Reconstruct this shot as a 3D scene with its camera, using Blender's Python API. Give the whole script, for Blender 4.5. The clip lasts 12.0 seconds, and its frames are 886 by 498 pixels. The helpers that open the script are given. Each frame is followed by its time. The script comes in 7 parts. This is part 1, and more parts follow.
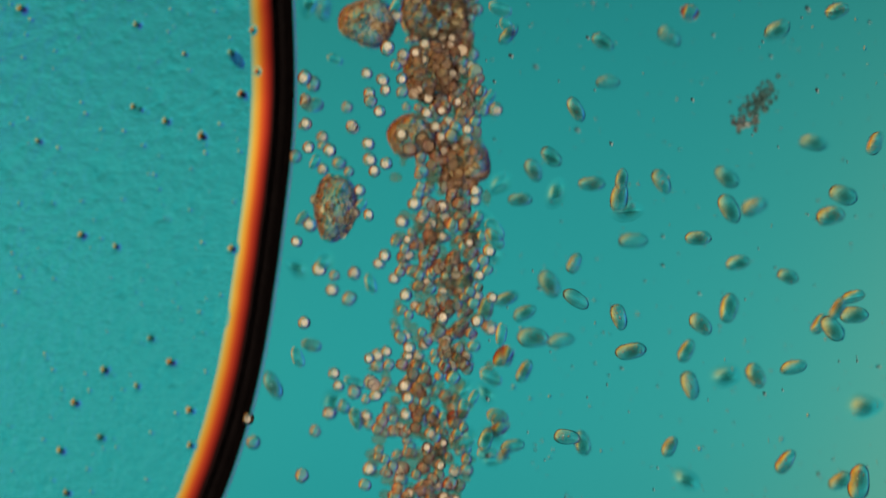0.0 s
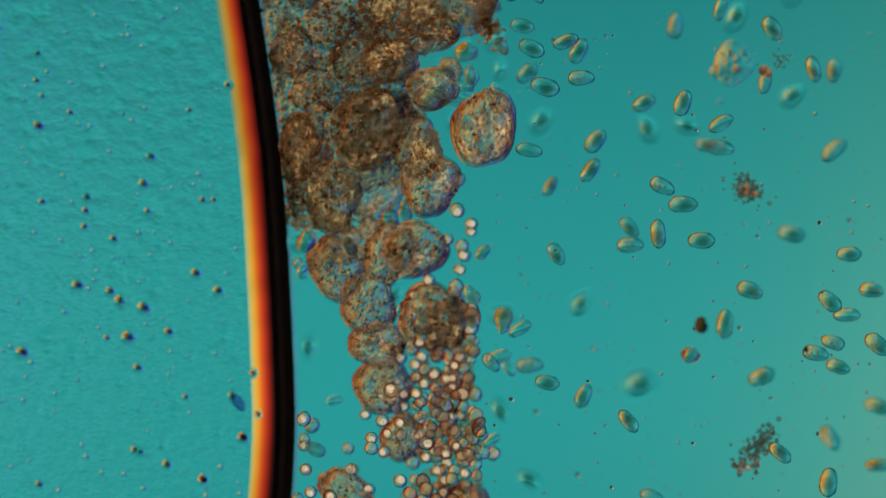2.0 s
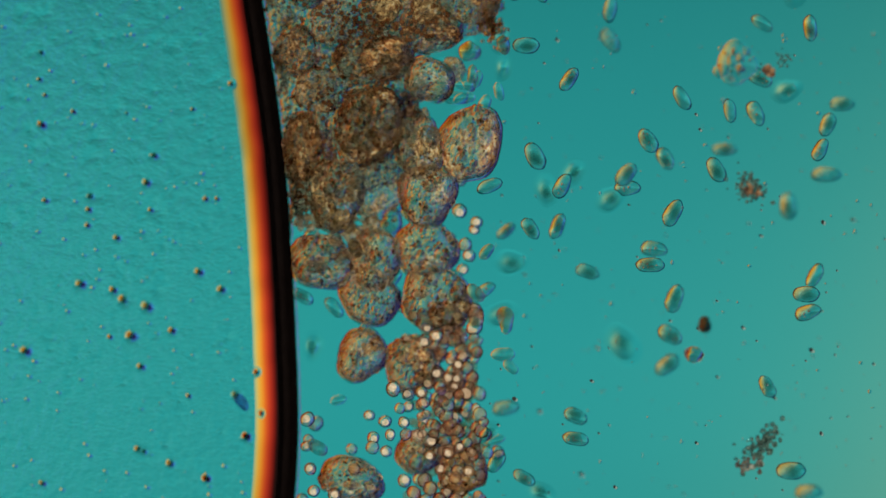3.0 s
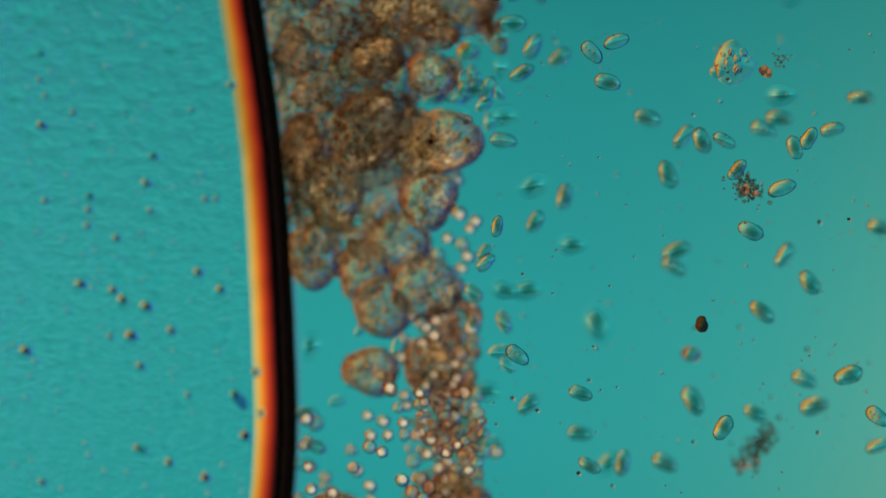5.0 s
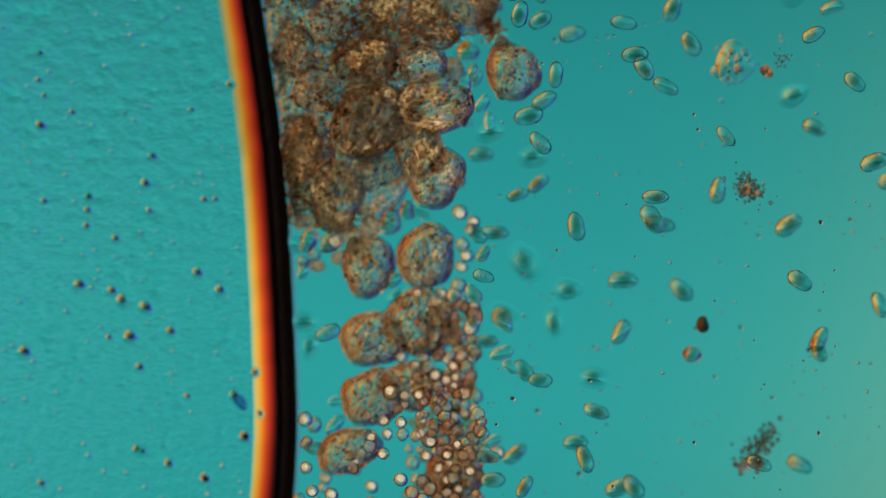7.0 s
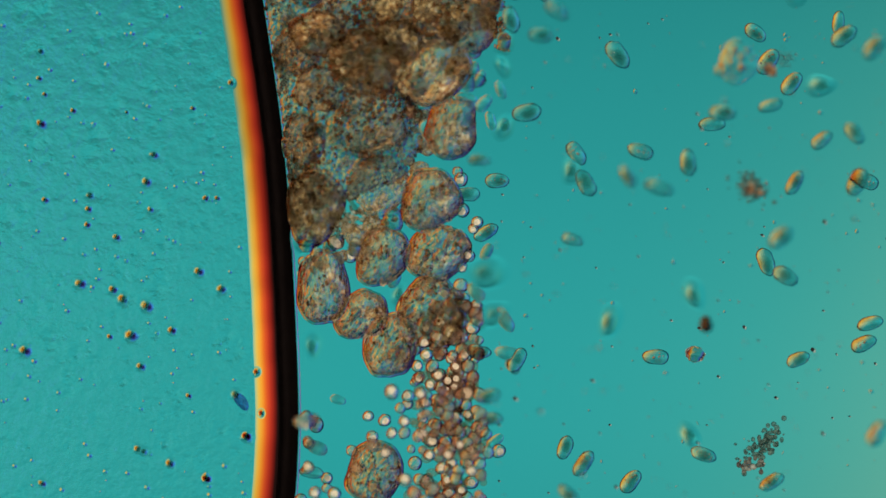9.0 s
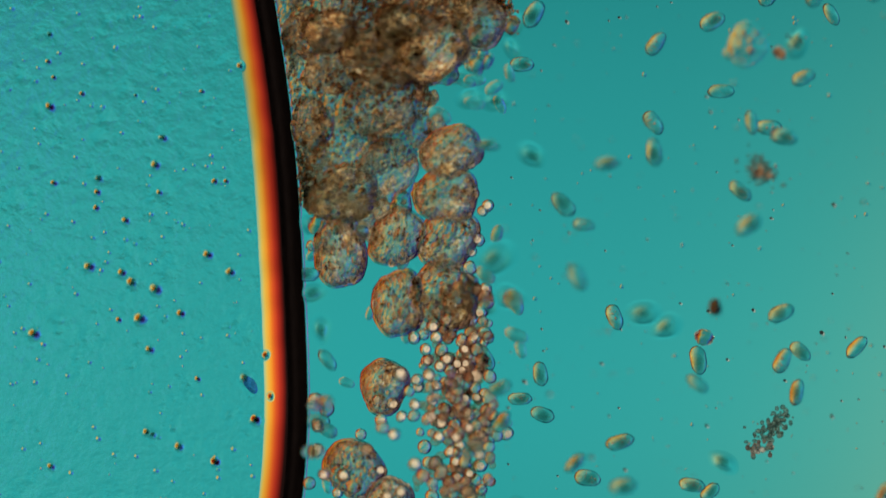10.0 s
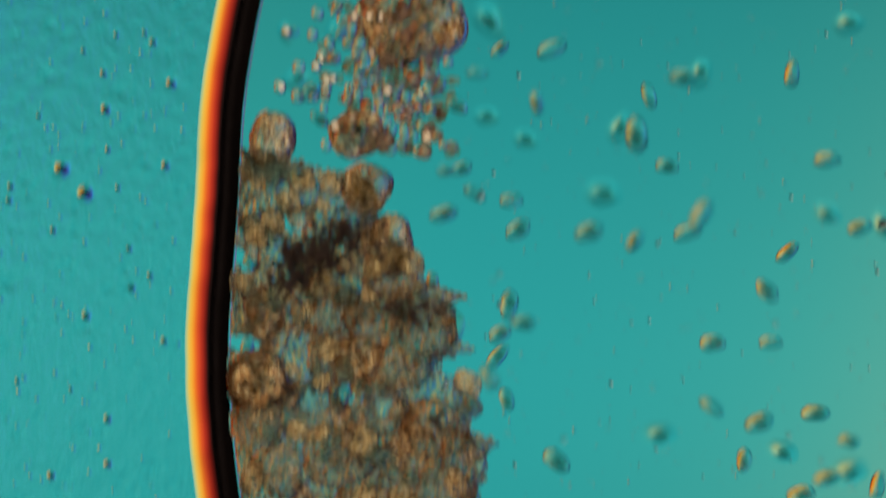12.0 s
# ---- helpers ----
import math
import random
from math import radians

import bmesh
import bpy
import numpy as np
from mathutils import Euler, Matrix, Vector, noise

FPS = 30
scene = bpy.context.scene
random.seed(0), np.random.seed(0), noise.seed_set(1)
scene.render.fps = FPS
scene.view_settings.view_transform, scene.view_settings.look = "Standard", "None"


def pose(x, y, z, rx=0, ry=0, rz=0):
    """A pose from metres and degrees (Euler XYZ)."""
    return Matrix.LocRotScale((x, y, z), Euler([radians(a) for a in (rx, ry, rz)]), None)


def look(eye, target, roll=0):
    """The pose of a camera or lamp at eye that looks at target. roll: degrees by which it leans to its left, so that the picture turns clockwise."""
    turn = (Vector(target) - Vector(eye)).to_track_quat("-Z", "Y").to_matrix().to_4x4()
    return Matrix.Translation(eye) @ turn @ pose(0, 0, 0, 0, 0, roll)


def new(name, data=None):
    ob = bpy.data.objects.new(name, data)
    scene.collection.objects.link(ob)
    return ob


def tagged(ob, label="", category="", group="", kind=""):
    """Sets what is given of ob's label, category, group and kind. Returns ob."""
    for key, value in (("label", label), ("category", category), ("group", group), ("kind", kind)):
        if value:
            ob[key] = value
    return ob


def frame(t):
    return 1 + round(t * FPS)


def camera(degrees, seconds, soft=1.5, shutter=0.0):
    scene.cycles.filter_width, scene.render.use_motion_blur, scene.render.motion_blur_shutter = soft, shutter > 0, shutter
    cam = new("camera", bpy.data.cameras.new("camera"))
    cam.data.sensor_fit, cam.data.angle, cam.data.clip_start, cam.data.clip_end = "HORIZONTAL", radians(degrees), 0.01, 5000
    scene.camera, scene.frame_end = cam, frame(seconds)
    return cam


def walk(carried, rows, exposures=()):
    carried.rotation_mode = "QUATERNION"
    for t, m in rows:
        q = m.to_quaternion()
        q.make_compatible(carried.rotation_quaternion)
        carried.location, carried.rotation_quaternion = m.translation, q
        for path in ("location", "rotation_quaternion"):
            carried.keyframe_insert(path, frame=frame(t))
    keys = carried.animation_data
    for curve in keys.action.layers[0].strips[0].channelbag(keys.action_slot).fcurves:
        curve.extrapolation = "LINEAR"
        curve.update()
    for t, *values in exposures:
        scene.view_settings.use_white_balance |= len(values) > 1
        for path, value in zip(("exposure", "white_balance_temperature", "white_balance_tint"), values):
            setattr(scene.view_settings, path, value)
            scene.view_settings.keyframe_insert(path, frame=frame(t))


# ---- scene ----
# A wet mount under a microscope, enlarged ten thousand times: 1 cm here is about 1 micrometre.
# The slide lies flat at z = 0; x runs across the view, y up it.
cam = camera(5.0, 12.0, soft=1.6, shutter=0.5)
SHARP = 44.89  # how far below the objective things are sharp; the stage is raised and lowered to focus
cam.data.dof.use_dof = True
cam.data.dof.focus_distance = SHARP
cam.data.dof.aperture_fstop = 0.1


def over(x, y, plane=0.25):
    """The objective over a place of the slide, focused on the plane at that height."""
    return pose(x, y, SHARP + plane)


# seconds; place of the objective over the slide; height of the sharp plane
PATH = [(0, (0.01, -1.518, 0.19)), (0.5, (0.02, -1.078, 0.19)), (1, (0.0275, -0.635, 0.19)), (1.5, (0.0375, -0.2725, 0.18)), (2, (0.0075, 0.0025, 0.16)),
        (2.5, (-0.0075, 0.0025, 0.15)), (3, (-0.0075, 0, 0.15)), (5, (0, 0, 0.36)), (5.5, (0, 0, 0.24)), (6, (0, 0, 0.23)), (7, (0, 0, 0.22)), (9, (-0.01, -0.0025, 0.03)),
        (9.5, (-0.0225, 0.0025, 0.03)), (10, (-0.05, -0.0775, 0.03)), (10.5, (-0.0425, -0.255, 0.03)), (11, (0.0275, -0.14, 0.04)), (11.2, (0.05, 0.2925, 0.04)),
        (11.4, (0.0675, 0.915, 0.04)), (11.5, (0.075, 1.163, 0.04)), (11.6, (0.0875, 1.475, 0.04)), (11.8, (0.0925, 1.782, 0.04)), (12, (0.0975, 2.175, 0.04))]
walk(cam, [(t, over(*place)) for t, place in PATH],
     exposures=[(0, -0.05), (2.5, -0.08), (6.5, 0.0), (9.5, 0.08), (11.0, 0.06), (12.0, 0.08)])

# ---- light: the lit field under the stage, plus an added sun and ambient fill ----
# warm ambient fill, added to lift pigments that lie under clear bodies
world = bpy.data.worlds.new("added_ambient")
scene.world = world
world.use_nodes = True
world.node_tree.nodes["Background"].inputs["Color"].default_value = (1.0, 0.86, 0.7, 1)
world.node_tree.nodes["Background"].inputs["Strength"].default_value = 0.6
# added sun from the upper left for the pigments; the mount is lit from below
lamp = new("added_fill_sun", bpy.data.lights.new("added_fill_sun", "SUN"))
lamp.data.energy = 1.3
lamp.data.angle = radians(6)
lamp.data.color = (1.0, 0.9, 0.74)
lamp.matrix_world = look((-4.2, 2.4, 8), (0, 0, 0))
scene.view_settings.exposure = 0.0

PX = 0.0025  # metres of one small step on the slide


def flat(u, v):
    """A place on the slide from steps counted from its upper left corner."""
    return (u - 784) * PX, (441 - v) * PX


# ---- materials ----
def tree_of(name):
    m = bpy.data.materials.new(name)
    m.use_nodes = True
    t = m.node_tree
    t.nodes.clear()
    return m, t, t.nodes.new("ShaderNodeOutputMaterial")


def node(t, kind, **values):
    n = t.nodes.new(kind)
    for key, value in values.items():
        n.inputs[key.replace("_", " ")].default_value = value
    return n


def rgb(r, g, b):
    return (r, g, b, 1)


def ramp_of(t, stops, source):
    n = t.nodes.new("ShaderNodeValToRGB")
    e = n.color_ramp.elements
    while len(e) < len(stops):
        e.new(0.5)
    for k, (at_, colour) in zip(e, stops):
        k.position = at_
        k.color = (*colour, 1)
    t.links.new(source, n.inputs["Fac"])
    return n.outputs["Color"]


def coords(t, scale=(1, 1, 1)):
    c = t.nodes.new("ShaderNodeTexCoord")
    m = t.nodes.new("ShaderNodeMapping")
    m.inputs["Scale"].default_value = scale
    t.links.new(c.outputs["Object"], m.inputs["Vector"])
    return m.outputs["Vector"]


def varied(t, vector):
    """The coordinates pushed aside by the object's own random number, so that no two alike things share a pattern."""
    info = t.nodes.new("ShaderNodeObjectInfo")
    mul = t.nodes.new("ShaderNodeMath")
    mul.operation = "MULTIPLY"
    mul.inputs[1].default_value = 57.0
    add = t.nodes.new("ShaderNodeVectorMath")
    add.operation = "ADD"
    t.links.new(info.outputs["Random"], mul.inputs[0])
    t.links.new(vector, add.inputs[0])
    t.links.new(mul.outputs[0], add.inputs[1])
    return add.outputs[0]


def clear_body(name, colour, ior, grain=0.0, size=8.0, pigment=None, share=0.5, spread=0.1, pigment_size=3.0, frost=0.0):
    """A living cell's clear body: it bends the light of the field below; grain is the relief of its plasm, pigment the brown
    patches in it (stops from dark to light), share how far they cover it."""
    m, t, out = tree_of(name)
    vec = varied(t, coords(t))
    glass = node(t, "ShaderNodeBsdfGlass", Color=rgb(*colour), IOR=ior, Roughness=frost)
    tint = node(t, "ShaderNodeTexNoise", Scale=size * 0.45, Detail=3.0)
    t.links.new(vec, tint.inputs["Vector"])
    light = tuple(min(1, c * 1.06) for c in colour)
    dark = tuple(c * 0.86 for c in colour)
    t.links.new(ramp_of(t, [(0.35, dark), (0.65, light)], tint.outputs["Fac"]), glass.inputs["Color"])
    shade = glass.outputs[0]
    normal = None
    if grain:
        fine = node(t, "ShaderNodeTexNoise", Scale=size, Detail=3.0, Roughness=0.6)
        bump = node(t, "ShaderNodeBump", Strength=grain, Distance=0.1)
        t.links.new(vec, fine.inputs["Vector"])
        t.links.new(fine.outputs["Fac"], bump.inputs["Height"])
        t.links.new(bump.outputs[0], glass.inputs["Normal"])
        normal = bump.outputs[0]
    if pigment:
        spots = node(t, "ShaderNodeTexNoise", Scale=pigment_size, Detail=5.0, Roughness=0.65)
        t.links.new(vec, spots.inputs["Vector"])
        patches = node(t, "ShaderNodeTexNoise", Scale=pigment_size * 0.24, Detail=2.0)
        t.links.new(vec, patches.inputs["Vector"])
        cover = t.nodes.new("ShaderNodeMix")
        cover.inputs[0].default_value = 0.42
        t.links.new(spots.outputs["Fac"], cover.inputs[2])
        t.links.new(patches.outputs["Fac"], cover.inputs[3])
        hue = node(t, "ShaderNodeTexNoise", Scale=size * 1.3, Detail=2.0)
        t.links.new(vec, hue.inputs["Vector"])
        skin = node(t, "ShaderNodeBsdfDiffuse")
        wide = node(t, "ShaderNodeTexNoise", Scale=pigment_size * 0.35, Detail=2.0)
        t.links.new(vec, wide.inputs["Vector"])
        blend = t.nodes.new("ShaderNodeMix")
        blend.inputs[0].default_value = 0.5
        t.links.new(hue.outputs["Fac"], blend.inputs[2])
        t.links.new(wide.outputs["Fac"], blend.inputs[3])
        t.links.new(ramp_of(t, pigment, blend.outputs[0]), skin.inputs["Color"])
        if normal:
            t.links.new(normal, skin.inputs["Normal"])
        mask = ramp_of(t, [(0.5 - spread + 0.5 - share, (0, 0, 0)), (0.5 + spread + 0.5 - share, (1, 1, 1))], cover.outputs[0])
        mix = t.nodes.new("ShaderNodeMixShader")
        t.links.new(mask, mix.inputs[0])
        t.links.new(shade, mix.inputs[1])
        t.links.new(skin.outputs[0], mix.inputs[2])
        shade = mix.outputs[0]
    t.links.new(shade, out.inputs["Surface"])
    return m


def plasm(name, tint, ior, pigment, share, spread, grain, patch, relief):
    """Granular plasm: clear granules that bend the light of the field, with pigment between them in patches."""
    m, t, out = tree_of(name)
    vec = varied(t, coords(t))
    pebble = node(t, "ShaderNodeTexVoronoi", Scale=grain)
    pebble.feature = "SMOOTH_F1"
    pebble.inputs["Smoothness"].default_value = 0.5
    t.links.new(vec, pebble.inputs["Vector"])
    rough = node(t, "ShaderNodeTexNoise", Scale=grain * 0.7, Detail=5.0, Roughness=0.65)
    t.links.new(vec, rough.inputs["Vector"])
    high = t.nodes.new("ShaderNodeMath")
    high.operation = "SUBTRACT"
    t.links.new(rough.outputs["Fac"], high.inputs[0])
    t.links.new(pebble.outputs["Distance"], high.inputs[1])
    bump = node(t, "ShaderNodeBump", Strength=1.0, Distance=relief)
    t.links.new(high.outputs[0], bump.inputs["Height"])
    clear = node(t, "ShaderNodeBsdfRefraction", Color=rgb(*tint), IOR=ior, Roughness=0.0)
    t.links.new(bump.outputs[0], clear.inputs["Normal"])
    spots = node(t, "ShaderNodeTexNoise", Scale=grain * 0.5, Detail=5.0, Roughness=0.7)
    t.links.new(vec, spots.inputs["Vector"])
    patches = node(t, "ShaderNodeTexNoise", Scale=patch, Detail=2.0)
    t.links.new(vec, patches.inputs["Vector"])
    cover = t.nodes.new("ShaderNodeMix")
    cover.inputs[0].default_value = 0.62
    t.links.new(spots.outputs["Fac"], cover.inputs[2])
    t.links.new(patches.outputs["Fac"], cover.inputs[3])
    hue = node(t, "ShaderNodeTexNoise", Scale=grain * 0.8, Detail=3.0, Roughness=0.6)
    t.links.new(vec, hue.inputs["Vector"])
    up = t.nodes.new("ShaderNodeCombineXYZ")
    up.inputs[2].default_value = 1.0
    skin = node(t, "ShaderNodeBsdfDiffuse")
    t.links.new(up.outputs[0], skin.inputs["Normal"])
    t.links.new(ramp_of(t, pigment, hue.outputs["Fac"]), skin.inputs["Color"])
    mask = ramp_of(t, [(1 - share - spread, (0.08, 0.08, 0.08)), (1 - share + spread, (0.92, 0.92, 0.92))], cover.outputs[0])
    mix = t.nodes.new("ShaderNodeMixShader")
    t.links.new(mask, mix.inputs[0])
    t.links.new(clear.outputs[0], mix.inputs[1])
    t.links.new(skin.outputs[0], mix.inputs[2])
    t.links.new(mix.outputs[0], out.inputs["Surface"])
    return m


def grainy(name, stops, size=30.0, rough=0.8, relief=0.6, islands=False, gloss=0.2):
    """A dense surface of mixed grains."""
    m, t, out = tree_of(name)
    vec = coords(t)
    p = node(t, "ShaderNodeBsdfPrincipled", Roughness=rough)
    p.inputs["Specular IOR Level"].default_value = gloss
    n1 = node(t, "ShaderNodeTexNoise", Scale=size, Detail=6.0, Roughness=0.7)
    t.links.new(vec, n1.inputs["Vector"])
    source = n1.outputs["Fac"]
    if islands:
        g = t.nodes.new("ShaderNodeNewGeometry")
        half = t.nodes.new("ShaderNodeMix")
        half.inputs[0].default_value = 0.3
        t.links.new(g.outputs["Random Per Island"], half.inputs[2])
        t.links.new(source, half.inputs[3])
        source = half.outputs[0]
    t.links.new(ramp_of(t, stops, source), p.inputs["Base Color"])
    n2 = node(t, "ShaderNodeTexNoise", Scale=size * 2.4, Detail=4.0)
    bump = node(t, "ShaderNodeBump", Strength=relief, Distance=0.02)
    t.links.new(vec, n2.inputs["Vector"])
    t.links.new(n2.outputs["Fac"], bump.inputs["Height"])
    t.links.new(bump.outputs[0], p.inputs["Normal"])
    t.links.new(p.outputs[0], out.inputs["Surface"])
    return m


def hazy(name, clear, stops, share):
    """Thin, cloudy plasm: part clear, part pale pigment, told apart piece by piece."""
    m, t, out = tree_of(name)
    g = t.nodes.new("ShaderNodeNewGeometry")
    skin = t.nodes.new("ShaderNodeBsdfDiffuse")
    t.links.new(ramp_of(t, stops, g.outputs["Random Per Island"]), skin.inputs["Color"])
    pass_ = node(t, "ShaderNodeBsdfTransparent", Color=rgb(*clear))
    spots = node(t, "ShaderNodeTexNoise", Scale=30.0, Detail=3.0)
    t.links.new(coords(t), spots.inputs["Vector"])
    mask = ramp_of(t, [(0.3, (share - 0.25,) * 3), (0.7, (share + 0.25,) * 3)], spots.outputs["Fac"])
    mix = t.nodes.new("ShaderNodeMixShader")
    t.links.new(mask, mix.inputs[0])
    t.links.new(pass_.outputs[0], mix.inputs[1])
    t.links.new(skin.outputs[0], mix.inputs[2])
    t.links.new(mix.outputs[0], out.inputs["Surface"])
    return m


def haze(name, clear, stops, low, high, size):
    """A thin milky body: light passes between fine pale granules."""
    m, t, out = tree_of(name)
    vec = varied(t, coords(t))
    tone = node(t, "ShaderNodeTexNoise", Scale=size, Detail=3.0)
    t.links.new(vec, tone.inputs["Vector"])
    up = t.nodes.new("ShaderNodeCombineXYZ")
    up.inputs[2].default_value = 1.0
    skin = t.nodes.new("ShaderNodeBsdfDiffuse")
    t.links.new(up.outputs[0], skin.inputs["Normal"])
    t.links.new(ramp_of(t, stops, tone.outputs["Fac"]), skin.inputs["Color"])
    pass_ = node(t, "ShaderNodeBsdfTransparent", Color=rgb(*clear))
    spots = node(t, "ShaderNodeTexNoise", Scale=size * 1.7, Detail=3.0)
    t.links.new(vec, spots.inputs["Vector"])
    mask = ramp_of(t, [(0.35, (low,) * 3), (0.65, (high,) * 3)], spots.outputs["Fac"])
    mix = t.nodes.new("ShaderNodeMixShader")
    t.links.new(mask, mix.inputs[0])
    t.links.new(pass_.outputs[0], mix.inputs[1])
    t.links.new(skin.outputs[0], mix.inputs[2])
    t.links.new(mix.outputs[0], out.inputs["Surface"])
    return m


def field_light():
    """The ground-glass field of the illuminator: teal on the axis; its side colours are made up to fringe cell edges.
    """
    m, t, out = tree_of("lit_field")
    c = t.nodes.new("ShaderNodeTexCoord")
    turn = t.nodes.new("ShaderNodeMapping")
    turn.inputs["Rotation"].default_value = (0, 0, radians(24))
    sep = t.nodes.new("ShaderNodeSeparateXYZ")
    span = node(t, "ShaderNodeMapRange")
    span.inputs["From Min"].default_value, span.inputs["From Max"].default_value = -60, 60
    t.links.new(c.outputs["Object"], turn.inputs["Vector"])
    t.links.new(turn.outputs[0], sep.inputs[0])
    t.links.new(sep.outputs["X"], span.inputs["Value"])
    pos = lambda x: (x + 60) / 120
    hue = ramp_of(t, [
        (pos(-40), (0.006, 0.004, 0.01)), (pos(-29), (0.05, 0.012, 0.09)), (pos(-20), (0.05, 0.08, 0.40)),
        (pos(-13.5), (0.03, 0.25, 0.66)), (pos(-9.5), (0.04, 0.36, 0.42)), (pos(-5.8), (0.042, 0.362, 0.3)), (pos(-2), (0.02, 0.322, 0.319)),
        (pos(2), (0.02, 0.313, 0.313)), (pos(6), (0.038, 0.33, 0.292)), (pos(8.5), (0.085, 0.38, 0.29)), (pos(11.5), (0.36, 0.48, 0.24)), (pos(14.5), (0.64, 0.48, 0.09)),
        (pos(18), (0.78, 0.37, 0.035)), (pos(23), (0.74, 0.18, 0.018)), (pos(28), (0.64, 0.08, 0.018)), (pos(34), (0.42, 0.03, 0.014)), (pos(42), (0.17, 0.012, 0.008)), (pos(50), (0.014, 0.006, 0.005)),
    ], span.outputs[0])
    side = t.nodes.new("ShaderNodeMath")
    side.operation = "ABSOLUTE"
    fall = node(t, "ShaderNodeMapRange")
    fall.interpolation_type = "SMOOTHSTEP"
    for key, value in (("From Min", 26.0), ("From Max", 62.0), ("To Min", 1.0), ("To Max", 0.03)):
        fall.inputs[key].default_value = value
    t.links.new(sep.outputs["Y"], side.inputs[0])
    t.links.new(side.outputs[0], fall.inputs["Value"])
    cloud = node(t, "ShaderNodeTexNoise", Scale=0.16, Detail=3.0)
    t.links.new(c.outputs["Object"], cloud.inputs["Vector"])
    mottle = node(t, "ShaderNodeTexNoise", Scale=1.1, Detail=4.0, Roughness=0.6)
    t.links.new(c.outputs["Object"], mottle.inputs["Vector"])
    joined = t.nodes.new("ShaderNodeMix")
    joined.inputs[0].default_value = 0.45
    t.links.new(cloud.outputs["Fac"], joined.inputs[2])
    t.links.new(mottle.outputs["Fac"], joined.inputs[3])
    soft = node(t, "ShaderNodeMapRange")
    for key, value in (("From Min", 0.3), ("From Max", 0.7), ("To Min", 0.92), ("To Max", 1.08)):
        soft.inputs[key].default_value = value
    t.links.new(joined.outputs[0], soft.inputs["Value"])
    mul = t.nodes.new("ShaderNodeMath")
    mul.operation = "MULTIPLY"
    t.links.new(fall.outputs[0], mul.inputs[0])
    t.links.new(soft.outputs[0], mul.inputs[1])
    whole = t.nodes.new("ShaderNodeSeparateXYZ")
    along = node(t, "ShaderNodeMapRange")
    along.inputs["From Min"].default_value, along.inputs["From Max"].default_value = -8, 8
    t.links.new(c.outputs["Object"], whole.inputs[0])
    t.links.new(whole.outputs["Y"], along.inputs["Value"])
    # the view's vignette put into the glow: brightest midway, dimmer above and below
    lean = ramp_of(t, [((y + 8) / 16, (k, k, k)) for y, k in ((-6, 0.86), (-2.4, 0.95), (-0.9, 1.24), (0.2, 1.4), (1.4, 1.0), (2.4, 0.57), (3.6, 0.47), (6, 0.7))], along.outputs[0])
    both = t.nodes.new("ShaderNodeMath")
    both.operation = "MULTIPLY"
    t.links.new(mul.outputs[0], both.inputs[0])
    t.links.new(lean, both.inputs[1])
    mul = both
    glow = t.nodes.new("ShaderNodeEmission")
    t.links.new(hue, glow.inputs["Color"])
    t.links.new(mul.outputs[0], glow.inputs["Strength"])
    t.links.new(glow.outputs[0], out.inputs["Surface"])
    return m


def wet(name, colour, ior):
    """Oil or water without a glossy skin."""
    m, t, out = tree_of(name)
    bend = node(t, "ShaderNodeBsdfRefraction", Color=rgb(*colour), IOR=ior, Roughness=0.0)
    t.links.new(bend.outputs[0], out.inputs["Surface"])
    return m


def rippled(name, ior, fine, wide, relief):
    """A thin clear film with a grainy, slightly wavy skin."""
    m, t, out = tree_of(name)
    vec = coords(t)
    a = node(t, "ShaderNodeTexNoise", Scale=fine, Detail=4.0, Roughness=0.6)
    b = node(t, "ShaderNodeTexNoise", Scale=wide, Detail=2.0)
    both = t.nodes.new("ShaderNodeMath")
    both.operation = "MULTIPLY_ADD"
    both.inputs[1].default_value = fine / wide * 0.7
    t.links.new(vec, a.inputs["Vector"])
    t.links.new(vec, b.inputs["Vector"])
    t.links.new(b.outputs["Fac"], both.inputs[0])
    t.links.new(a.outputs["Fac"], both.inputs[2])
    bump = node(t, "ShaderNodeBump", Strength=1.0, Distance=relief)
    t.links.new(both.outputs[0], bump.inputs["Height"])
    bend = node(t, "ShaderNodeBsdfRefraction", IOR=ior, Roughness=0.0)
    t.links.new(bump.outputs[0], bend.inputs["Normal"])
    t.links.new(bend.outputs[0], out.inputs["Surface"])
    return m


def veil(name, colour):
    """A thin layer that only tints what lies under it."""
    m, t, out = tree_of(name)
    t.links.new(node(t, "ShaderNodeBsdfTransparent", Color=rgb(*colour)).outputs[0], out.inputs["Surface"])
    return m


def slide_glass():
    m, t, out = tree_of("slide_glass")
    clear = node(t, "ShaderNodeBsdfTransparent", Color=rgb(0.995, 1, 1))
    t.links.new(clear.outputs[0], out.inputs["Surface"])
    return m


BROWN = [(0.3, (0.03, 0.014, 0.009)), (0.43, (0.12, 0.06, 0.025)), (0.53, (0.32, 0.19, 0.075)), (0.61, (0.45, 0.31, 0.14)), (0.72, (0.66, 0.58, 0.38))]
OLIVE = [(0.3, (0.125, 0.079, 0.043)), (0.43, (0.322, 0.206, 0.097)), (0.53, (0.598, 0.421, 0.187)), (0.6, (0.841, 0.71, 0.355)), (0.7, (0.85, 0.85, 0.785))]
TAN = [(0.3, (0.128, 0.066, 0.033)), (0.43, (0.381, 0.19, 0.078)), (0.53, (0.66, 0.389, 0.166)), (0.6, (0.85, 0.698, 0.331)), (0.7, (0.85, 0.85, 0.776))]
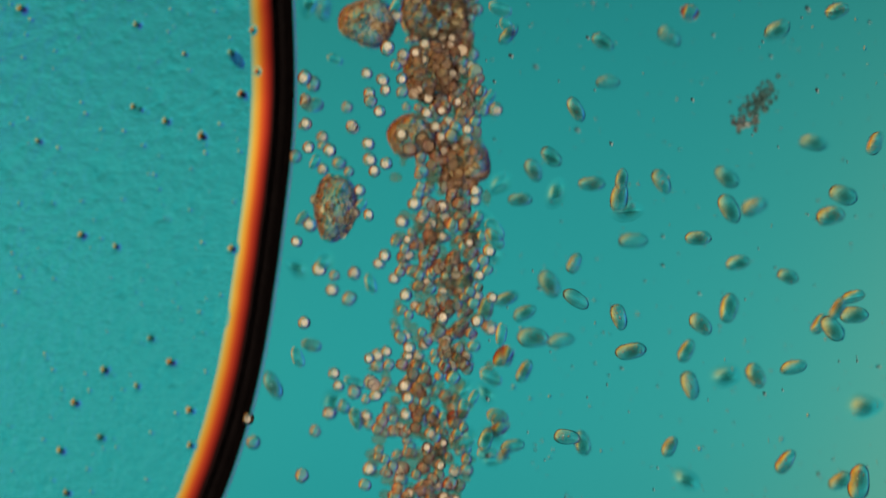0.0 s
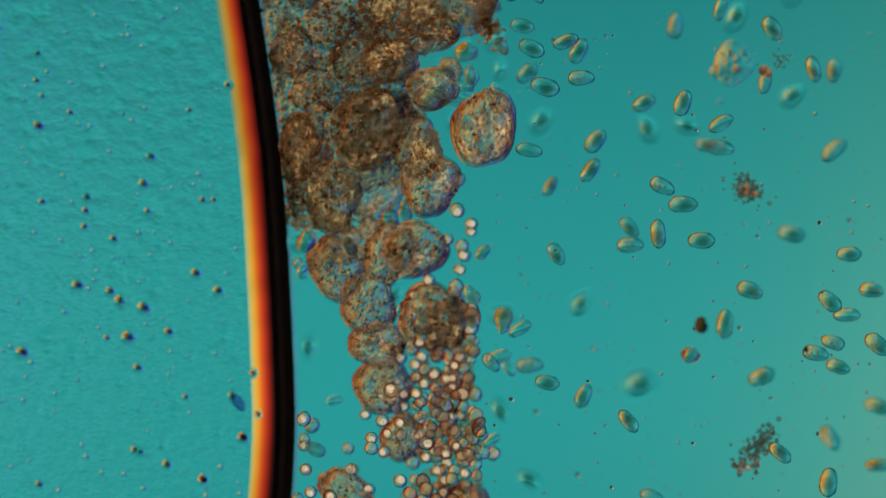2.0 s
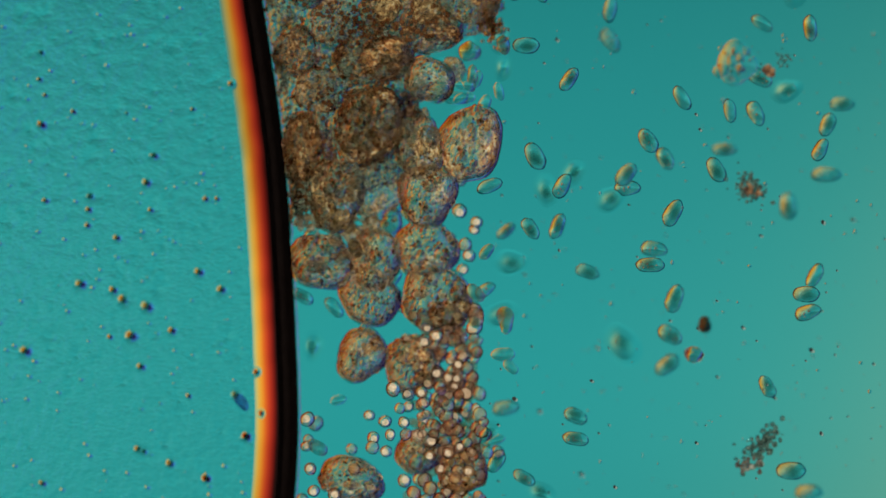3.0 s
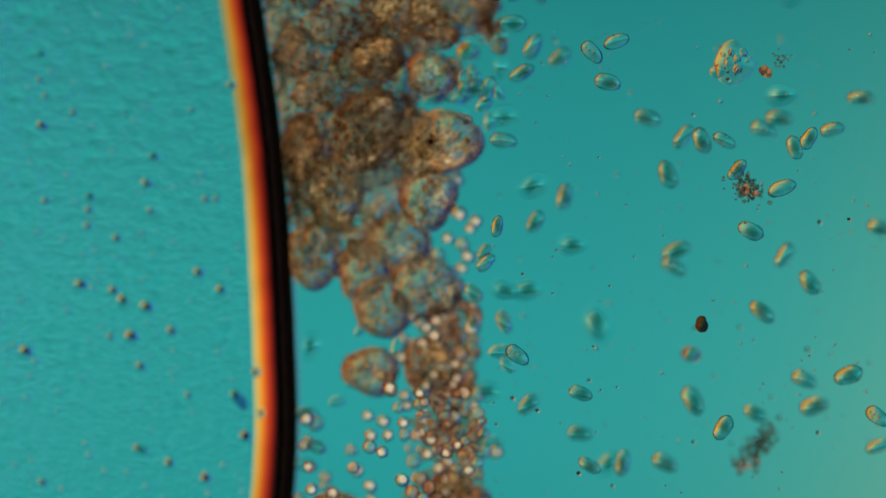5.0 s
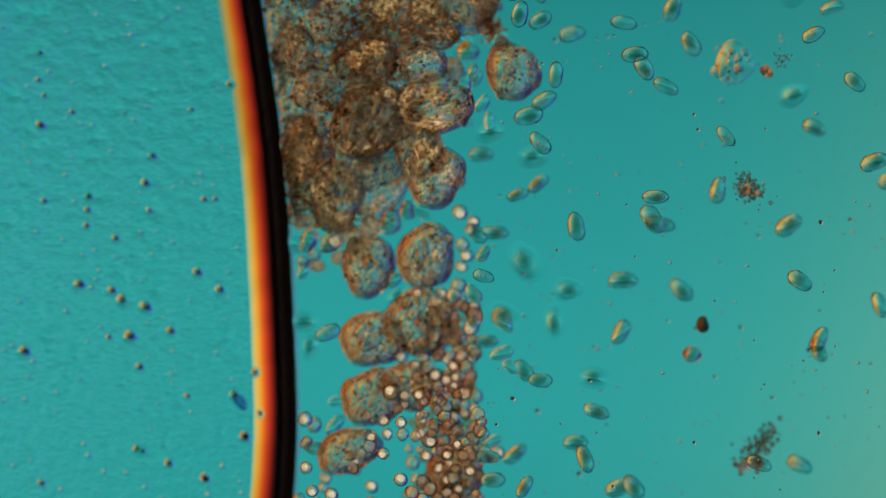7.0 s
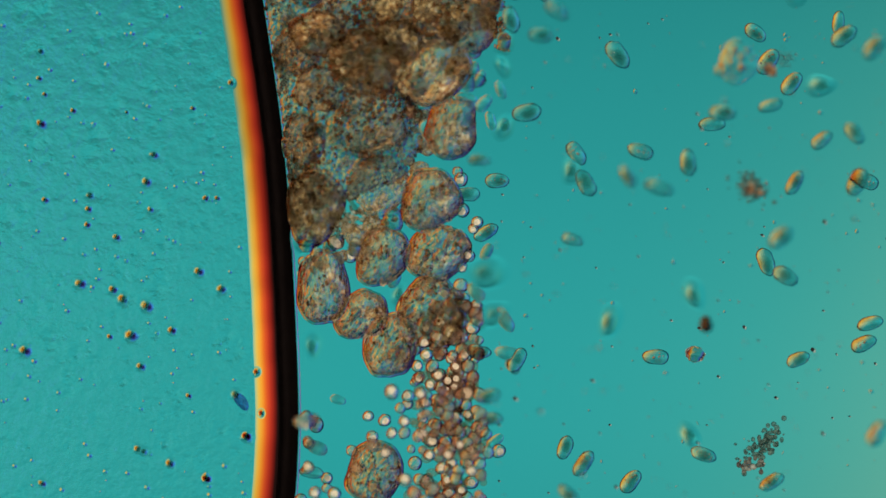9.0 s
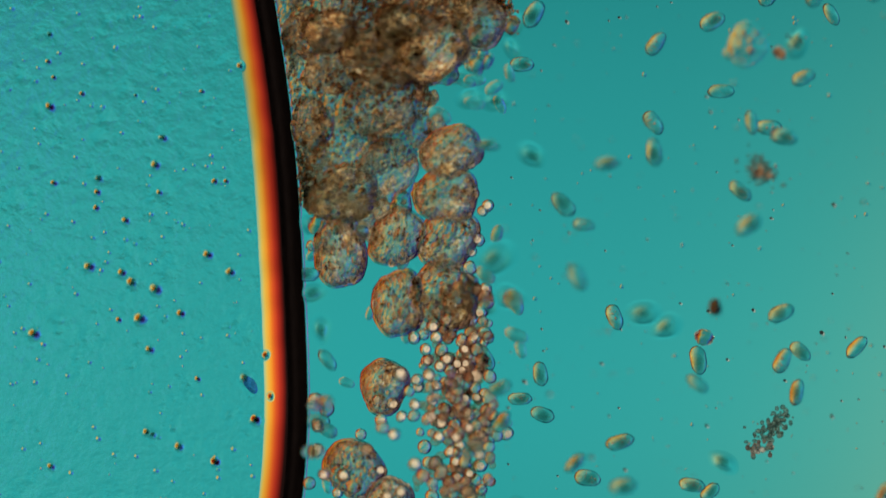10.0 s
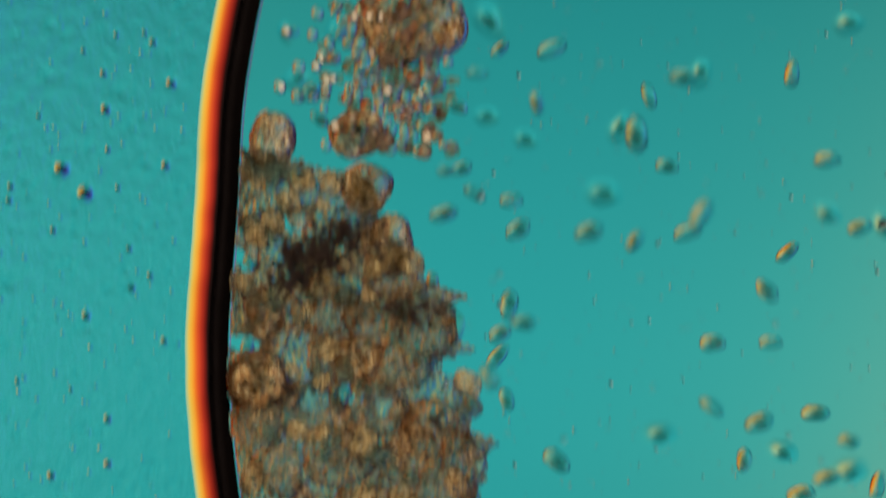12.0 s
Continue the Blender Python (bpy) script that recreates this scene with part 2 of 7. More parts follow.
UMBER = [(0.3, (0.02, 0.009, 0.005)), (0.43, (0.08, 0.037, 0.015)), (0.53, (0.2, 0.105, 0.042)), (0.61, (0.34, 0.21, 0.09)), (0.72, (0.6, 0.49, 0.3))]
MILKY = [(0.36, (0.05, 0.09, 0.06)), (0.5, (0.16, 0.25, 0.18)), (0.64, (0.36, 0.45, 0.34))]
CREAM = [(0.3, (0.42, 0.22, 0.12)), (0.5, (0.68, 0.44, 0.27)), (0.65, (0.88, 0.67, 0.45))]
MATS = {
    "clear": clear_body("clear_plasm", (1.0, 1.0, 0.98), 1.138, 0, 6.0, MILKY, 0.04, 0.3, 2.6),
    "frosted": clear_body("frosted_plasm", (1.0, 1.0, 0.98), 1.122, 0, 6.0, MILKY, 0.0, 0.36, 2.6, 0.02),
    "pale": clear_body("pale_plasm", (0.86, 0.9, 0.88), 1.16, 0, 6.0, MILKY, 0.2, 0.34, 2.6),
    "cell_wall": wet("swimming_cell_wall", (0.24, 0.32, 0.35), 1.1),
    "core": clear_body("core_plasm", (0.74, 0.78, 0.72), 1.18),
    "round": plasm("round_cell_plasm", (0.99, 0.96, 0.92), 1.16, CREAM, 0.25, 0.28, 1.6, 0.9, 0.006),
    # cream colour painted for light that a round cell gathers in its middle
    "cream": haze("painted_bright_centre", (0.99, 0.96, 0.92), [(0.3, (0.9, 0.74, 0.52)), (0.7, (0.97, 0.88, 0.72))], 0.5, 0.95, 1.5),
    "round_wall": wet("round_cell_wall", (0.38, 0.25, 0.23), 1.22),
    "crowd_wall": wet("crowded_cell_wall", (0.56, 0.4, 0.37), 1.22),
    "granule": wet("clear_granules", (0.99, 0.97, 0.92), 1.12),
    "dark_granule": haze("brown_granules", (0.8, 0.62, 0.46), [(0.3, (0.08, 0.035, 0.015)), (0.7, (0.24, 0.12, 0.05))], 0.25, 0.7, 3.0),
    "under": haze("packed_cell_plasm", (0.97, 0.88, 0.8), [(0.3, (0.28, 0.16, 0.12)), (0.7, (0.48, 0.33, 0.26))], 0.04, 0.2, 30.0),
    "smudge": hazy("debris_haze", (0.88, 0.9, 0.86), [(0.1, (0.14, 0.1, 0.06)), (0.9, (0.5, 0.42, 0.3))], 0.36),
    "wall": clear_body("cell_wall", (0.99, 0.95, 0.9), 1.2),
    "membrane": wet("brown_membrane", (0.9, 0.78, 0.7), 1.25),
    "large": plasm("large_cell_plasm", (0.99, 0.96, 0.9), 1.14, TAN, 0.44, 0.08, 8.0, 0.9, 0.05),
    "large_olive": plasm("large_cell_olive_plasm", (0.99, 0.99, 0.95), 1.14, OLIVE, 0.4, 0.08, 8.0, 0.9, 0.05),
    "soft_pale": wet("soft_pale_plasm", (0.97, 0.98, 0.97), 1.15),
    "soft_core": veil("soft_core_plasm", (0.84, 0.83, 0.8)),
    "vesicle": plasm("vesicle_plasm", (0.96, 0.93, 0.84), 1.13, OLIVE, 0.42, 0.15, 4.0, 1.5, 0.02),
    # tint painted for the unlit middle of a droplet
    "drop_centre": veil("painted_drop_dark", (0.66, 0.66, 0.63)),
    "drop": wet("droplet_oil", (0.99, 0.995, 0.995), 1.5),
    "speck": grainy("dark_specks", [(0.2, (0.012, 0.018, 0.02)), (0.8, (0.035, 0.045, 0.05))], 60.0, 0.5, 0.0, True, 0.1),
    "glint": wet("speck_glass", (0.9, 0.94, 0.95), 1.08),
    # pale colour for the glint on one side of a speck
    "painted_glint": haze("pale_specks", (0.97, 0.98, 0.97), [(0.3, (0.4, 0.55, 0.55)), (0.7, (0.62, 0.75, 0.74))], 0.4, 0.75, 40.0),
    "film": rippled("water_film", 1.1, 60.0, 14.0, 0.008),
    "fillet": wet("water_film", (1, 1, 1), 1.6),
    "packed": plasm("packed_plasm", (0.93, 0.86, 0.76), 1.15, UMBER, 0.47, 0.1, 9.0, 1.3, 0.07),
    "packed_olive": plasm("packed_olive_plasm", (0.95, 0.9, 0.82), 1.15, BROWN, 0.46, 0.1, 9.0, 1.3, 0.07),
    "mass": plasm("brown_mass", (0.86, 0.77, 0.66), 1.16, UMBER, 0.44, 0.075, 42.0, 6.0, 0.07),
    "grains": clear_body("mixed_grains", (0.92, 0.82, 0.68), 1.2, 0, 30.0),
    "rubble": grainy("grey_debris", [(0.2, (0.03, 0.03, 0.03)), (0.5, (0.12, 0.13, 0.11)), (0.8, (0.34, 0.4, 0.36))], 50.0, 0.5, 0.4, True, 0.5),
    "rust": grainy("rust_debris", [(0.2, (0.04, 0.018, 0.01)), (0.6, (0.2, 0.09, 0.04)), (0.85, (0.4, 0.26, 0.13))], 50.0, 0.5, 0.4, True, 0.5),
    "grey": haze("grey_grains", (0.82, 0.88, 0.88), [(0.3, (0.02, 0.045, 0.04)), (0.7, (0.2, 0.35, 0.31))], 0.3, 0.75, 60.0),
    "pale_grit": hazy("pale_grit", (0.95, 0.96, 0.92), [(0.1, (0.22, 0.15, 0.08)), (0.5, (0.45, 0.38, 0.22)), (0.9, (0.66, 0.64, 0.5))], 0.42),
    "bits": clear_body("pale_bits", (0.95, 0.97, 0.97), 1.25, 0, 30.0, MILKY, 0.42, 0.3, 40.0),
    "bubble": clear_body("bubble_film", (0.97, 0.99, 0.98), 1.11, 0, 5.0, MILKY, 0.05, 0.34, 12.0),
    "seed": clear_body("dark_seed", (0.42, 0.30, 0.24), 1.14),
    "violet": clear_body("violet_film", (0.68, 0.62, 0.88), 1.1),
    "dark": grainy("dark_pigment", [(0.3, (0.008, 0.005, 0.004)), (0.6, (0.03, 0.015, 0.01)), (0.8, (0.07, 0.03, 0.02))], 30.0, 0.6, 0.5),
    # stands in for the dark where the rim turns light away
    "black": grainy("painted_rim_dark", [(0.3, (0.004, 0.003, 0.003)), (0.7, (0.008, 0.006, 0.006))], 12.0, 0.7, 0.1, gloss=0.0),
    "lip": clear_body("rim_lip", (1, 1, 1), 1.05),
    "slide": slide_glass(),
    "field": field_light(),
}


# ---- building ----
def mesh_of(name, bm, material):
    me = bpy.data.meshes.new(name)
    bm.to_mesh(me)
    bm.free()
    me.materials.append(material)
    for p in me.polygons:
        p.use_smooth = p.normal.z > -0.95
    return me


def part(name, bm, material, parent, label=""):
    ob = new(name, mesh_of(name, bm, material))
    ob.parent = parent
    return tagged(ob, label)


def child(name, me, parent, at_=None, scale=(1, 1, 1)):
    ob = new(name, me)
    ob.parent = parent
    if at_ is not None:
        ob.matrix_basis = at_ @ Matrix.Diagonal((*scale, 1))
    return ob


def blob(detail, radii, lump=0.0, size=2.0, seed=0.0, centre=(0, 0, 0), taper=0.0, grain=0.0, flat_=1.0):
    """A rounded body with an uneven skin, added to the bmesh given."""
    bm = bmesh.new()
    got = bmesh.ops.create_icosphere(bm, subdivisions=detail, radius=1.0)
    for v in got["verts"]:
        d = v.co.normalized()
        out = math.hypot(d.x, d.y)
        if flat_ < 1 and out > 1e-6:
            d = Vector((d.x * out ** (flat_ - 1), d.y * out ** (flat_ - 1), d.z))
        k = 1 + (lump * noise.noise(d * size + Vector((seed, seed * 1.7, -seed))) if lump else 0)
        if grain:
            far = Vector((seed * 5, 3, seed))
            k += grain * (noise.noise(d * 6 + far) + 0.7 * noise.noise(d * 13 + far) + 0.35 * noise.noise(d * 27 + far))
        slim = 1 - taper * d.x
        v.co = Vector((d.x * k * radii[0] + centre[0], d.y * k * slim * radii[1] + centre[1], d.z * k * slim * radii[2] + centre[2]))
    return bm


def dome(detail, radius, high, power, seed, lump=0.2, grain=0.0, lobes=0.12, foot=True, ring=0.0):
    """A cell that lies flat on the glass: a low dome of uneven outline, with or without a flat foot."""
    bm = bmesh.new()
    bmesh.ops.create_icosphere(bm, subdivisions=detail, radius=1.0)
    far = Vector((seed * 5, 3, seed))
    for v in bm.verts:
        d = v.co.normalized()
        across = math.acos(min(1, abs(d.z))) / (math.pi / 2)
        flat_ = math.hypot(d.x, d.y)
        ex, ey = (d.x / flat_, d.y / flat_) if flat_ > 1e-6 else (0.0, 0.0)
        edge = radius * (1 + lobes * 2 * noise.noise(Vector((ex * 0.9, ey * 0.9, seed * 2.1))) + 0.04 * noise.noise(Vector((ex * 3, ey * 3, seed))))
        x, y = ex * across * edge, ey * across * edge
        z = 0.0
        if d.z > -0.001:
            fall = 1 - across ** power
            at_ = Vector((x, y, seed))
            z = high * fall * (1 + lump * noise.noise(at_ * 1.5))
            if grain:
                z += grain * min(1, 4 * fall) * (noise.noise(at_ * 6 + far) + 0.7 * noise.noise(at_ * 13 + far) + 0.35 * noise.noise(at_ * 26 + far))
        v.co = Vector((x, y, max(z, 0.0)))
    if ring:
        bmesh.ops.delete(bm, geom=[f for f in bm.faces if f.calc_center_median().xy.length < ring * radius], context="FACES")
    if not foot:
        bmesh.ops.delete(bm, geom=[f for f in bm.faces if f.calc_center_median().z < 1e-5], context="FACES")
    return bm


def bell(rings=14, around=28, high=0.8):
    """A droplet that wets the glass: a bell that runs out flat on it."""
    bm = bmesh.new()
    top = bm.verts.new((0, 0, high))
    last = None
    for k in range(1, rings + 1):
        r = 2.0 * k / rings
        z = high * math.exp(-1.5 * r * r)
        ring = [bm.verts.new((r * math.cos(a), r * math.sin(a), z)) for a in (2 * math.pi * n / around for n in range(around))]
        for n in range(around):
            m = (n + 1) % around
            if last:
                bm.faces.new((last[n], ring[n], ring[m], last[m]))
            else:
                bm.faces.new((top, ring[n], ring[m]))
        last = ring
    return bm


def soft_body(wide, high, power, taper=0.0, seed=0.0, rings=16, around=32):
    """A cell with a soft outline: a long low mound that runs out flat, half a step long."""
    bm = bmesh.new()
    top = bm.verts.new((0, 0, high))
    last = None
    for k in range(1, rings + 1):
        r = 1.75 * k / rings
        z = high * math.exp(-1.1 * r ** power)
        ring = []
        for n in range(around):
            a = 2 * math.pi * n / around
            x, y = math.cos(a), math.sin(a)
            g = 1 + 0.14 * noise.noise(Vector((x, y, seed)))
            ring.append(bm.verts.new((0.42 * r * x * g, 0.42 * r * y * g * wide * (1 - taper * x * r), z if k < rings else 0.0)))
        for n in range(around):
            m = (n + 1) % around
            if last:
                bm.faces.new((last[n], ring[n], ring[m], last[m]))
            else:
                bm.faces.new((top, ring[n], ring[m]))
        last = ring
    return bm


def many_bells(name, places, material, high=0.7):
    """One mesh of tiny wetting droplets: rows of x, y, radius."""
    base = bell(7, 12, high)
    base.verts.ensure_lookup_table()
    base.verts.index_update()
    vs = np.array([v.co[:] for v in base.verts])
    fs = [[v.index for v in f.verts] for f in base.faces]
    base.free()
    verts, faces = [], []
    for i, (x, y, r) in enumerate(places):
        verts.append(vs * r + (x, y, 0.001))
        faces += [[k + i * len(vs) for k in f] for f in fs]
    me = bpy.data.meshes.new(name)
    me.from_pydata(np.concatenate(verts).tolist(), [], faces)
    me.materials.append(material)
    for p in me.polygons:
        p.use_smooth = True
    return new(name, me)


def many_shapes(name, places, base, material):
    """One mesh of many copies of a small shape: rows of x, y, z, size."""
    base.verts.ensure_lookup_table()
    base.verts.index_update()
    vs = np.array([v.co[:] for v in base.verts])
    fs = [[v.index for v in f.verts] for f in base.faces]
    base.free()
    r = np.random.default_rng(len(places))
    verts, faces = [], []
    for i, (x, y, z, size) in enumerate(places):
        a, wide = r.uniform(0, 6.28), r.uniform(0.85, 1.15)
        c, d = math.cos(a), math.sin(a)
        turned = np.stack((wide * vs[:, 0] * c - vs[:, 1] * d, wide * vs[:, 0] * d + vs[:, 1] * c, vs[:, 2]), 1)
        verts.append(turned * size + (x, y, z))
        faces += [[k + i * len(vs) for k in f] for f in fs]
    me = bpy.data.meshes.new(name)
    me.from_pydata(np.concatenate(verts).tolist(), [], faces)
    me.materials.append(material)
    for p in me.polygons:
        p.use_smooth = True
    return new(name, me)


def box(name, x0, x1, y0, y1, z0, z1, material):
    bm = bmesh.new()
    bmesh.ops.create_cube(bm, size=1.0)
    for v in bm.verts:
        v.co = Vector(((x0, x1)[v.co.x > 0], (y0, y1)[v.co.y > 0], (z0, z1)[v.co.z > 0]))
    ob = new(name, mesh_of(name, bm, material))
    for p in ob.data.polygons:
        p.use_smooth = False
    return ob


def many_grains(name, places, material, parent=None, detail=1):
    """One mesh of small six- to twenty-sided grains: rows of x, y, z, radius."""
    base = bmesh.new()
    bmesh.ops.create_icosphere(base, subdivisions=detail, radius=1.0)
    base.verts.ensure_lookup_table()
    vs = np.array([v.co[:] for v in base.verts])
    fs = np.array([[v.index for v in f.verts] for f in base.faces])
    base.free()
    rng = np.random.default_rng(len(places))
    verts, faces = [], []
    for i, (x, y, z, r) in enumerate(places):
        stretch = rng.uniform(0.7, 1.3, 3)
        verts.append(vs * stretch * r + (x, y, z))
        faces.append(fs + i * len(vs))
    me = bpy.data.meshes.new(name)
    me.from_pydata(np.concatenate(verts).tolist(), [], np.concatenate(faces).tolist())
    me.materials.append(material)
    for p in me.polygons:
        p.use_smooth = True
    ob = new(name, me)
    ob.parent = parent
    return ob


# ---- the setting: slide, lit field, rim of the air bubble ----
slide = tagged(box("glass_slide", -9, 9, -9, 9, -0.06, 0, MATS["slide"]), "clear glass microscope slide under the wet mount", "slide", kind="structure")
bm = bmesh.new()
bmesh.ops.create_circle(bm, cap_ends=True, segments=96, radius=85)
field = new("backdrop_field", mesh_of("backdrop_field", bm, MATS["field"]))
field.location = (0, 0, -100)
tagged(field, "teal lit ground-glass field far under the slide", "light field", kind="structure")

RIM = [(-1500, 700), (-1250, 605), (-1000, 532), (-870, 500), (-770, 481), (-670, 466), (-570, 463), (-470, 458), (-370, 449), (-270, 442), (-170, 444), (-70, 452),
       (0, 461), (100, 477), (200, 492), (300, 503), (400, 511), (500, 516), (600, 521), (700, 525), (800, 525), (907, 517), (1007, 504),
       (1107, 491), (1207, 476), (1307, 456), (1407, 428), (1489, 399), (1620, 340), (1800, 240), (2000, 100)]
RIM_V = np.array([v for v, u in RIM], float)
RIM_U = np.array([u for v, u in RIM], float)
RIM_NEAR = np.arange(-60, 61, 20)


def rim_at(v):
    """How far across the rim's inner edge lies at v, smoothed."""
    return float(np.mean(np.interp(v + RIM_NEAR, RIM_V, RIM_U)))


def sweep(profile, closed=True):
    """A solid that follows the rim: profile rows are steps outwards from its inner edge, and height."""
    bm = bmesh.new()
    rings = []
    for v in range(-1450, 1960, 12):
        u = rim_at(v)
        slope = (rim_at(v + 6) - rim_at(v - 6)) / 12
        along = Vector((-1, slope)).normalized()
        wob = 1.2 * noise.noise(Vector((v * 0.02, 3.0, 0)))
        ring = []
        for d, z in profile:
            x, y = flat(u + along.x * (d + (wob if d > 1 else 0)), v + along.y * (d + wob))
            ring.append(bm.verts.new((x, y, z)))
        rings.append(ring)
    n = len(profile)
    for a, b in zip(rings, rings[1:]):
        for i in range(n if closed else n - 1):
            j = (i + 1) % n
            bm.faces.new((a[i], a[j], b[j], b[i]))
    if closed:
        bm.faces.new(rings[0])
        bm.faces.new(rings[-1][::-1])
    bmesh.ops.recalc_face_normals(bm, faces=bm.faces)
    if not closed and sum(f.normal.z for f in bm.faces) < 0:
        bmesh.ops.reverse_faces(bm, faces=bm.faces)
    return bm


rim = tagged(new("air_bubble"), "air bubble edge with a black curved band and amber fringe", "air bubble")
fillet = [(77, 0.001)]
for k in range(1, 25):
    out_ = 77 - 2.5 * k
    steep = float(np.interp(77 - out_ - 1.25, (0, 2, 7, 14, 20, 27, 34, 40, 46, 65), (0.25, 0.43, 0.54, 0.68, 0.88, 1.12, 1.45, 1.95, 2.5, 2.7)))
    fillet.append((out_, fillet[-1][1] + 2.5 * PX * steep))
part("water_fillet", sweep(fillet, False), MATS["fillet"], rim, "amber water edge")
# the unlit edge of the bubble, painted as an opaque black band
part("painted_dark_band", sweep([(9, 0.0), (10, 0.12), (24, 0.17), (26, 0.19), (23, 0.24), (17, 0.26), (13, 0.235), (10, 0.18), (7, 0.13), (4, 0.08), (1.5, 0.04), (0.5, 0.0)]), MATS["black"], rim, "black band painted where the rim lets no light through")
part("lip", sweep([(1, 0.002), (1, 0.03), (-1.5, 0.022), (-3.5, 0.002)]), MATS["lip"], rim, "thin pale inner line")


# ---- the thin film beyond the rim ----
bm = bmesh.new()
last = None
for v in range(-1300, 1800, 40):
    row = [bm.verts.new((*flat(u, v), 0.0006)) for u in np.linspace(-300, rim_at(v) - 79, 12)]
    if last:
        for a, b, c, d in zip(last, last[1:], row[1:], row):
            bm.faces.new((a, d, c, b))
    last = row
film = tagged(new("water_film", mesh_of("water_film", bm, MATS["film"])), "thin uneven film of water with a grainy skin", "film", kind="structure")


# ---- droplets in the film beyond the rim ----
DROP_MESH = mesh_of("droplet", bell(), MATS["drop"])


def painted_dark_centre():
    """The dark that bent light leaves mid-droplet, painted without a sharp edge: thin round layers."""
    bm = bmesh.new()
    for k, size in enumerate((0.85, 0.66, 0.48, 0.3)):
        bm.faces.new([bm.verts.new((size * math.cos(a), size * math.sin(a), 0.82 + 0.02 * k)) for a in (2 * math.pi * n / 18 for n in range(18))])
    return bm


DROP_CENTRE = mesh_of("centre", painted_dark_centre(), MATS["drop_centre"])


def droplet(u, v, r):
    ob = new("droplet", DROP_MESH)
    x, y = flat(u, v)
    r *= 0.95
    ob.matrix_world = pose(x, y, 0.001, 0, 0, random.uniform(0, 360)) @ Matrix.Diagonal((r * PX, r * PX * random.uniform(0.85, 1.1), r * PX * random.uniform(0.85, 1.25), 1))
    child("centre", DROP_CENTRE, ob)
    tagged(ob, "small clear oil droplet with a painted dark centre", "droplet", "droplets beside the rim")


for u, v, r in ((138, 503, 9), (196, 514, 8), (214, 531, 10), (256, 543, 10), (228, 595, 10), (40, 622, 9), (388, 513, 8), (348, 482, 8), (268, 275, 8), (68, 220, 8),
                (255, 323, 8), (155, 347, 8), (152, 371, 6), (150, 399, 6), (202, 421, 7), (75, 355, 6), (245, 650, 7), (70, 857, 7), (297, 822, 8), (362, 850, 7),
                (432, 775, 9), (240, 796, 7), (250, 800, 6), (413, 700, 9), (68, 92, 6), (405, 148, 6), (125, 197, 5), (337, 193, 5), (220, 200, 4)):
    droplet(u, v, r)
for u, v, r in ((189, -528, 13), (147, -571, 13), (341, -722, 8), (225, -676, 9), (221, -740, 6), (309, -795, 7), (244, -808, 5), (294, -812, 5), (229, -605, 6), (331, -577, 7),
                (247, -537, 5), (132, -462, 6), (271, -360, 8), (304, -382, 6), (191, -310, 8), (329, -266, 7), (229, -128, 7), (129, -27, 8), (229, -48, 7), (267, -430, 6),
                (57, -540, 6), (54, -515, 6), (107, -665, 5), (186, -780, 5), (164, -180, 4), (69, -195, 5)):
    droplet(u, v, r)
for u, v, r in ((188, 1264, 9), (305, 1250, 9), (208, 1044, 7), (270, 1207, 8), (245, 1292, 6), (135, 1322, 8), (340, 1335, 8), (181, 1383, 9), (110, 1407, 8), (340, 1397, 7),
                (147, 1024, 8), (414, 1048, 8), (360, 847, 8), (120, 1482, 8), (432, 772, 6), (300, 586, 7), (190, 597, 5), (360, 352, 6), (380, 352, 5), (262, 372, 5),
                (460, 733, 5), (450, 660, 6), (330, 702, 5), (65, 140, 5), (75, 168, 5)):
    droplet(u, v, r)
rng = np.random.default_rng(7)
fine = []
for k in range(520):
    v = rng.uniform(-1000, 1600)
    u = rng.uniform(-40, rim_at(v) - 90)
    r = rng.uniform(1.4, 4.4) * PX
    x, y = flat(u, v)
    fine.append((x, y, r))
faint = []
for k in range(560):
    v = rng.uniform(-1000, 1600)
    u = rng.uniform(-40, rim_at(v) - 95)
    faint.append((*flat(u, v), float(rng.choice((4, 7, 11, 15), p=(0.5, 0.34, 0.13, 0.03))) * rng.uniform(0.8, 1.2) * PX))
tagged(many_bells("faint_droplets", faint, MATS["drop"], 0.11), "faint low droplets spread through the thin film", "droplets", kind="stuff")
tagged(many_bells("fine_droplets", fine, MATS["drop"]), "mist of tiny droplets in the thin film", "droplets", kind="stuff")


# ---- the brown clump of cells beside the rim ----
EDGE = [(-700, 0), (-610, 0), (-585, 120), (-540, 235), (-470, 262), (-430, 300), (-400, 330), (-340, 400), (-270, 405), (-225, 388), (-165, 430), (-100, 448), (-60, 450),
        (0, 428), (45, 405), (75, 320), (110, 262), (200, 250), (290, 236), (315, 205), (335, 160), (352, 110), (370, 60), (385, 0), (500, 0)]


EDGE_V, EDGE_W = np.array([a for a, b in EDGE], float), np.array([b for a, b in EDGE], float)


GAPS = [(596, -158, 26, 17), (736, -148, 30, 16), (660, -172, 18, 14), (466, -425, 20, 42), (470, -262, 34, 13), (690, -262, 20, 14), (560, -470, 22, 16)]


def clump_width(v):
    return float(np.interp(v, EDGE_V, EDGE_W))


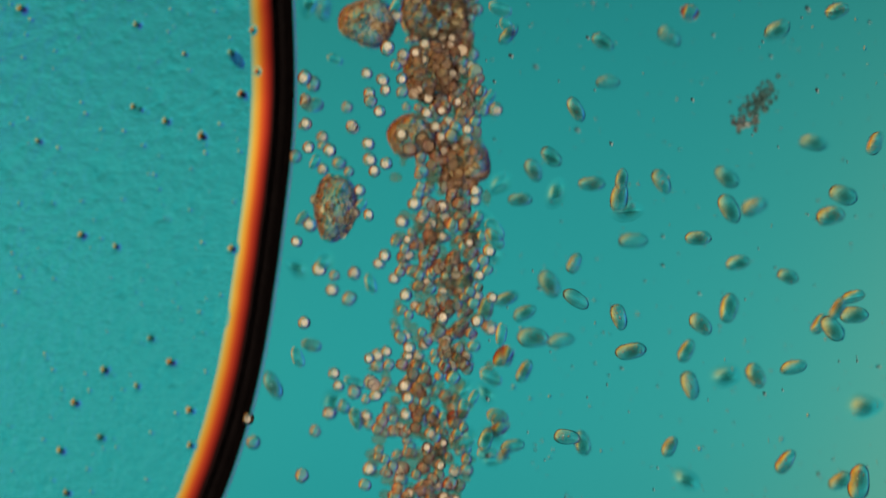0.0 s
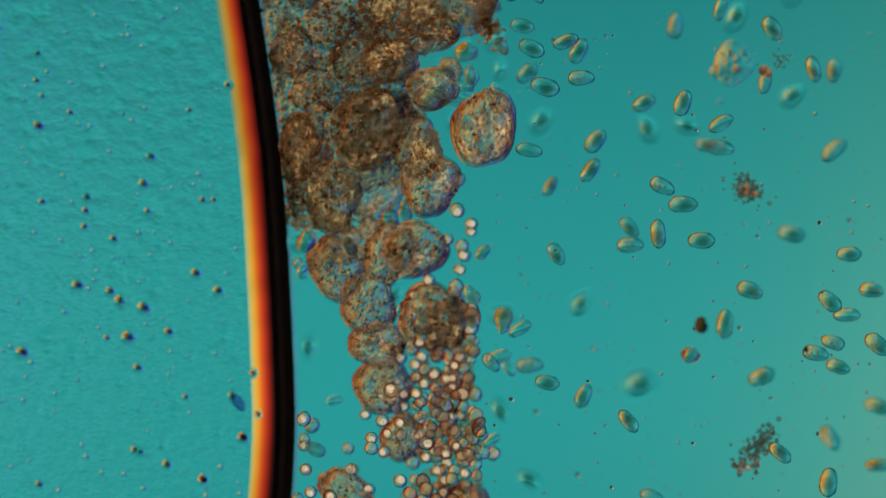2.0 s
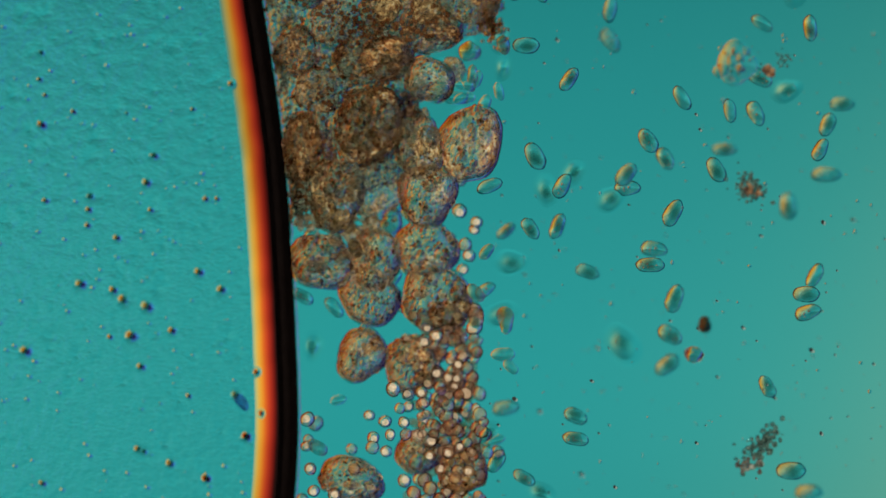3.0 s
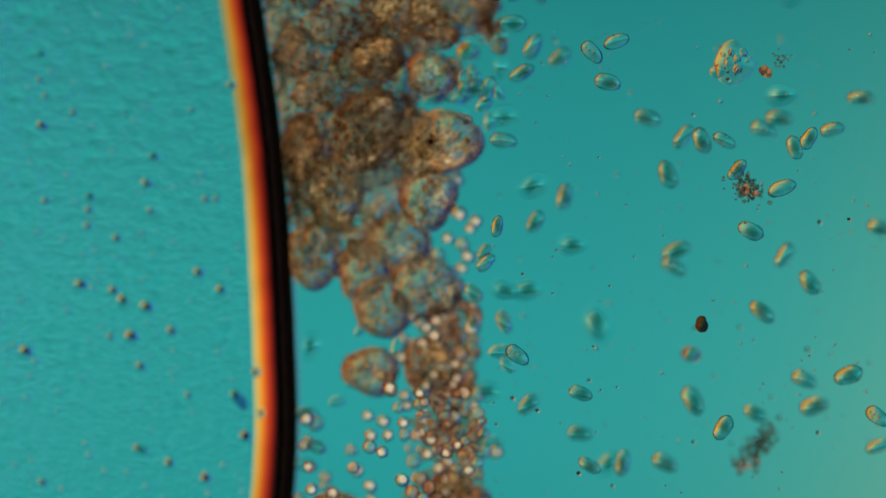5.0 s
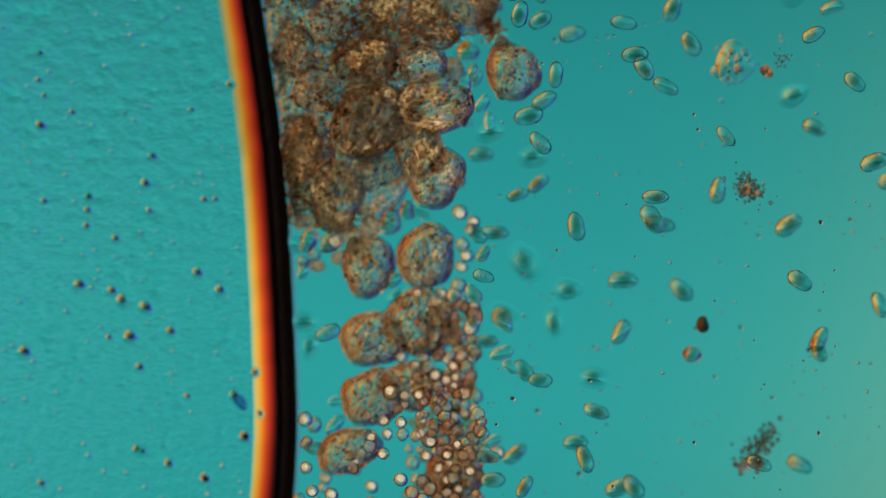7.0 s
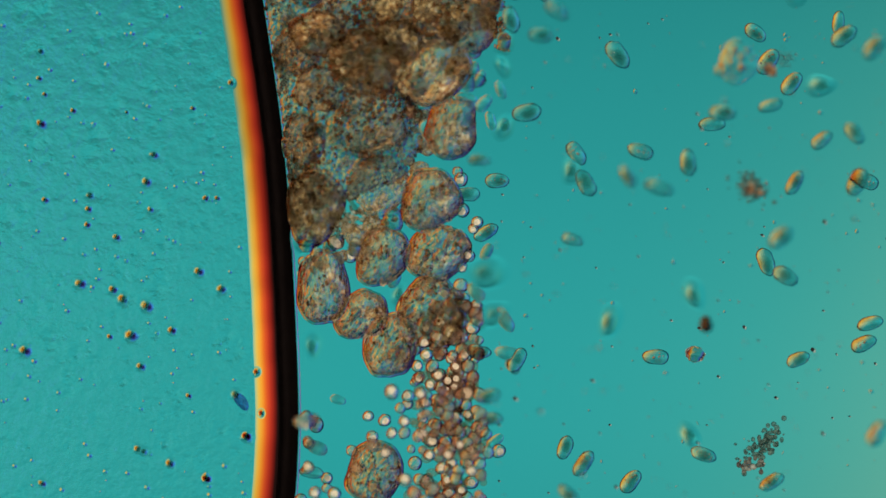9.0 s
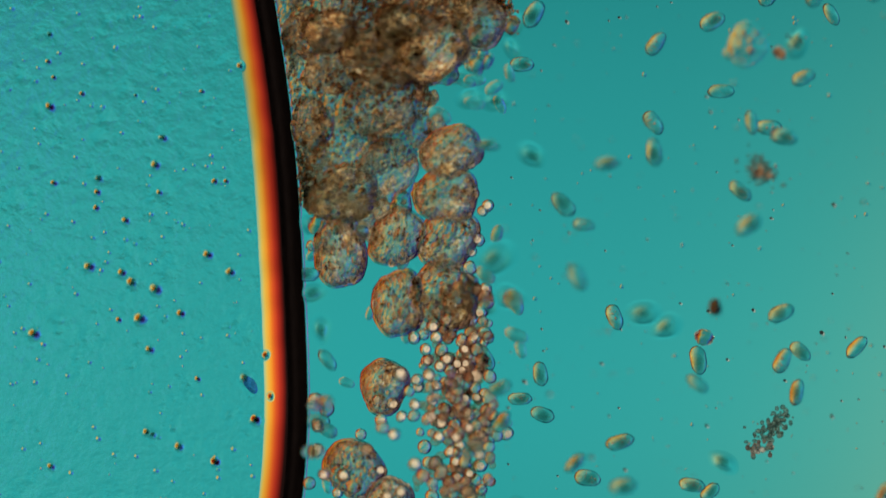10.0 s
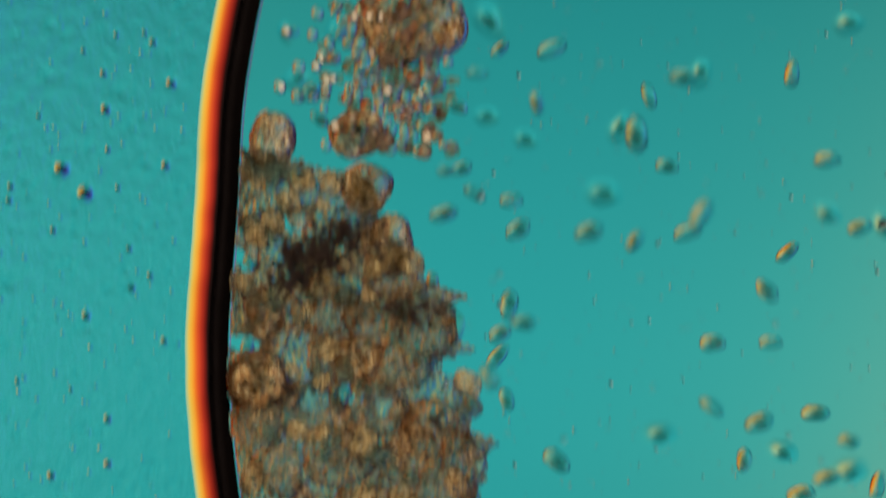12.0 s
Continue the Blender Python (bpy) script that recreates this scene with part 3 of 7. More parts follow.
def clump_height(u, v):
    """How high the clump stands at a place, 0 outside it."""
    left = rim_at(v) + 1
    w = clump_width(v) * (1 + 0.10 * noise.noise(Vector((v * 0.03, 0, 5)))) + 26 * noise.noise(Vector((u * 0.021, v * 0.021, 2.0)))
    inside = min(u - left + 1, left + w - u)
    if inside <= 0 or w < 8:
        return 0.0
    inside = min([inside] + [90 * (math.hypot((u - a) / c, (v - b) / d) - 1 + 0.8 * noise.noise(Vector((u * 0.04, v * 0.04, 11.0)))) for a, b, c, d in GAPS])
    if inside <= 0:
        return 0.0
    rise = min(1.0, inside / 70)
    lumps = 0.5 + 0.5 * noise.noise(Vector((u * 0.018, v * 0.018, 1.0)))
    fine_ = noise.noise(Vector((u * 0.06, v * 0.06, 4.0))) + 0.55 * noise.noise(Vector((u * 0.13, v * 0.13, 9.0)))
    return max(0.004, 0.115 * math.sqrt(rise) * (0.72 + 0.35 * lumps) + 0.008 * fine_ * min(1.0, inside / 40))


def clump_mass():
    step = 4
    bm = bmesh.new()
    grid = {}
    for i, v in enumerate(range(-640, 453, step)):
        for j, u in enumerate(range(430, 960, step)):
            h = clump_height(u, v)
            if h > 0:
                x, y = flat(u + 2.5 * noise.noise(Vector((u, v, 0.3))), v)
                grid[i, j] = bm.verts.new((x, y, h))
    low = {}
    for (i, j), a in list(grid.items()):
        q = [grid.get(k) for k in ((i, j), (i + 1, j), (i + 1, j + 1), (i, j + 1))]
        if all(q):
            bm.faces.new(q)
    edges = [e for e in bm.edges if len(e.link_faces) == 1]
    skirt = bmesh.ops.extrude_edge_only(bm, edges=edges)
    for g in skirt["geom"]:
        if isinstance(g, bmesh.types.BMVert):
            g.co.z = 0.001
    for v in [v for v in bm.verts if not v.link_faces]:
        bm.verts.remove(v)
    bmesh.ops.recalc_face_normals(bm, faces=bm.faces)
    return bm


clump = tagged(new("cell_clump"), "dense brown clump of packed and burst cells beside the bubble rim", "cell clump")
part("mass", clump_mass(), MATS["mass"], clump)
grains = []
while len(grains) < 1900:
    v = rng.uniform(-620, 430)
    u = rng.uniform(rim_at(v), rim_at(v) + clump_width(v) + 8)
    h = clump_height(u, v)
    if h > 0:
        x, y = flat(u, v)
        r = rng.uniform(1.5, 4.5) * PX
        grains.append((x, y, h + r * 0.1, r))
tagged(many_grains("gritty_layer", grains, MATS["grains"], clump), "fine brown and cream grains", kind="stuff")
VESICLE = [mesh_of("clear_vesicle", dome(4, 1.0, 1.0, 2.6, 60 + k * 2.3, 0.3, 0.06, 0.2), MATS[m]) for k, m in enumerate(("pale", "vesicle", "vesicle"))]
LUMPS = [mesh_of("packed_cell", dome(5, 1.0, 0.6, 8.0, 30 + k * 3.1, 0.15, 0.0, 0.2, foot=False), MATS[m]) for k, m in enumerate(("packed", "packed_olive", "packed", "packed_olive"))]
PACKED_WALL = [mesh_of("wall", dome(5, 1.06, 0.5, 5.0, 30 + k * 3.1, 0.1, 0, 0.2, False, 0.85), MATS["membrane"]) for k in range(3)]
def packed_cell(u, v, a, b, turn):
    """One of the cells packed into the clump."""
    x, y = flat(u, v)
    lump = child("packed_cell", LUMPS[random.randrange(2) * 2 + (1 if v > 120 or random.random() < 0.25 else 0)], clump, pose(x, y, clump_height(u, v) * 0.85, 0, 0, turn), (a * PX, b * PX, 0.05))
    child("wall", random.choice(PACKED_WALL), lump, pose(0, 0, 0.2, 0, 0, 40))


for row in ((650, 105, 55, 42, 10), (655, 215, 66, 60, 30), (668, 330, 60, 55, 60), (585, 40, 45, 40, 20), (690, 30, 60, 45, -10), (760, 50, 50, 42, 0), (530, 250, 36, 45, 0), (560, 160, 45, 40, 0), (520, 90, 38, 44, 0), (820, 0, 55, 48, 0), (540, -40, 48, 44, 0)):
    packed_cell(*row)
for row in ((760, -60, 62, 55, 15), (640, -60, 60, 50, 0), (500, -120, 44, 52, 0), (590, -150, 60, 46, 0), (700, -140, 56, 50, 30), (810, -110, 60, 52, 0), (860, -60, 40, 44, 0), (740, -220, 58, 40, 0), (640, -240, 54, 42, 0), (494, -200, 52, 52, 0), (509, -315, 34, 46, 0), (620, -330, 62, 50, 0), (700, -300, 54, 50, 0), (790, -290, 60, 52, 0), (740, -360, 55, 48, 0), (680, -420, 40, 52, 0)):
    packed_cell(*row)
for u, v, r in ((545, 425, 20), (585, 428, 17), (620, 415, 24), (655, 405, 20), (690, 392, 22), (528, 392, 15), (720, 372, 18), (738, 300, 16), (752, 255, 20), (745, 205, 17), (770, 165, 22),
                (800, 120, 24), (830, 92, 18), (600, 455, 15), (640, 448, 18), (560, 470, 14), (470, -442, 18), (484, -405, 15), (474, -472, 16), (500, -455, 20), (520, -480, 22), (640, -170, 26), (610, -195, 18), (680, -180, 20),
                (600, -215, 15), (480, -290, 17), (476, -255, 14), (560, -215, 16), (650, -400, 24), (700, -395, 20), (735, -420, 15), (600, -350, 20), (545, -345, 16), (860, 10, 16)):
    x, y = flat(u, v)
    small = new("clear_vesicle", random.choice(VESICLE))
    small.matrix_world = pose(x, y, max(0.001, clump_height(u, v) + 0.01 if v < 0 else 0), 0, 0, random.uniform(0, 360)) @ Matrix.Diagonal((r * PX, r * PX * random.uniform(0.75, 1), r * PX * 0.7, 1))
    tagged(small, "small clear vesicle at the edge of the brown clump", "vesicle", "clear vesicles at the clump")
for k in range(64):
    v = random.uniform(-600, 60)
    u = rim_at(v) + random.uniform(0.05, 1.02) * clump_width(v)
    r = random.uniform(13, 27)
    small = new("clear_vesicle", random.choice(VESICLE))
    small.matrix_world = pose(*flat(u, v), clump_height(u, v) + 0.02, 0, 0, random.uniform(0, 360)) @ Matrix.Diagonal((r * PX, r * PX * random.uniform(0.75, 1), r * PX * 0.6, 1))
    tagged(small, "small clear vesicle among the packed brown cells", "vesicle", "clear vesicles at the clump")
bits = []
while len(bits) < 1100:
    v = rng.uniform(-600, 380)
    u = rng.uniform(rim_at(v), rim_at(v) + clump_width(v) + 12)
    r = rng.uniform(2.0, 6.0) * PX
    if clump_height(u, v) > 0 and noise.noise(Vector((u * 0.012, v * 0.012, 7.0))) > -0.1:
        bits.append((*flat(u, v), clump_height(u, v) + r * 0.3 + 0.012, r))
tagged(many_grains("pale_debris", bits, MATS["bits"], clump, 2), "pale glassy bits among the brown grains", kind="stuff")
stains = []
for u, v, a, b, n in ((600, -430, 72, 46, 150), (565, -395, 32, 40, 70), (650, -460, 30, 26, 35), (545, -375, 24, 26, 30), (560, -170, 40, 26, 16), (740, -320, 34, 32, 22), (795, -330, 40, 34, 26), (810, -115, 46, 34, 20), (700, -60, 40, 30, 14)):
    for k in range(n):
        p, q = u + rng.normal(0, a * 0.6), v + rng.normal(0, b * 0.6)
        r = rng.uniform(3, 8) * PX
        stains.append((*flat(p, q), clump_height(p, q) + 0.12 + abs(rng.normal(0, 0.06)) + r * 0.4, r))
veins = []
for u, v, a, b, n in ((650, 40, 120, 50, 260), (600, 190, 90, 60, 120), (690, 160, 40, 60, 90), (640, -330, 110, 70, 120)):
    for k in range(n):
        p, q = u + rng.normal(0, a * 0.6), v + rng.normal(0, b * 0.6)
        r = rng.uniform(2, 5) * PX
        if clump_height(p, q) > 0:
            veins.append((*flat(p, q), clump_height(p, q) + 0.03 + r * 0.4, r))
tagged(many_grains("brown_pigment", veins, MATS["dark_granule"], clump), "dark brown pigment grains", kind="stuff")
tagged(many_grains("dark_pigment", stains, MATS["dark"], clump), "nearly black pigment grains", kind="stuff")


# ---- round cells in the loose column ----
ROUND = [mesh_of("round_cell", dome(4, 0.98, 0.75, 2.6, k * 2.3, 0.1, 0.0, 0.06, False), MATS["round"]) for k in range(4)]
ROUND_WALL = [mesh_of("wall", dome(4, 1.1, 0.7, 3.0, k * 2.3, 0.05, 0.0, 0.06, False, 0.86), MATS["round_wall"]) for k in range(4)]
# pale caps that paint the light focused by each round cell
BRIGHT_CENTRE = [mesh_of("centre", dome(3, 0.56, 0.15, 2.0, k * 1.3, 0.1, foot=False), MATS["cream"]) for k in range(4)]
taken, drifting = [], []


def round_cell(u, v, r, layer=0.0):
    n = random.randrange(4)
    ob = new("round_cell", ROUND[n])
    x, y = flat(u, v)
    k = random.uniform(0.9, 1.15)
    ob.matrix_world = pose(x, y, layer + random.random() ** 2 * (0.05 if 300 < v < 690 else 0.24) + 0.001, 0, 0, random.uniform(0, 360)) @ Matrix.Diagonal((r * PX * k, r * PX, r * PX, 1))
    child("wall", ROUND_WALL[n], ob)
    if random.random() < 0.6:
        child("centre", BRIGHT_CENTRE[n], ob, pose(random.uniform(-0.2, 0.2), random.uniform(-0.2, 0.2), 0.78))
    tagged(ob, "small round cell with a painted bright centre and brown wall", "round cell", "round cells in a loose column")
    taken.append((u, v, r))
    drifting.append(ob)


for u, v in ((561, 1372), (660, 1357), (632, 1304), (602, 1293), (597, 1271), (615, 1327), (590, 1342), (543, 1180), (589, 1123), (632, 1089), (575, 847), (630, 835),
             (657, 863), (545, 828), (530, 885), (577, 935), (562, 962), (550, 1005), (532, 1032), (540, 1453), (542, 780), (655, 985), (660, 893), (687, 900),
             (650, 737), (678, 745), (658, 772), (688, 770), (620, 797), (626, 828), (657, 790), (680, 802), (540, 742), (556, 752), (541, 788), (543, 830), (712, 748),
             (554, 448), (590, 430), (614, 455), (533, 463), (838, 620), (845, 625), (660, 1240), (675, 1235), (690, 1228), (440, 1350), (450, 1393)):
    round_cell(u, v, random.uniform(8.5, 11.5))


def column(v0, v1, count, left, right, low=8.5, high=12, tries=60):
    for k in range(count):
        for n in range(tries):
            v = random.uniform(v0, v1)
            u = random.triangular(left, right, left + 0.58 * (right - left))
            r = random.uniform(low, high)
            if all((u - a) ** 2 + (v - b) ** 2 > (0.78 * (r + c)) ** 2 for a, b, c in taken):
                round_cell(u, v, r)
                break


column(690, 1010, 64, 690, 880)
column(1000, 1260, 50, 680, 880)
column(1250, 1500, 42, 640, 850)
column(420, 700, 26, 700, 850)
column(280, 420, 5, 795, 850)
column(570, 720, 26, 690, 855)
column(840, 1150, 14, 520, 700)
column(-870, -590, 26, 600, 860, 8, 12)
column(-860, -640, 12, 510, 660, 8, 12)
packed, crowd = [], []
for v0, v1, n, left, right in ((540, 700, 75, 725, 850), (690, 1010, 125, 700, 870), (1000, 1260, 105, 685, 875), (1250, 1500, 112, 640, 850), (-870, -600, 220, 600, 855)):
    for k in range(n):
        u, v = random.triangular(left, right, left + 0.62 * (right - left)), random.uniform(v0, v1)
        r = random.uniform(7.5, 11.5) * PX
        packed.append((*flat(u, v), r * 0.6, r))
        u, v = random.triangular(left, right, left + 0.6 * (right - left)), random.uniform(v0, v1)
        crowd.append((*flat(u, v), 0.005 + random.random() * (0.03 if 0 < v < 690 else 0.2), r * 0.95))
tagged(many_shapes("crowded_cells", crowd, dome(3, 0.98, 0.75, 2.6, 2.3, 0.1, 0.0, 0.06, False), MATS["round"]), "crowd of warm-tinted round cells in the column", "round cells", kind="stuff")
tagged(many_shapes("crowded_walls", crowd, dome(4, 1.1, 0.7, 3.0, 2.3, 0.05, 0.0, 0.06, False, 0.86), MATS["crowd_wall"]), "brown walls of the crowded round cells", "round cells", kind="stuff")
tagged(many_grains("packed_cells", packed, MATS["under"], None, 2), "crowd of brownish round cells under the column", "round cells", kind="stuff")


# ---- debris and specks ----
def debris(name, u, v, a, b, turn, count, material, label, low=2.5, high=6.0, lift=0.0):
    spots = []
    c, s = math.cos(radians(turn)), math.sin(radians(turn))
    for k in range(count):
        p, q = rng.normal(0, 0.45, 2)
        r = rng.uniform(low, high) * PX
        across, down = u + a * p * c + b * q * s, v - a * p * s + b * q * c
        if across < rim_at(down) + 4:
            continue
        x, y = flat(across, down)
        spots.append((x, y, lift + r * rng.uniform(0.8, 2.2), r))
    tagged(many_grains(name, spots, material), label, "debris", kind="stuff")


debris("debris_clump", 1345, 790, 50, 24, 45, 110, MATS["grey"], "grey granular debris clump lying on the slide")
debris("debris_clump", 1325, 825, 26, 18, 0, 30, MATS["rubble"], "small grey granular debris clump on the slide")
debris("debris_clump", 1320, 332, 36, 25, -40, 130, MATS["grey"], "loose grainy heap of grey debris adrift over the slide", 2, 4.5, 0.28)
debris("debris_flakes", 1318, 330, 28, 18, -40, 30, MATS["smudge"], "loose brown debris flakes adrift over the slide", 1.5, 3.5, 0.3)
debris("debris_clump", 865, 45, 48, 26, -50, 150, MATS["grains"], "fine brown granular debris trailing from the clump", 2.5, 5)
debris("debris_flake", 1356, 127, 16, 8, -10, 14, MATS["rust"], "small orange debris flake adrift over the slide", 3.5, 6, 0.3)
debris("debris_flake", 1319, 337, 12, 9, 20, 9, MATS["rust"], "small orange flake among grey debris adrift over the slide", 3, 5, 0.32)
debris("debris_flake", 1342, 343, 9, 7, 0, 7, MATS["rust"], "small orange flake beside grey debris adrift over the slide", 3, 5, 0.32)
debris("debris_grit", 1382, 106, 18, 16, 40, 26, MATS["grey"], "faint grey grit beside the bubble cluster", 1.5, 3, 0.3)
debris("debris_clump", 530, 350, 28, 40, 0, 90, MATS["grains"], "cream and brown granules spilled at the rim", 2.5, 5.5)
debris("pale_grit", 590, 388, 120, 34, 0, 260, MATS["pale_grit"], "cream and pale teal granules strewn below the clump", 2.5, 6.5)
debris("pale_grit", 540, 300, 34, 110, 0, 120, MATS["pale_grit"], "cream and pale granules beside the bubble rim", 2.5, 6.0)
x, y = flat(1242, 574)
grain = new("dark_grain", mesh_of("dark_grain", blob(5, (0.027, 0.035, 0.025), 0.3, 1.4, 5.0, (0, 0, 0.024), 0, 0.05), MATS["seed"]))
grain.location = (x, y, 0.36)
tagged(grain, "dark brown nearly opaque grain adrift in the water", "grain")
cluster = new("bubble_cluster")
cluster.location = (*flat(1301, 110), 0.3)
tagged(cluster, "clear lumpy cluster of fused bubbles adrift in the water", "cluster")
body = part("bubble", dome(5, 34 * PX, 0.05, 2.2, 4.0, 0.5, 0.004, 0.2), MATS["bubble"], cluster, "broad clear bubble")
part("bubble", dome(4, 13 * PX, 0.022, 2.2, 6.0, 0.2, 0.0, 0.1), MATS["bubble"], cluster).location = (-30 * PX, -17 * PX, 0.004)
BEAD = mesh_of("bead", dome(3, 1.0, 0.6, 2.0, 1.0, 0.15, 0.0, 0.1), MATS["granule"])
DARK_BEAD = mesh_of("bead", blob(2, (1, 0.8, 0.6), 0.3, 1.5, 2.0), MATS["dark_granule"])
for k in range(22):
    far, a = 25 * math.sqrt(random.random()), random.uniform(0, 6.283)
    size = random.uniform(3.5, 8) * PX if k < 16 else random.uniform(1.5, 3) * PX
    child("bead", BEAD if k < 16 else DARK_BEAD, body, pose(far * math.cos(a) * PX, far * math.sin(a) * PX, 0.035, 0, 0, random.uniform(0, 360)), (size, size * random.uniform(0.7, 1), size))
violet = new("violet_speck", mesh_of("violet_speck", dome(4, 1.0, 1.0, 2.0, 3.0), MATS["violet"]))
violet.matrix_world = pose(*flat(424, 712), 0.001, 0, 0, -55) @ Matrix.Diagonal((0.045, 0.024, 0.02, 1))
tagged(violet, "faint violet speck in the film beside the rim", "speck")
ghost = new("faint_cell", mesh_of("faint_cell", blob(4, (0.042, 0.036, 0.03), 0.2, 2, 8, (0, 0, 0.03)), MATS["pale"]))
ghost.location = (*flat(1226, 628), 0)
tagged(ghost, "faint pale resting cell with a granular body", "cell")
specks = []
for k in range(1010):
    v = rng.uniform(-1000, 1600)
    u = rng.uniform(860, 1640)
    r = float(np.clip(rng.exponential(1.6), 1.4, 3.7)) * PX
    specks.append((*flat(u, v), float(rng.choice((0.0, 0.2, 0.42), p=(0.5, 0.25, 0.25))) + r, r))
tagged(many_grains("glassy_specks", specks[:650], MATS["glint"], None, 2), "tiny glassy specks strewn over the slide", "specks", kind="stuff")
dark_specks = [(x, y, z, max(0.85 * r, 1.6 * PX)) for x, y, z, r in specks[650:1010]]
tagged(many_grains("specks", dark_specks, MATS["speck"], None, 2), "tiny dark specks strewn over the slide", "specks", kind="stuff")
# each dark speck's bright side, painted as a pale twin next to it
tagged(many_grains("pale_specks", [(x + 0.9 * r, y - 0.65 * r, z - 0.5 * r, 0.95 * r) for x, y, z, r in dark_specks], MATS["painted_glint"], None, 2), "pale glints painted beside the tiny dark specks", "specks", kind="stuff")
rods = []
for k in range(260):
    v, u = rng.uniform(-1000, 1600), rng.uniform(860, 1640)
    rods.append((*flat(u, v), float(rng.choice((0.004, 0.2, 0.42))), rng.uniform(4, 9) * PX))
rod = blob(2, (0.5, 0.13, 0.13))
tagged(many_shapes("rod_specks", rods, rod, MATS["glint"]), "faint slender rods adrift in the water", "rods", kind="stuff")


# ---- swimming oval cells ----
def oval(wide, slim, seed, high=0.22, power=3.2, ring=0.0):
    """A swimming cell's body, one step long: a low oval mound, slimmer at one end; with a ring, its wall alone."""
    bm = dome(4, 0.52 if ring else 0.5, high, power, seed, 0.15, 0.0, 0.05, not ring, ring)
    for v in bm.verts:
        blunt = 1 + 0.22 * (2 * v.co.x) ** 2 * (1 - abs(2 * v.co.x) ** 6)
        v.co.y *= wide * (1 - 2 * slim * v.co.x) * blunt
    return bm


OVAL = {tone: [mesh_of("swimming_cell", oval(wide, slim, k * 1.9, 0.21, 2.1), MATS[tone]) for k, (wide, slim) in enumerate(((0.5, 0.06), (0.55, 0.14), (0.6, 0.03)))] for tone in ("clear", "pale")}
SOFT = {"clear": [mesh_of("swimming_cell", oval(wide, slim, 7 + k * 1.9, 0.2, 2.2), MATS["frosted"])
                  for k, (wide, slim) in enumerate(((0.5, 0.06), (0.56, 0.12), (0.6, 0.03)))],
        "pale": [mesh_of("swimming_cell", soft_body(w, 0.2, 2.4, t_, k * 1.9), MATS["soft_pale"]) for k, (w, t_) in enumerate(((0.62, 0.05), (0.68, 0.10), (0.72, 0.05)))]}


SOFT_WALL = [mesh_of("wall", oval(wide, slim, 7 + k * 1.9, 0.2, 2.4, 0.9), MATS["cell_wall"]) for k, (wide, slim) in enumerate(((0.5, 0.06), (0.56, 0.12), (0.6, 0.03)))]
OVAL_WALL = [mesh_of("wall", oval(wide, slim, k * 1.9, 0.24, 2.4, 0.9), MATS["cell_wall"]) for k, (wide, slim) in enumerate(((0.5, 0.06), (0.55, 0.14), (0.6, 0.03)))]


def inner_grit(seed):
    """A few clear granules inside a swimming cell."""
    r = np.random.default_rng(seed)
    spots = []
    for k in range(9):
        far, a = 0.36 * math.sqrt(r.random()), r.uniform(0, 6.283)
        spots.append((far * math.cos(a), 0.5 * far * math.sin(a), 0.15, r.uniform(0.02, 0.042)))
    ob = many_grains("inner_grit", spots, MATS["granule"], None, 2)
    me = ob.data
    bpy.data.objects.remove(ob)
    return me


INNER = [inner_grit(k) for k in (11, 12, 13)]
CORE = {tone: [mesh_of("core", blob(3, (s, s * 0.62, 0.06), 0.35, 2.0, k, (0.05 * k - 0.06, 0, 0.13)), MATS["core"])
               for k, s in enumerate(sizes)] for tone, sizes in (("clear", (0.16, 0.13, 0.2)), ("pale", (0.27, 0.3, 0.24)))}


def soft_core(seed):
    """A dark core without a sharp edge: four thin layers, each smaller than the one below."""
    bm = bmesh.new()
    for k, size in enumerate((0.62, 0.5, 0.37, 0.24)):
        ring = []
        for n in range(20):
            a = 2 * math.pi * n / 20
            g = size * (0.5 + 0.12 * noise.noise(Vector((math.cos(a), math.sin(a), seed + 0.2 * k))))
            ring.append(bm.verts.new((0.06 + g * math.cos(a), -0.02 + 0.72 * g * math.sin(a), 0.24 + 0.012 * k)))
        bm.faces.new(ring)
    return bm


SOFT_CORE = [mesh_of("core", soft_core(2.0 * k), MATS["soft_core"]) for k in range(3)]


def pale_cell(u, v, length):
    """A pale cell that rests on the slide, of soft outline."""
    k = random.randrange(3)
    kind_ = random.random()
    body = SOFT["pale"][k] if kind_ < 0.35 else OVAL["pale"][k] if kind_ < 0.6 else SOFT["clear"][k]
    ob = new("pale_cell", body)
    ob.matrix_world = pose(*flat(u, v), 0.001 + random.random() * 0.2, 0, 0, random.uniform(0, 360)) @ Matrix.Scale(length * PX, 4)
    if kind_ < 0.2:
        child("core", SOFT_CORE[k], ob)
    drifting.append(ob)
    tagged(ob, "pale soft-edged resting cell beside the clump or column", "pale cell", "pale cells beside the column")


for k in range(48):
    v = random.uniform(110, 1450)
    pale_cell(random.uniform(800, 905) - (90 if v < 420 else 0), v, random.uniform(30, 46))
for k in range(16):
    pale_cell(random.uniform(795, 905), random.uniform(50, 220), random.uniform(30, 46))
for k in range(13):
    pale_cell(random.uniform(525, 720), random.uniform(430, 640), random.uniform(28, 44))
for k in range(14):
    pale_cell(random.uniform(520, 690), random.uniform(690, 1350), random.uniform(28, 42))
for k in range(12):
    pale_cell(random.uniform(540, 720), random.uniform(-860, -600), random.uniform(26, 40))
count = [0]


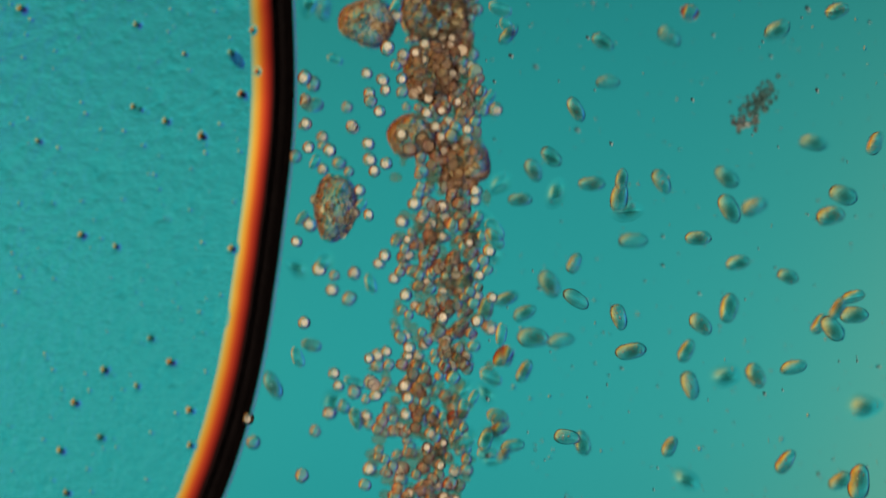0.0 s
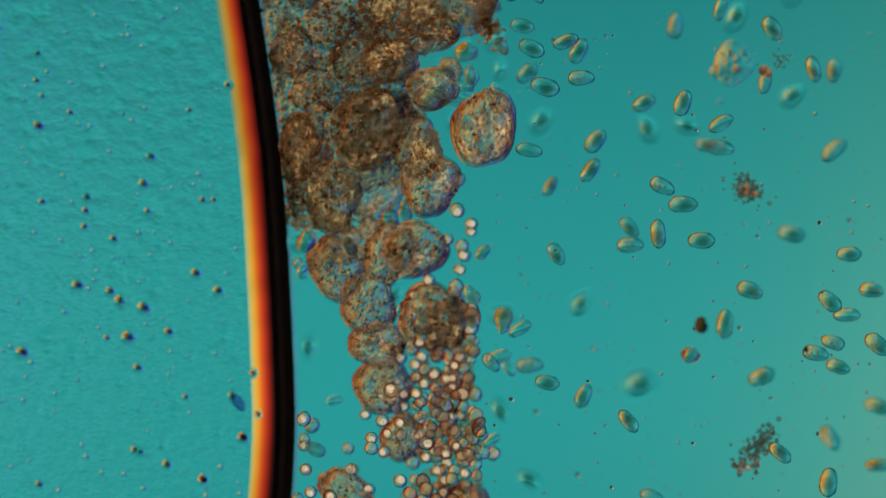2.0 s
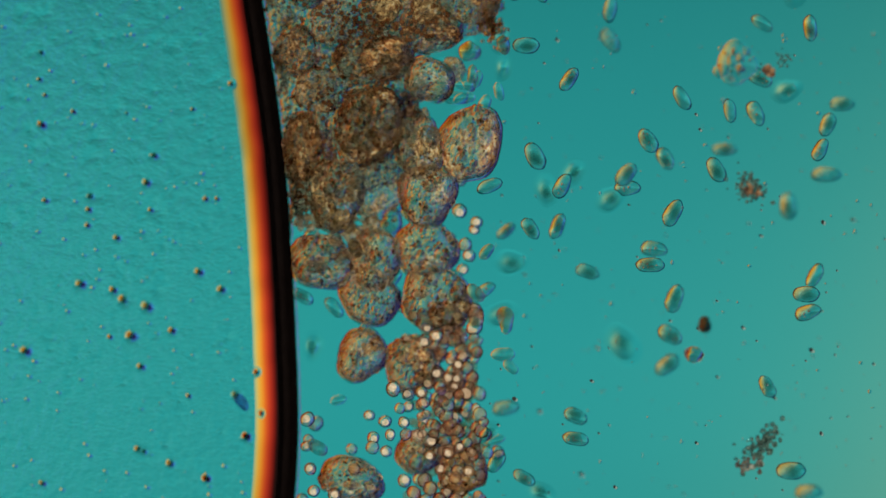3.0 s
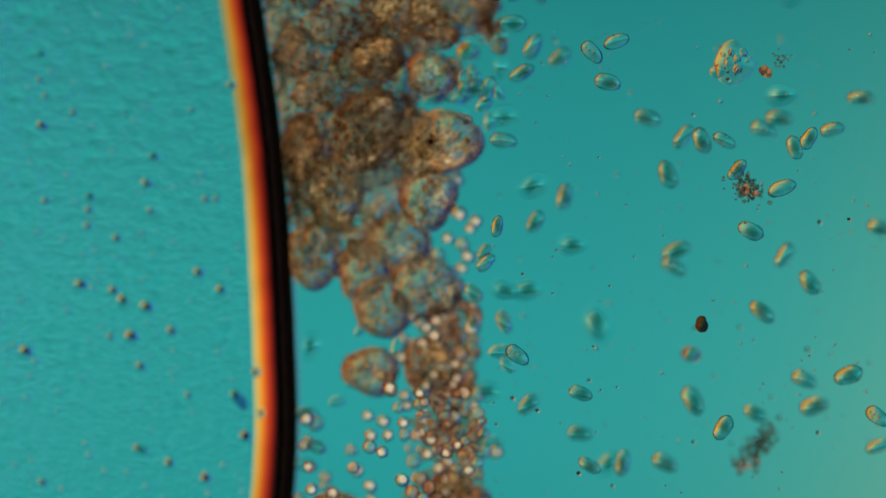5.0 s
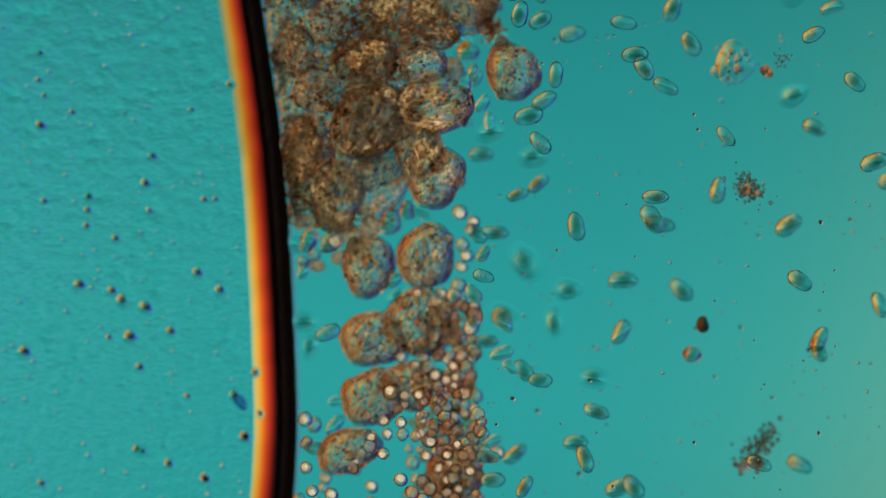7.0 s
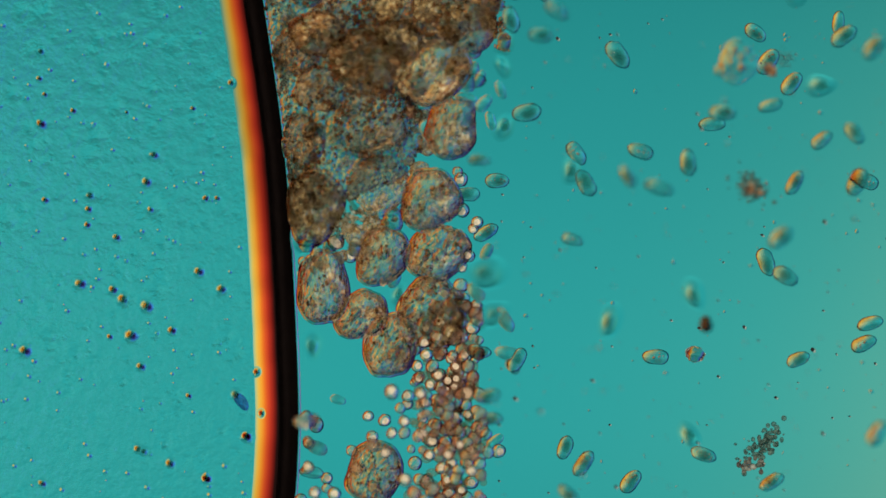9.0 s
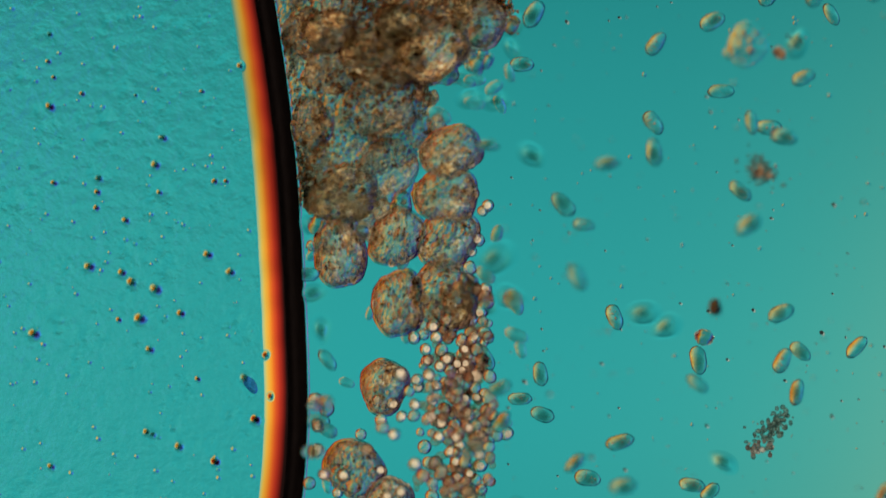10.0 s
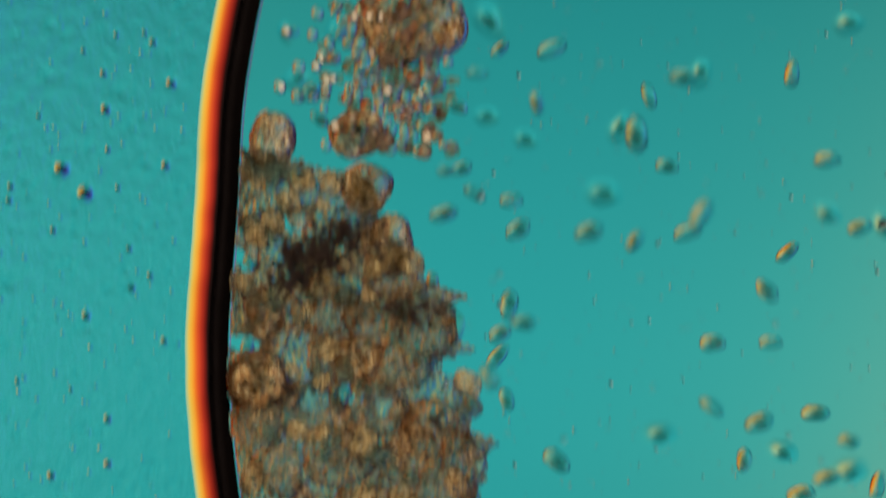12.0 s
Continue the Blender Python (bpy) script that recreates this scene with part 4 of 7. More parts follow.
def swimmer(length, tone):
    k = count[0]
    count[0] += 1
    soft = tone == "pale" and k % 5 or k % 2 == 0
    ob = new("swimming_cell", (SOFT if soft else OVAL)[tone][k // 2 % 3])
    ob.scale = (1.06 * length, 1.06 * length, 1.06 * length)
    if tone == "clear" or not soft:
        child("wall", (SOFT_WALL if soft else OVAL_WALL)[k // 2 % 3], ob)
    if tone == "clear" and k % 2:
        tagged(child("inner_grit", INNER[k % 3], ob), "clear granules", kind="stuff")
    if tone == "pale" or k % 3:
        child("core", (SOFT_CORE if soft or k % 4 else CORE[tone])[k % 3], ob)
    ob.delta_location = (0, 0, (k * 0.618 % 1) ** 1.4 * 0.44)
    size = "small" if length < 0.093 else "large" if length > 0.12 else "middle-sized"
    look_ = "clear oval swimming cell with bright and blue edges" if tone == "clear" else "pale grey oval swimming cell with a dark core"
    return tagged(ob, f"{size} {look_}", "swimming cell", "oval cells swimming over the slide")


# ---- large granular cells ----
WALL = [mesh_of("large_cell", dome(5, 1.07, 0.42, 4.0, k * 2.7, 0.1), MATS["wall"]) for k in range(6)]
PLASM = {tone: [mesh_of("plasm", dome(5, 0.985, 0.5, 8.0, k * 2.7, 0.12, 0.0, foot=False), MATS[tone]) for k in range(6)] for tone in ("large", "large_olive")}


def granules(seed, count, low, high, material):
    """Granules strewn over a large cell's flat top."""
    r = np.random.default_rng(seed)
    spots = []
    for k in range(count):
        far, a = 0.92 * math.sqrt(r.random()), r.uniform(0, 6.283)
        size = r.uniform(low, high)
        spots.append((far * math.cos(a), far * math.sin(a), 0.5 * (1 - far ** 8) + 0.01 + size * 0.2, size))
    ob = many_grains("gritty_plasm", spots, material, None, 2)
    me = ob.data
    bpy.data.objects.remove(ob)
    return me


VACUOLE = mesh_of("vacuole", blob(4, (1, 1, 0.8), 0.08, 1.5, 3.0), MATS["wall"])
GRANULES = [granules(k, 75, 0.05, 0.12, MATS["granule"]) for k in (1, 2, 3)]
DARK_GRANULES = [granules(k, 32, 0.02, 0.05, MATS["dark_granule"]) for k in (4, 5, 6)]
big_count = [0]


def large_cell(a, b, tone):
    k = big_count[0]
    big_count[0] += 1
    ob = new("large_cell", WALL[k % 6])
    ob.scale = (a, b, 0.13)
    plasm_ = tagged(child("plasm", PLASM[tone][k % 6], ob), "brown mottled plasm" if tone == "large" else "olive mottled plasm")
    if k % 2 == 0:
        tagged(child("vacuole", VACUOLE, plasm_, pose(0.3 - 0.1 * (k % 5), 0.25 - 0.15 * (k % 4), 0.5), (0.22, 0.24, 0.12)), "clear round vacuole")
    tagged(child("gritty_plasm", GRANULES[k % 3], plasm_), "clear granules", kind="stuff")
    tagged(child("dark_grit", DARK_GRANULES[k % 3], plasm_), "dark brown granules", kind="stuff")
    return tagged(ob, "large rounded brown granular cell crawling beside the clump" if tone == "large" else "large rounded olive granular cell with a clear wall", "large cell",
                  "large cells along the clump")


def at(x, y, turn, z=0.0):
    return pose(x, y, 0.002 + z, 0, 0, turn)


def motions():
    """The paths of all that swims or crawls; the lit field stays under the objective."""
    for ob in drifting:
        spot, turn, r = ob.location.copy(), math.degrees(ob.rotation_euler.z), random.Random(round(ob.location.x * 7919 + ob.location.y * 104729))
        walk(ob, [(t, pose(spot.x + r.uniform(-0.009, 0.009), spot.y + r.uniform(-0.009, 0.009), spot.z, 0, 0, turn + r.uniform(-30, 30))) for t in (0, 2, 4, 6, 8, 10, 12)])
    walk(field, [(t, pose(x, y, -100)) for t, (x, y, _) in PATH])
    walk(swimmer(0.1, "clear"), [(0, at(-0.52, -0.45, 80)), (0.5, at(0.15, -0.52, 160)), (1, at(0.39, -0.3, 140)), (1.5, at(0.32, -0.37, 80)), (2, at(0.35, -0.35, 30)), (2.5, at(0.26, -0.38, 0)), (3, at(-0.49, -0.26, -50)), (5, at(-0.61, -0.96, -10)), (5.5, at(-0.61, -1.28, -10)), (6.5, at(-0.48, -1.28, 50)), (7, at(-0.48, -0.78, 50)), (9, at(-0.59, -0.99, -10)), (9.5, at(-0.61, -0.86, -50)), (10, at(-0.56, -0.57, -50)), (10.5, at(-0.63, -0.36, 0)), (11, at(-0.61, -0.84, 0)), (11.5, at(-0.61, -0.84, 0)), (12, at(-0.61, -0.84, 0))])
    walk(swimmer(0.1, "clear"), [(0, at(0.3, -0.57, 45)), (0.5, at(0.23, -0.65, 30)), (1, at(0.19, -0.61, 10)), (1.5, at(0.22, -0.77, 0)), (2, at(0.15, -0.78, 40)), (2.5, at(0.4, -0.89, 30)), (3, at(0.35, -1.01, -30)), (5, at(0.65, -0.96, -30)), (5.5, at(0.4, -0.99, 15)), (6, at(0.39, -0.93, -60)), (6.5, at(0.33, -0.98, 0)), (7, at(0.2, -0.92, -5)), (9, at(0.2, -0.75, 0)), (9.5, at(0.3, -0.76, -15)), (10, at(0.21, -0.84, 60)), (10.5, at(0.2, -0.8, 60)), (11, at(0.24, -0.93, -20)), (11.5, at(0.24, -0.93, -20)), (12, at(0.24, -0.93, -20))])
    walk(swimmer(0.1, "clear"), [(0, at(0.72, -0.6, -35)), (0.5, at(0.72, -0.58, -60)), (1, at(0.67, -0.46, -10)), (1.5, at(1.17, -0.52, 0)), (2, at(1.76, -0.52, -20)), (2.5, at(1.65, -0.53, 60)), (3, at(1.43, -0.61, 120)), (5, at(1.39, -0.73, 150)), (5.5, at(1.53, -0.83, 180)), (6, at(1.55, -0.87, 250)), (6.5, at(1.58, -0.69, 162)), (7, at(1.67, -0.45, 110)), (9, at(1.56, -0.49, 22)), (9.5, at(1.47, -0.55, -20)), (10, at(1.53, -0.53, -40)), (10.5, at(1.49, 0.02, 30)), (11, at(1.14, 0.15, 0)), (11.5, at(1.55, 0.28, -40)), (12, at(1.55, 0.28, -40))])
    walk(swimmer(0.11, "clear"), [(0, at(1.01, -0.58, -40)), (0.5, at(0.74, -0.71, -50)), (1, at(0.52, -0.38, 38)), (1.5, at(0.49, -0.36, -15)), (2, at(0.39, -0.51, 0)), (2.5, at(0.38, -0.57, -10)), (3, at(0.27, -0.7, 5)), (5, at(0.33, -0.47, -40)), (5.5, at(0.4, -0.49, -120)), (6, at(0.15, -0.48, -130)), (6.5, at(0.15, -0.58, -210)), (7, at(-0.51, -0.37, -160)), (9, at(-0.61, -0.76, -180)), (9.5, at(-0.59, -0.76, -190)), (10, at(-0.59, -0.76, -170)), (10.5, at(-0.38, -0.45, -190)), (11, at(-0.59, -0.77, -195)), (11.5, at(-0.59, -0.77, -195)), (12, at(-0.59, -0.77, -195))])
    walk(swimmer(0.11, "clear"), [(0, at(1.49, -0.55, 20)), (0.5, at(1.35, -0.81, 0)), (1, at(1.39, -0.21, 20)), (1.5, at(1.4, -0.31, 0)), (2, at(1.72, -0.23, -40)), (2.5, at(1.47, -0.01, -40)), (3, at(1.6, -0.2, 0)), (5, at(1.63, -0.15, -55)), (5.5, at(1.38, -0.48, -115)), (6, at(1.44, -0.43, -150)), (6.5, at(1.67, -0.34, -210)), (7, at(1.58, -0.14, -215)), (9, at(1.5, -0.12, -210)), (9.5, at(1.39, -0.33, -160)), (10, at(1.44, -0.36, -155)), (10.5, at(1.62, -0.24, -120)), (11, at(1.6, -0.39, -95)), (11.5, at(1.6, -0.39, -95)), (12, at(1.6, -0.39, -95))])
    walk(swimmer(0.1, "clear"), [(0, at(1.76, -0.46, 20)), (0.5, at(1.88, -0.25, 0)), (1, at(1.96, -0.24, 0)), (1.5, at(1.97, -0.18, 80)), (2, at(1.91, -0.18, -8)), (2.5, at(2.13, -0.18, -10)), (11, at(1.25, 1.14, -40)), (11.5, at(1.25, 1.08, -40)), (12, at(1.43, 1.24, -100))])
    walk(swimmer(0.1, "clear"), [(0, at(0.74, -0.78, 0)), (0.5, at(0.82, -0.92, 0)), (1, at(1.11, -0.94, 40)), (1.5, at(1.12, -0.89, 0)), (2, at(0.93, -1.09, -20)), (2.5, at(1, -0.98, -45)), (3, at(1, -1.28, -45)), (9, at(1.04, -1.28, 30)), (9.5, at(1.04, -0.68, 30)), (10, at(1.07, -0.67, -40)), (10.5, at(0.87, -0.72, -40)), (11, at(0.84, -0.72, 35)), (11.5, at(0.84, -0.72, 35)), (12, at(0.84, -0.72, 35))])
    walk(swimmer(0.11, "clear"), [(0, at(0.6, -0.9, -60)), (0.5, at(0.65, -0.91, -120)), (1, at(0.59, -0.77, -130)), (1.5, at(0.95, -0.85, -165)), (2, at(0.83, -0.76, -230)), (2.5, at(0.97, -0.81, -205)), (3, at(0.58, -0.84, -190)), (5, at(0.8, -0.95, -102)), (5.5, at(1.09, -0.98, -70)), (6, at(1.19, -0.86, -70)), (6.5, at(0.96, -0.83, -60)), (7, at(0.68, -0.72, -20)), (9, at(1.14, -0.91, -20)), (9.5, at(1.05, -0.86, -30)), (10, at(1.05, -1.12, -10)), (10.5, at(1.01, -1.2, 40)), (11, at(1.01, -1.42, 40)), (12, at(1.01, -1.42, 40))])
    walk(swimmer(0.11, "clear"), [(0, at(1.64, -1.05, -15)), (0.5, at(1.24, -0.93, -50)), (1, at(1.35, -1.15, -50)), (1.5, at(1.51, -0.77, -20)), (2, at(1.92, -0.69, -20)), (2.5, at(2.13, -0.69, -20)), (11, at(1.84, 1.14, 68)), (11.5, at(1.84, 0.95, 70)), (12, at(1.78, 1.17, 15))])
    walk(swimmer(0.1, "clear"), [(0, at(1.92, -1.05, 70)), (0.5, at(1.58, -0.85, 110)), (1, at(1.78, -0.69, 60)), (1.5, at(1.51, -0.45, 140)), (2, at(1.73, -0.41, 160)), (2.5, at(1.3, 0.1, 120)), (3, at(1.66, 0.44, 60)), (5, at(1.73, 0.53, 10)), (5.5, at(1.94, 0.54, 60)), (6, at(1.84, 0.84, 0)), (6.5, at(1.81, 0.91, 0)), (7, at(1.64, 0.95, 25)), (9, at(1.66, 0.48, 35)), (9.5, at(1.54, 0.58, 30)), (10, at(1.54, 0.68, 20)), (10.5, at(1.52, 0.72, -10)), (11, at(1.5, 0.7, 15)), (11.5, at(1.58, 0.7, 0)), (12, at(1.58, 0.7, 0))])
    walk(swimmer(0.1, "clear"), [(0, at(0.49, -1.11, -45)), (0.5, at(0.4, -0.92, -50)), (1, at(0.4, -1.01, -45)), (1.5, at(0.54, -0.91, -70)), (2, at(0.63, -0.65, -115)), (2.5, at(0.66, -0.34, -170)), (3, at(0.58, -0.74, -205)), (5, at(0.61, -0.82, -185)), (5.5, at(0.75, -0.77, -110)), (6, at(0.5, -0.79, -30)), (6.5, at(0.59, -0.86, 0)), (7, at(0.59, -0.86, 0)), (9, at(0.53, -0.88, 70)), (9.5, at(0.45, -0.67, 70)), (10, at(0.39, -0.81, -18)), (10.5, at(0.3, -0.91, -10)), (11, at(0.35, -0.93, -45)), (11.5, at(0.35, -0.93, -45)), (12, at(0.35, -0.93, -45))])
    walk(swimmer(0.1, "clear"), [(0, at(0.41, -1.17, -60)), (0.5, at(0.3, -1.12, -140)), (1, at(0.28, -0.96, -100)), (1.5, at(0.35, -1.24, -160)), (2, at(0.35, -1.28, -160)), (5, at(0.27, -1.28, -165)), (5.5, at(0.27, -0.91, -165)), (6, at(0.23, -0.95, -165)), (6.5, at(0.22, -1.02, -180)), (7, at(0.22, -1.02, -180)), (9, at(0.22, -1.28, -180)), (9.5, at(0.1, -0.9, -190)), (10, at(0.08, -0.95, -140)), (10.5, at(0.12, -0.79, -105)), (11, at(0.12, -1.42, -105)), (12, at(0.12, -1.42, -105))])
    walk(swimmer(0.1, "pale"), [(0, at(0.51, -1.27, 70)), (0.5, at(0.48, -0.82, 60)), (1, at(0.29, -0.74, 0)), (1.5, at(0.43, -0.82, -50)), (2, at(0.26, -0.71, -60)), (2.5, at(0.22, -0.59, -50)), (3, at(0.19, -0.82, 38)), (5, at(0.19, -0.63, 0)), (5.5, at(0.3, -0.56, 0)), (6, at(0.31, -0.61, 0)), (6.5, at(0.27, -0.39, 0)), (7, at(-0.62, -0.32, 0)), (9, at(-0.57, 0.53, 0)), (9.5, at(-0.5, -0.42, 0)), (10, at(-0.63, -0.27, 10)), (10.5, at(-0.62, -0.28, 0)), (11, at(-0.63, -0.26, 0)), (11.5, at(-0.63, -0.26, 0)), (12, at(-0.63, -0.26, 0))])
    walk(swimmer(0.11, "clear"), [(0, at(0.67, -1.23, 0)), (0.5, at(0.62, -1.18, -40)), (1, at(0.61, -1.2, 20)), (1.5, at(0.6, -1.19, -68)), (2, at(0.6, -1.28, -70)), (5, at(0.54, -1.28, -40)), (5.5, at(0.54, -1.07, -40)), (6, at(0.48, -1.01, 40)), (6.5, at(0.42, -1.07, -40)), (7, at(0.32, -0.91, 40)), (9, at(0.32, -1.28, 40)), (9.5, at(-0.61, -1.28, 0)), (10, at(-0.61, -0.84, 0)), (10.5, at(-0.6, -0.77, 0)), (11, at(-0.61, -0.97, 0)), (11.5, at(-0.61, -0.97, 0)), (12, at(-0.61, -0.97, 0))])
    walk(swimmer(0.09, "clear"), [(0, at(0.8, -1.21, 80)), (0.5, at(0.83, -1.2, 20)), (1, at(0.8, -1.2, -60)), (1.5, at(0.8, -1.21, -105)), (2, at(0.8, -1.28, -105)), (10, at(0.26, -1.35, -180)), (10.5, at(0.26, -1.18, -180)), (11, at(0.28, -1.19, -210)), (11.5, at(0.28, -1.19, -210)), (12, at(0.28, -1.19, -210))])
    walk(swimmer(0.11, "clear"), [(0, at(0.98, -1.22, -60)), (0.5, at(1.04, -1.27, 0)), (1, at(1.18, -1.12, 30)), (1.5, at(1.45, -0.41, 30)), (2, at(1.66, -0.46, -15)), (2.5, at(1.54, -0.34, -70)), (3, at(1.61, -0.28, 15)), (5, at(1.61, -0.58, -30)), (5.5, at(1.65, -0.62, 20)), (6, at(1.47, -0.63, 20)), (6.5, at(1.7, -0.53, -5)), (7, at(1.67, -0.4, 60)), (9, at(1.85, -0.42, 20)), (9.5, at(1.64, -0.55, -10)), (10, at(1.45, -0.57, 60)), (10.5, at(1.19, -0.23, 130)), (11, at(1.22, 0.02, 50)), (11.5, at(1.22, -0.12, 50)), (12, at(1.22, -0.12, 50))])
    walk(swimmer(0.11, "clear"), [(0, at(1.26, -1.2, -40)), (0.5, at(1.25, -1.17, -20)), (1, at(1.24, -1.19, 0)), (1.5, at(1.24, -0.59, 0)), (2, at(1.41, -0.56, 25)), (2.5, at(0.86, -0.44, 100)), (3, at(0.98, -0.51, 40)), (5, at(1.24, -0.79, 60)), (5.5, at(1.4, -0.69, 40)), (6, at(1.31, -0.77, 0)), (6.5, at(1.23, -0.73, 30)), (7, at(0.84, -1.05, -50)), (9, at(0.84, -1.28, -50)), (9.5, at(0.93, -1.05, 30)), (10, at(0.74, -1.12, 10)), (10.5, at(0.8, -1.18, -20)), (11, at(0.79, -1.18, -20)), (11.5, at(0.79, -1.18, -20)), (12, at(0.79, -1.18, -20))])
    walk(swimmer(0.12, "clear"), [(0, at(0.79, -1.29, 80)), (0.5, at(0.78, -1.49, 105)), (1, at(0.74, -1.32, 130)), (1.5, at(0.74, -1.55, 130)), (10, at(0.73, -1.35, 100)), (10.5, at(0.73, -1.28, 100)), (11, at(0.73, -1.42, 100)), (12, at(0.73, -1.42, 100))])
    walk(swimmer(0.1, "pale"), [(0, at(0.83, -1.35, 10)), (0.5, at(0.77, -1.07, -10)), (1, at(0.61, -1.12, 60)), (1.5, at(0.47, -1.11, 140)), (2, at(0.39, -1.02, 150)), (2.5, at(0.39, -1.01, 130)), (3, at(0.43, -1.08, 150)), (5, at(0.74, -0.95, 220)), (5.5, at(0.66, -0.71, 132)), (6, at(0.65, -0.62, 130)), (6.5, at(0.65, -0.59, 120)), (7, at(0.67, -0.57, 170)), (9, at(1.08, -0.83, 120)), (9.5, at(1.09, -0.74, 110)), (10, at(1.19, -1.02, 150)), (10.5, at(1.31, -1.11, 120)), (11, at(1.26, -1.09, 110)), (11.5, at(1.26, -1.09, 110)), (12, at(1.26, -1.09, 110))])
    walk(swimmer(0.1, "clear"), [(0, at(0.35, -1.3, 0)), (0.5, at(0.28, -1.33, 40)), (1, at(0.35, -1.48, -35)), (1.5, at(0.35, -1.55, -35)), (6.5, at(0.36, -1.28, -120)), (7, at(0.36, -1.05, -120)), (9, at(0.54, -1.08, -40)), (9.5, at(0.59, -0.84, 48)), (10, at(0.53, -1.02, 45)), (10.5, at(0.45, -0.92, 120)), (11, at(0.49, -1.12, 120)), (11.5, at(0.49, -1.12, 120)), (12, at(0.49, -1.12, 120))])
    walk(swimmer(0.13, "clear"), [(0, at(1.28, -1.34, -60)), (0.5, at(1.27, -1.34, -60)), (1, at(1.26, -1.34, -60)), (1.5, at(1.26, -1.32, -70)), (2, at(1.26, -1.32, -70)), (11, at(0.69, 1.17, -50)), (11.5, at(0.69, 1.17, -50)), (12, at(0.6, 1.24, -40))])
    walk(swimmer(0.11, "clear"), [(0, at(1.38, -1.33, 20)), (0.5, at(1.42, -1.48, -5)), (1, at(1.56, -1.28, 0)), (1.5, at(1.49, -0.96, 0)), (2, at(1.71, -0.83, -60)), (2.5, at(1.51, -0.89, -45)), (3, at(1.6, -1.07, 0)), (5, at(1.92, -0.74, -40)), (5.5, at(1.8, -0.76, -15)), (6, at(1.65, -0.92, -30)), (6.5, at(1.64, -0.85, -60)), (7, at(1.57, -0.95, -30)), (9, at(1.89, -0.81, 58)), (9.5, at(1.93, -0.71, 80)), (10, at(2.08, -0.71, 80)), (11, at(0.52, 1.14, 75)), (11.5, at(0.52, 1.06, 75)), (12, at(0.52, 0.9, 75))])
    walk(swimmer(0.12, "clear"), [(0, at(1.78, -1.28, -20)), (0.5, at(1.61, -1.27, 68)), (1, at(1.68, -1.23, 0)), (1.5, at(1.74, -1.11, -20)), (2, at(1.71, -1.03, -95)), (2.5, at(1.19, -1, -25)), (3, at(1.53, -0.98, 0)), (5, at(1.8, -0.56, 20)), (5.5, at(1.73, -0.44, 0)), (6, at(1.81, -0.85, 20)), (6.5, at(1.89, -0.81, 50)), (7, at(2.14, -0.81, 50)), (11, at(1.49, 1.4, 75)), (11.5, at(1.49, 1.4, 75)), (12, at(1.49, 1.41, 20))])
    walk(swimmer(0.12, "clear"), [(0, at(1.73, -1.37, 10)), (0.5, at(1.81, -1.42, -60)), (1, at(1.7, -1.36, 0)), (1.5, at(1.75, -1.34, 0)), (2, at(1.75, -1.34, 0)), (11, at(1.38, 1.14, 60)), (11.5, at(1.38, 0.9, 60)), (12, at(1.68, 1.09, 20))])
    walk(swimmer(0.12, "clear"), [(0, at(0.85, -1.48, 0)), (0.5, at(0.91, -1.53, 70)), (1, at(0.8, -1.49, 50)), (1.5, at(0.8, -1.55, 50)), (12, at(0.8, -1.55, 50))])
    walk(swimmer(0.11, "clear"), [(0, at(1.14, -1.47, 0)), (0.5, at(1.04, -1.4, 5)), (1, at(0.99, -1.3, 60)), (1.5, at(1.2, -0.86, 70)), (2, at(1.5, -0.9, 140)), (2.5, at(1.23, -1.09, 180)), (3, at(1.23, -1.28, 180)), (5, at(1.39, -1.28, 130)), (5.5, at(1.39, -1.01, 130)), (6, at(1.39, -1.28, 130)), (6.5, at(1.42, -1.03, 120)), (7, at(1.4, -0.95, 160)), (9, at(1.44, -1.03, 210)), (9.5, at(1.36, -0.72, 200)), (10, at(1.51, -0.71, 260)), (10.5, at(1.41, -0.78, 260)), (11, at(1.69, -0.83, 230)), (11.5, at(1.69, -0.83, 230)), (12, at(1.69, -0.83, 230))])
    walk(swimmer(0.1, "clear"), [(0, at(1.32, -1.58, 10)), (0.5, at(1.38, -1.58, -45)), (1, at(1.4, -1.35, 0)), (1.5, at(1.45, -1.33, 0)), (2, at(1.45, -1.33, 0)), (5, at(1.53, -1.28, -70)), (5.5, at(1.53, -1.06, -70)), (6, at(1.66, -0.99, -120)), (6.5, at(1.62, -0.98, -190)), (7, at(1.62, -1.28, -190)), (9, at(1.49, -1.28, -160)), (9.5, at(1.49, -1.07, -160)), (10, at(1.49, -1.35, -160)), (10.5, at(1.59, -1.3, -240)), (11, at(1.76, -1.21, -320)), (11.5, at(1.76, -1.21, -320)), (12, at(1.76, -1.21, -320))])
    walk(swimmer(0.09, "clear"), [(0, at(0.59, -1.58, 60)), (0.5, at(0.78, -1.59, 60)), (1, at(0.67, -1.38, 10)), (1.5, at(0.67, -1.55, 10)), (10, at(0.17, -1.35, 0)), (10.5, at(0.17, -1.02, 0)), (11, at(0.16, -1.1, -20)), (11.5, at(0.16, -1.1, -20)), (12, at(0.16, -1.1, -20))])
    walk(swimmer(0.09, "clear"), [(0, at(1.54, -1.64, -20)), (0.5, at(1.54, -1.64, 20)), (1, at(1.53, -1.64, 0)), (1.5, at(1.53, -1.64, 0)), (9, at(1.48, -1.28, 0)), (9.5, at(1.48, -0.93, 0)), (10, at(1.13, -1.15, 40)), (10.5, at(1.27, -1.19, 20)), (11, at(1.15, -1.01, 60)), (11.5, at(1.15, -1.01, 60)), (12, at(1.15, -1.01, 60))])
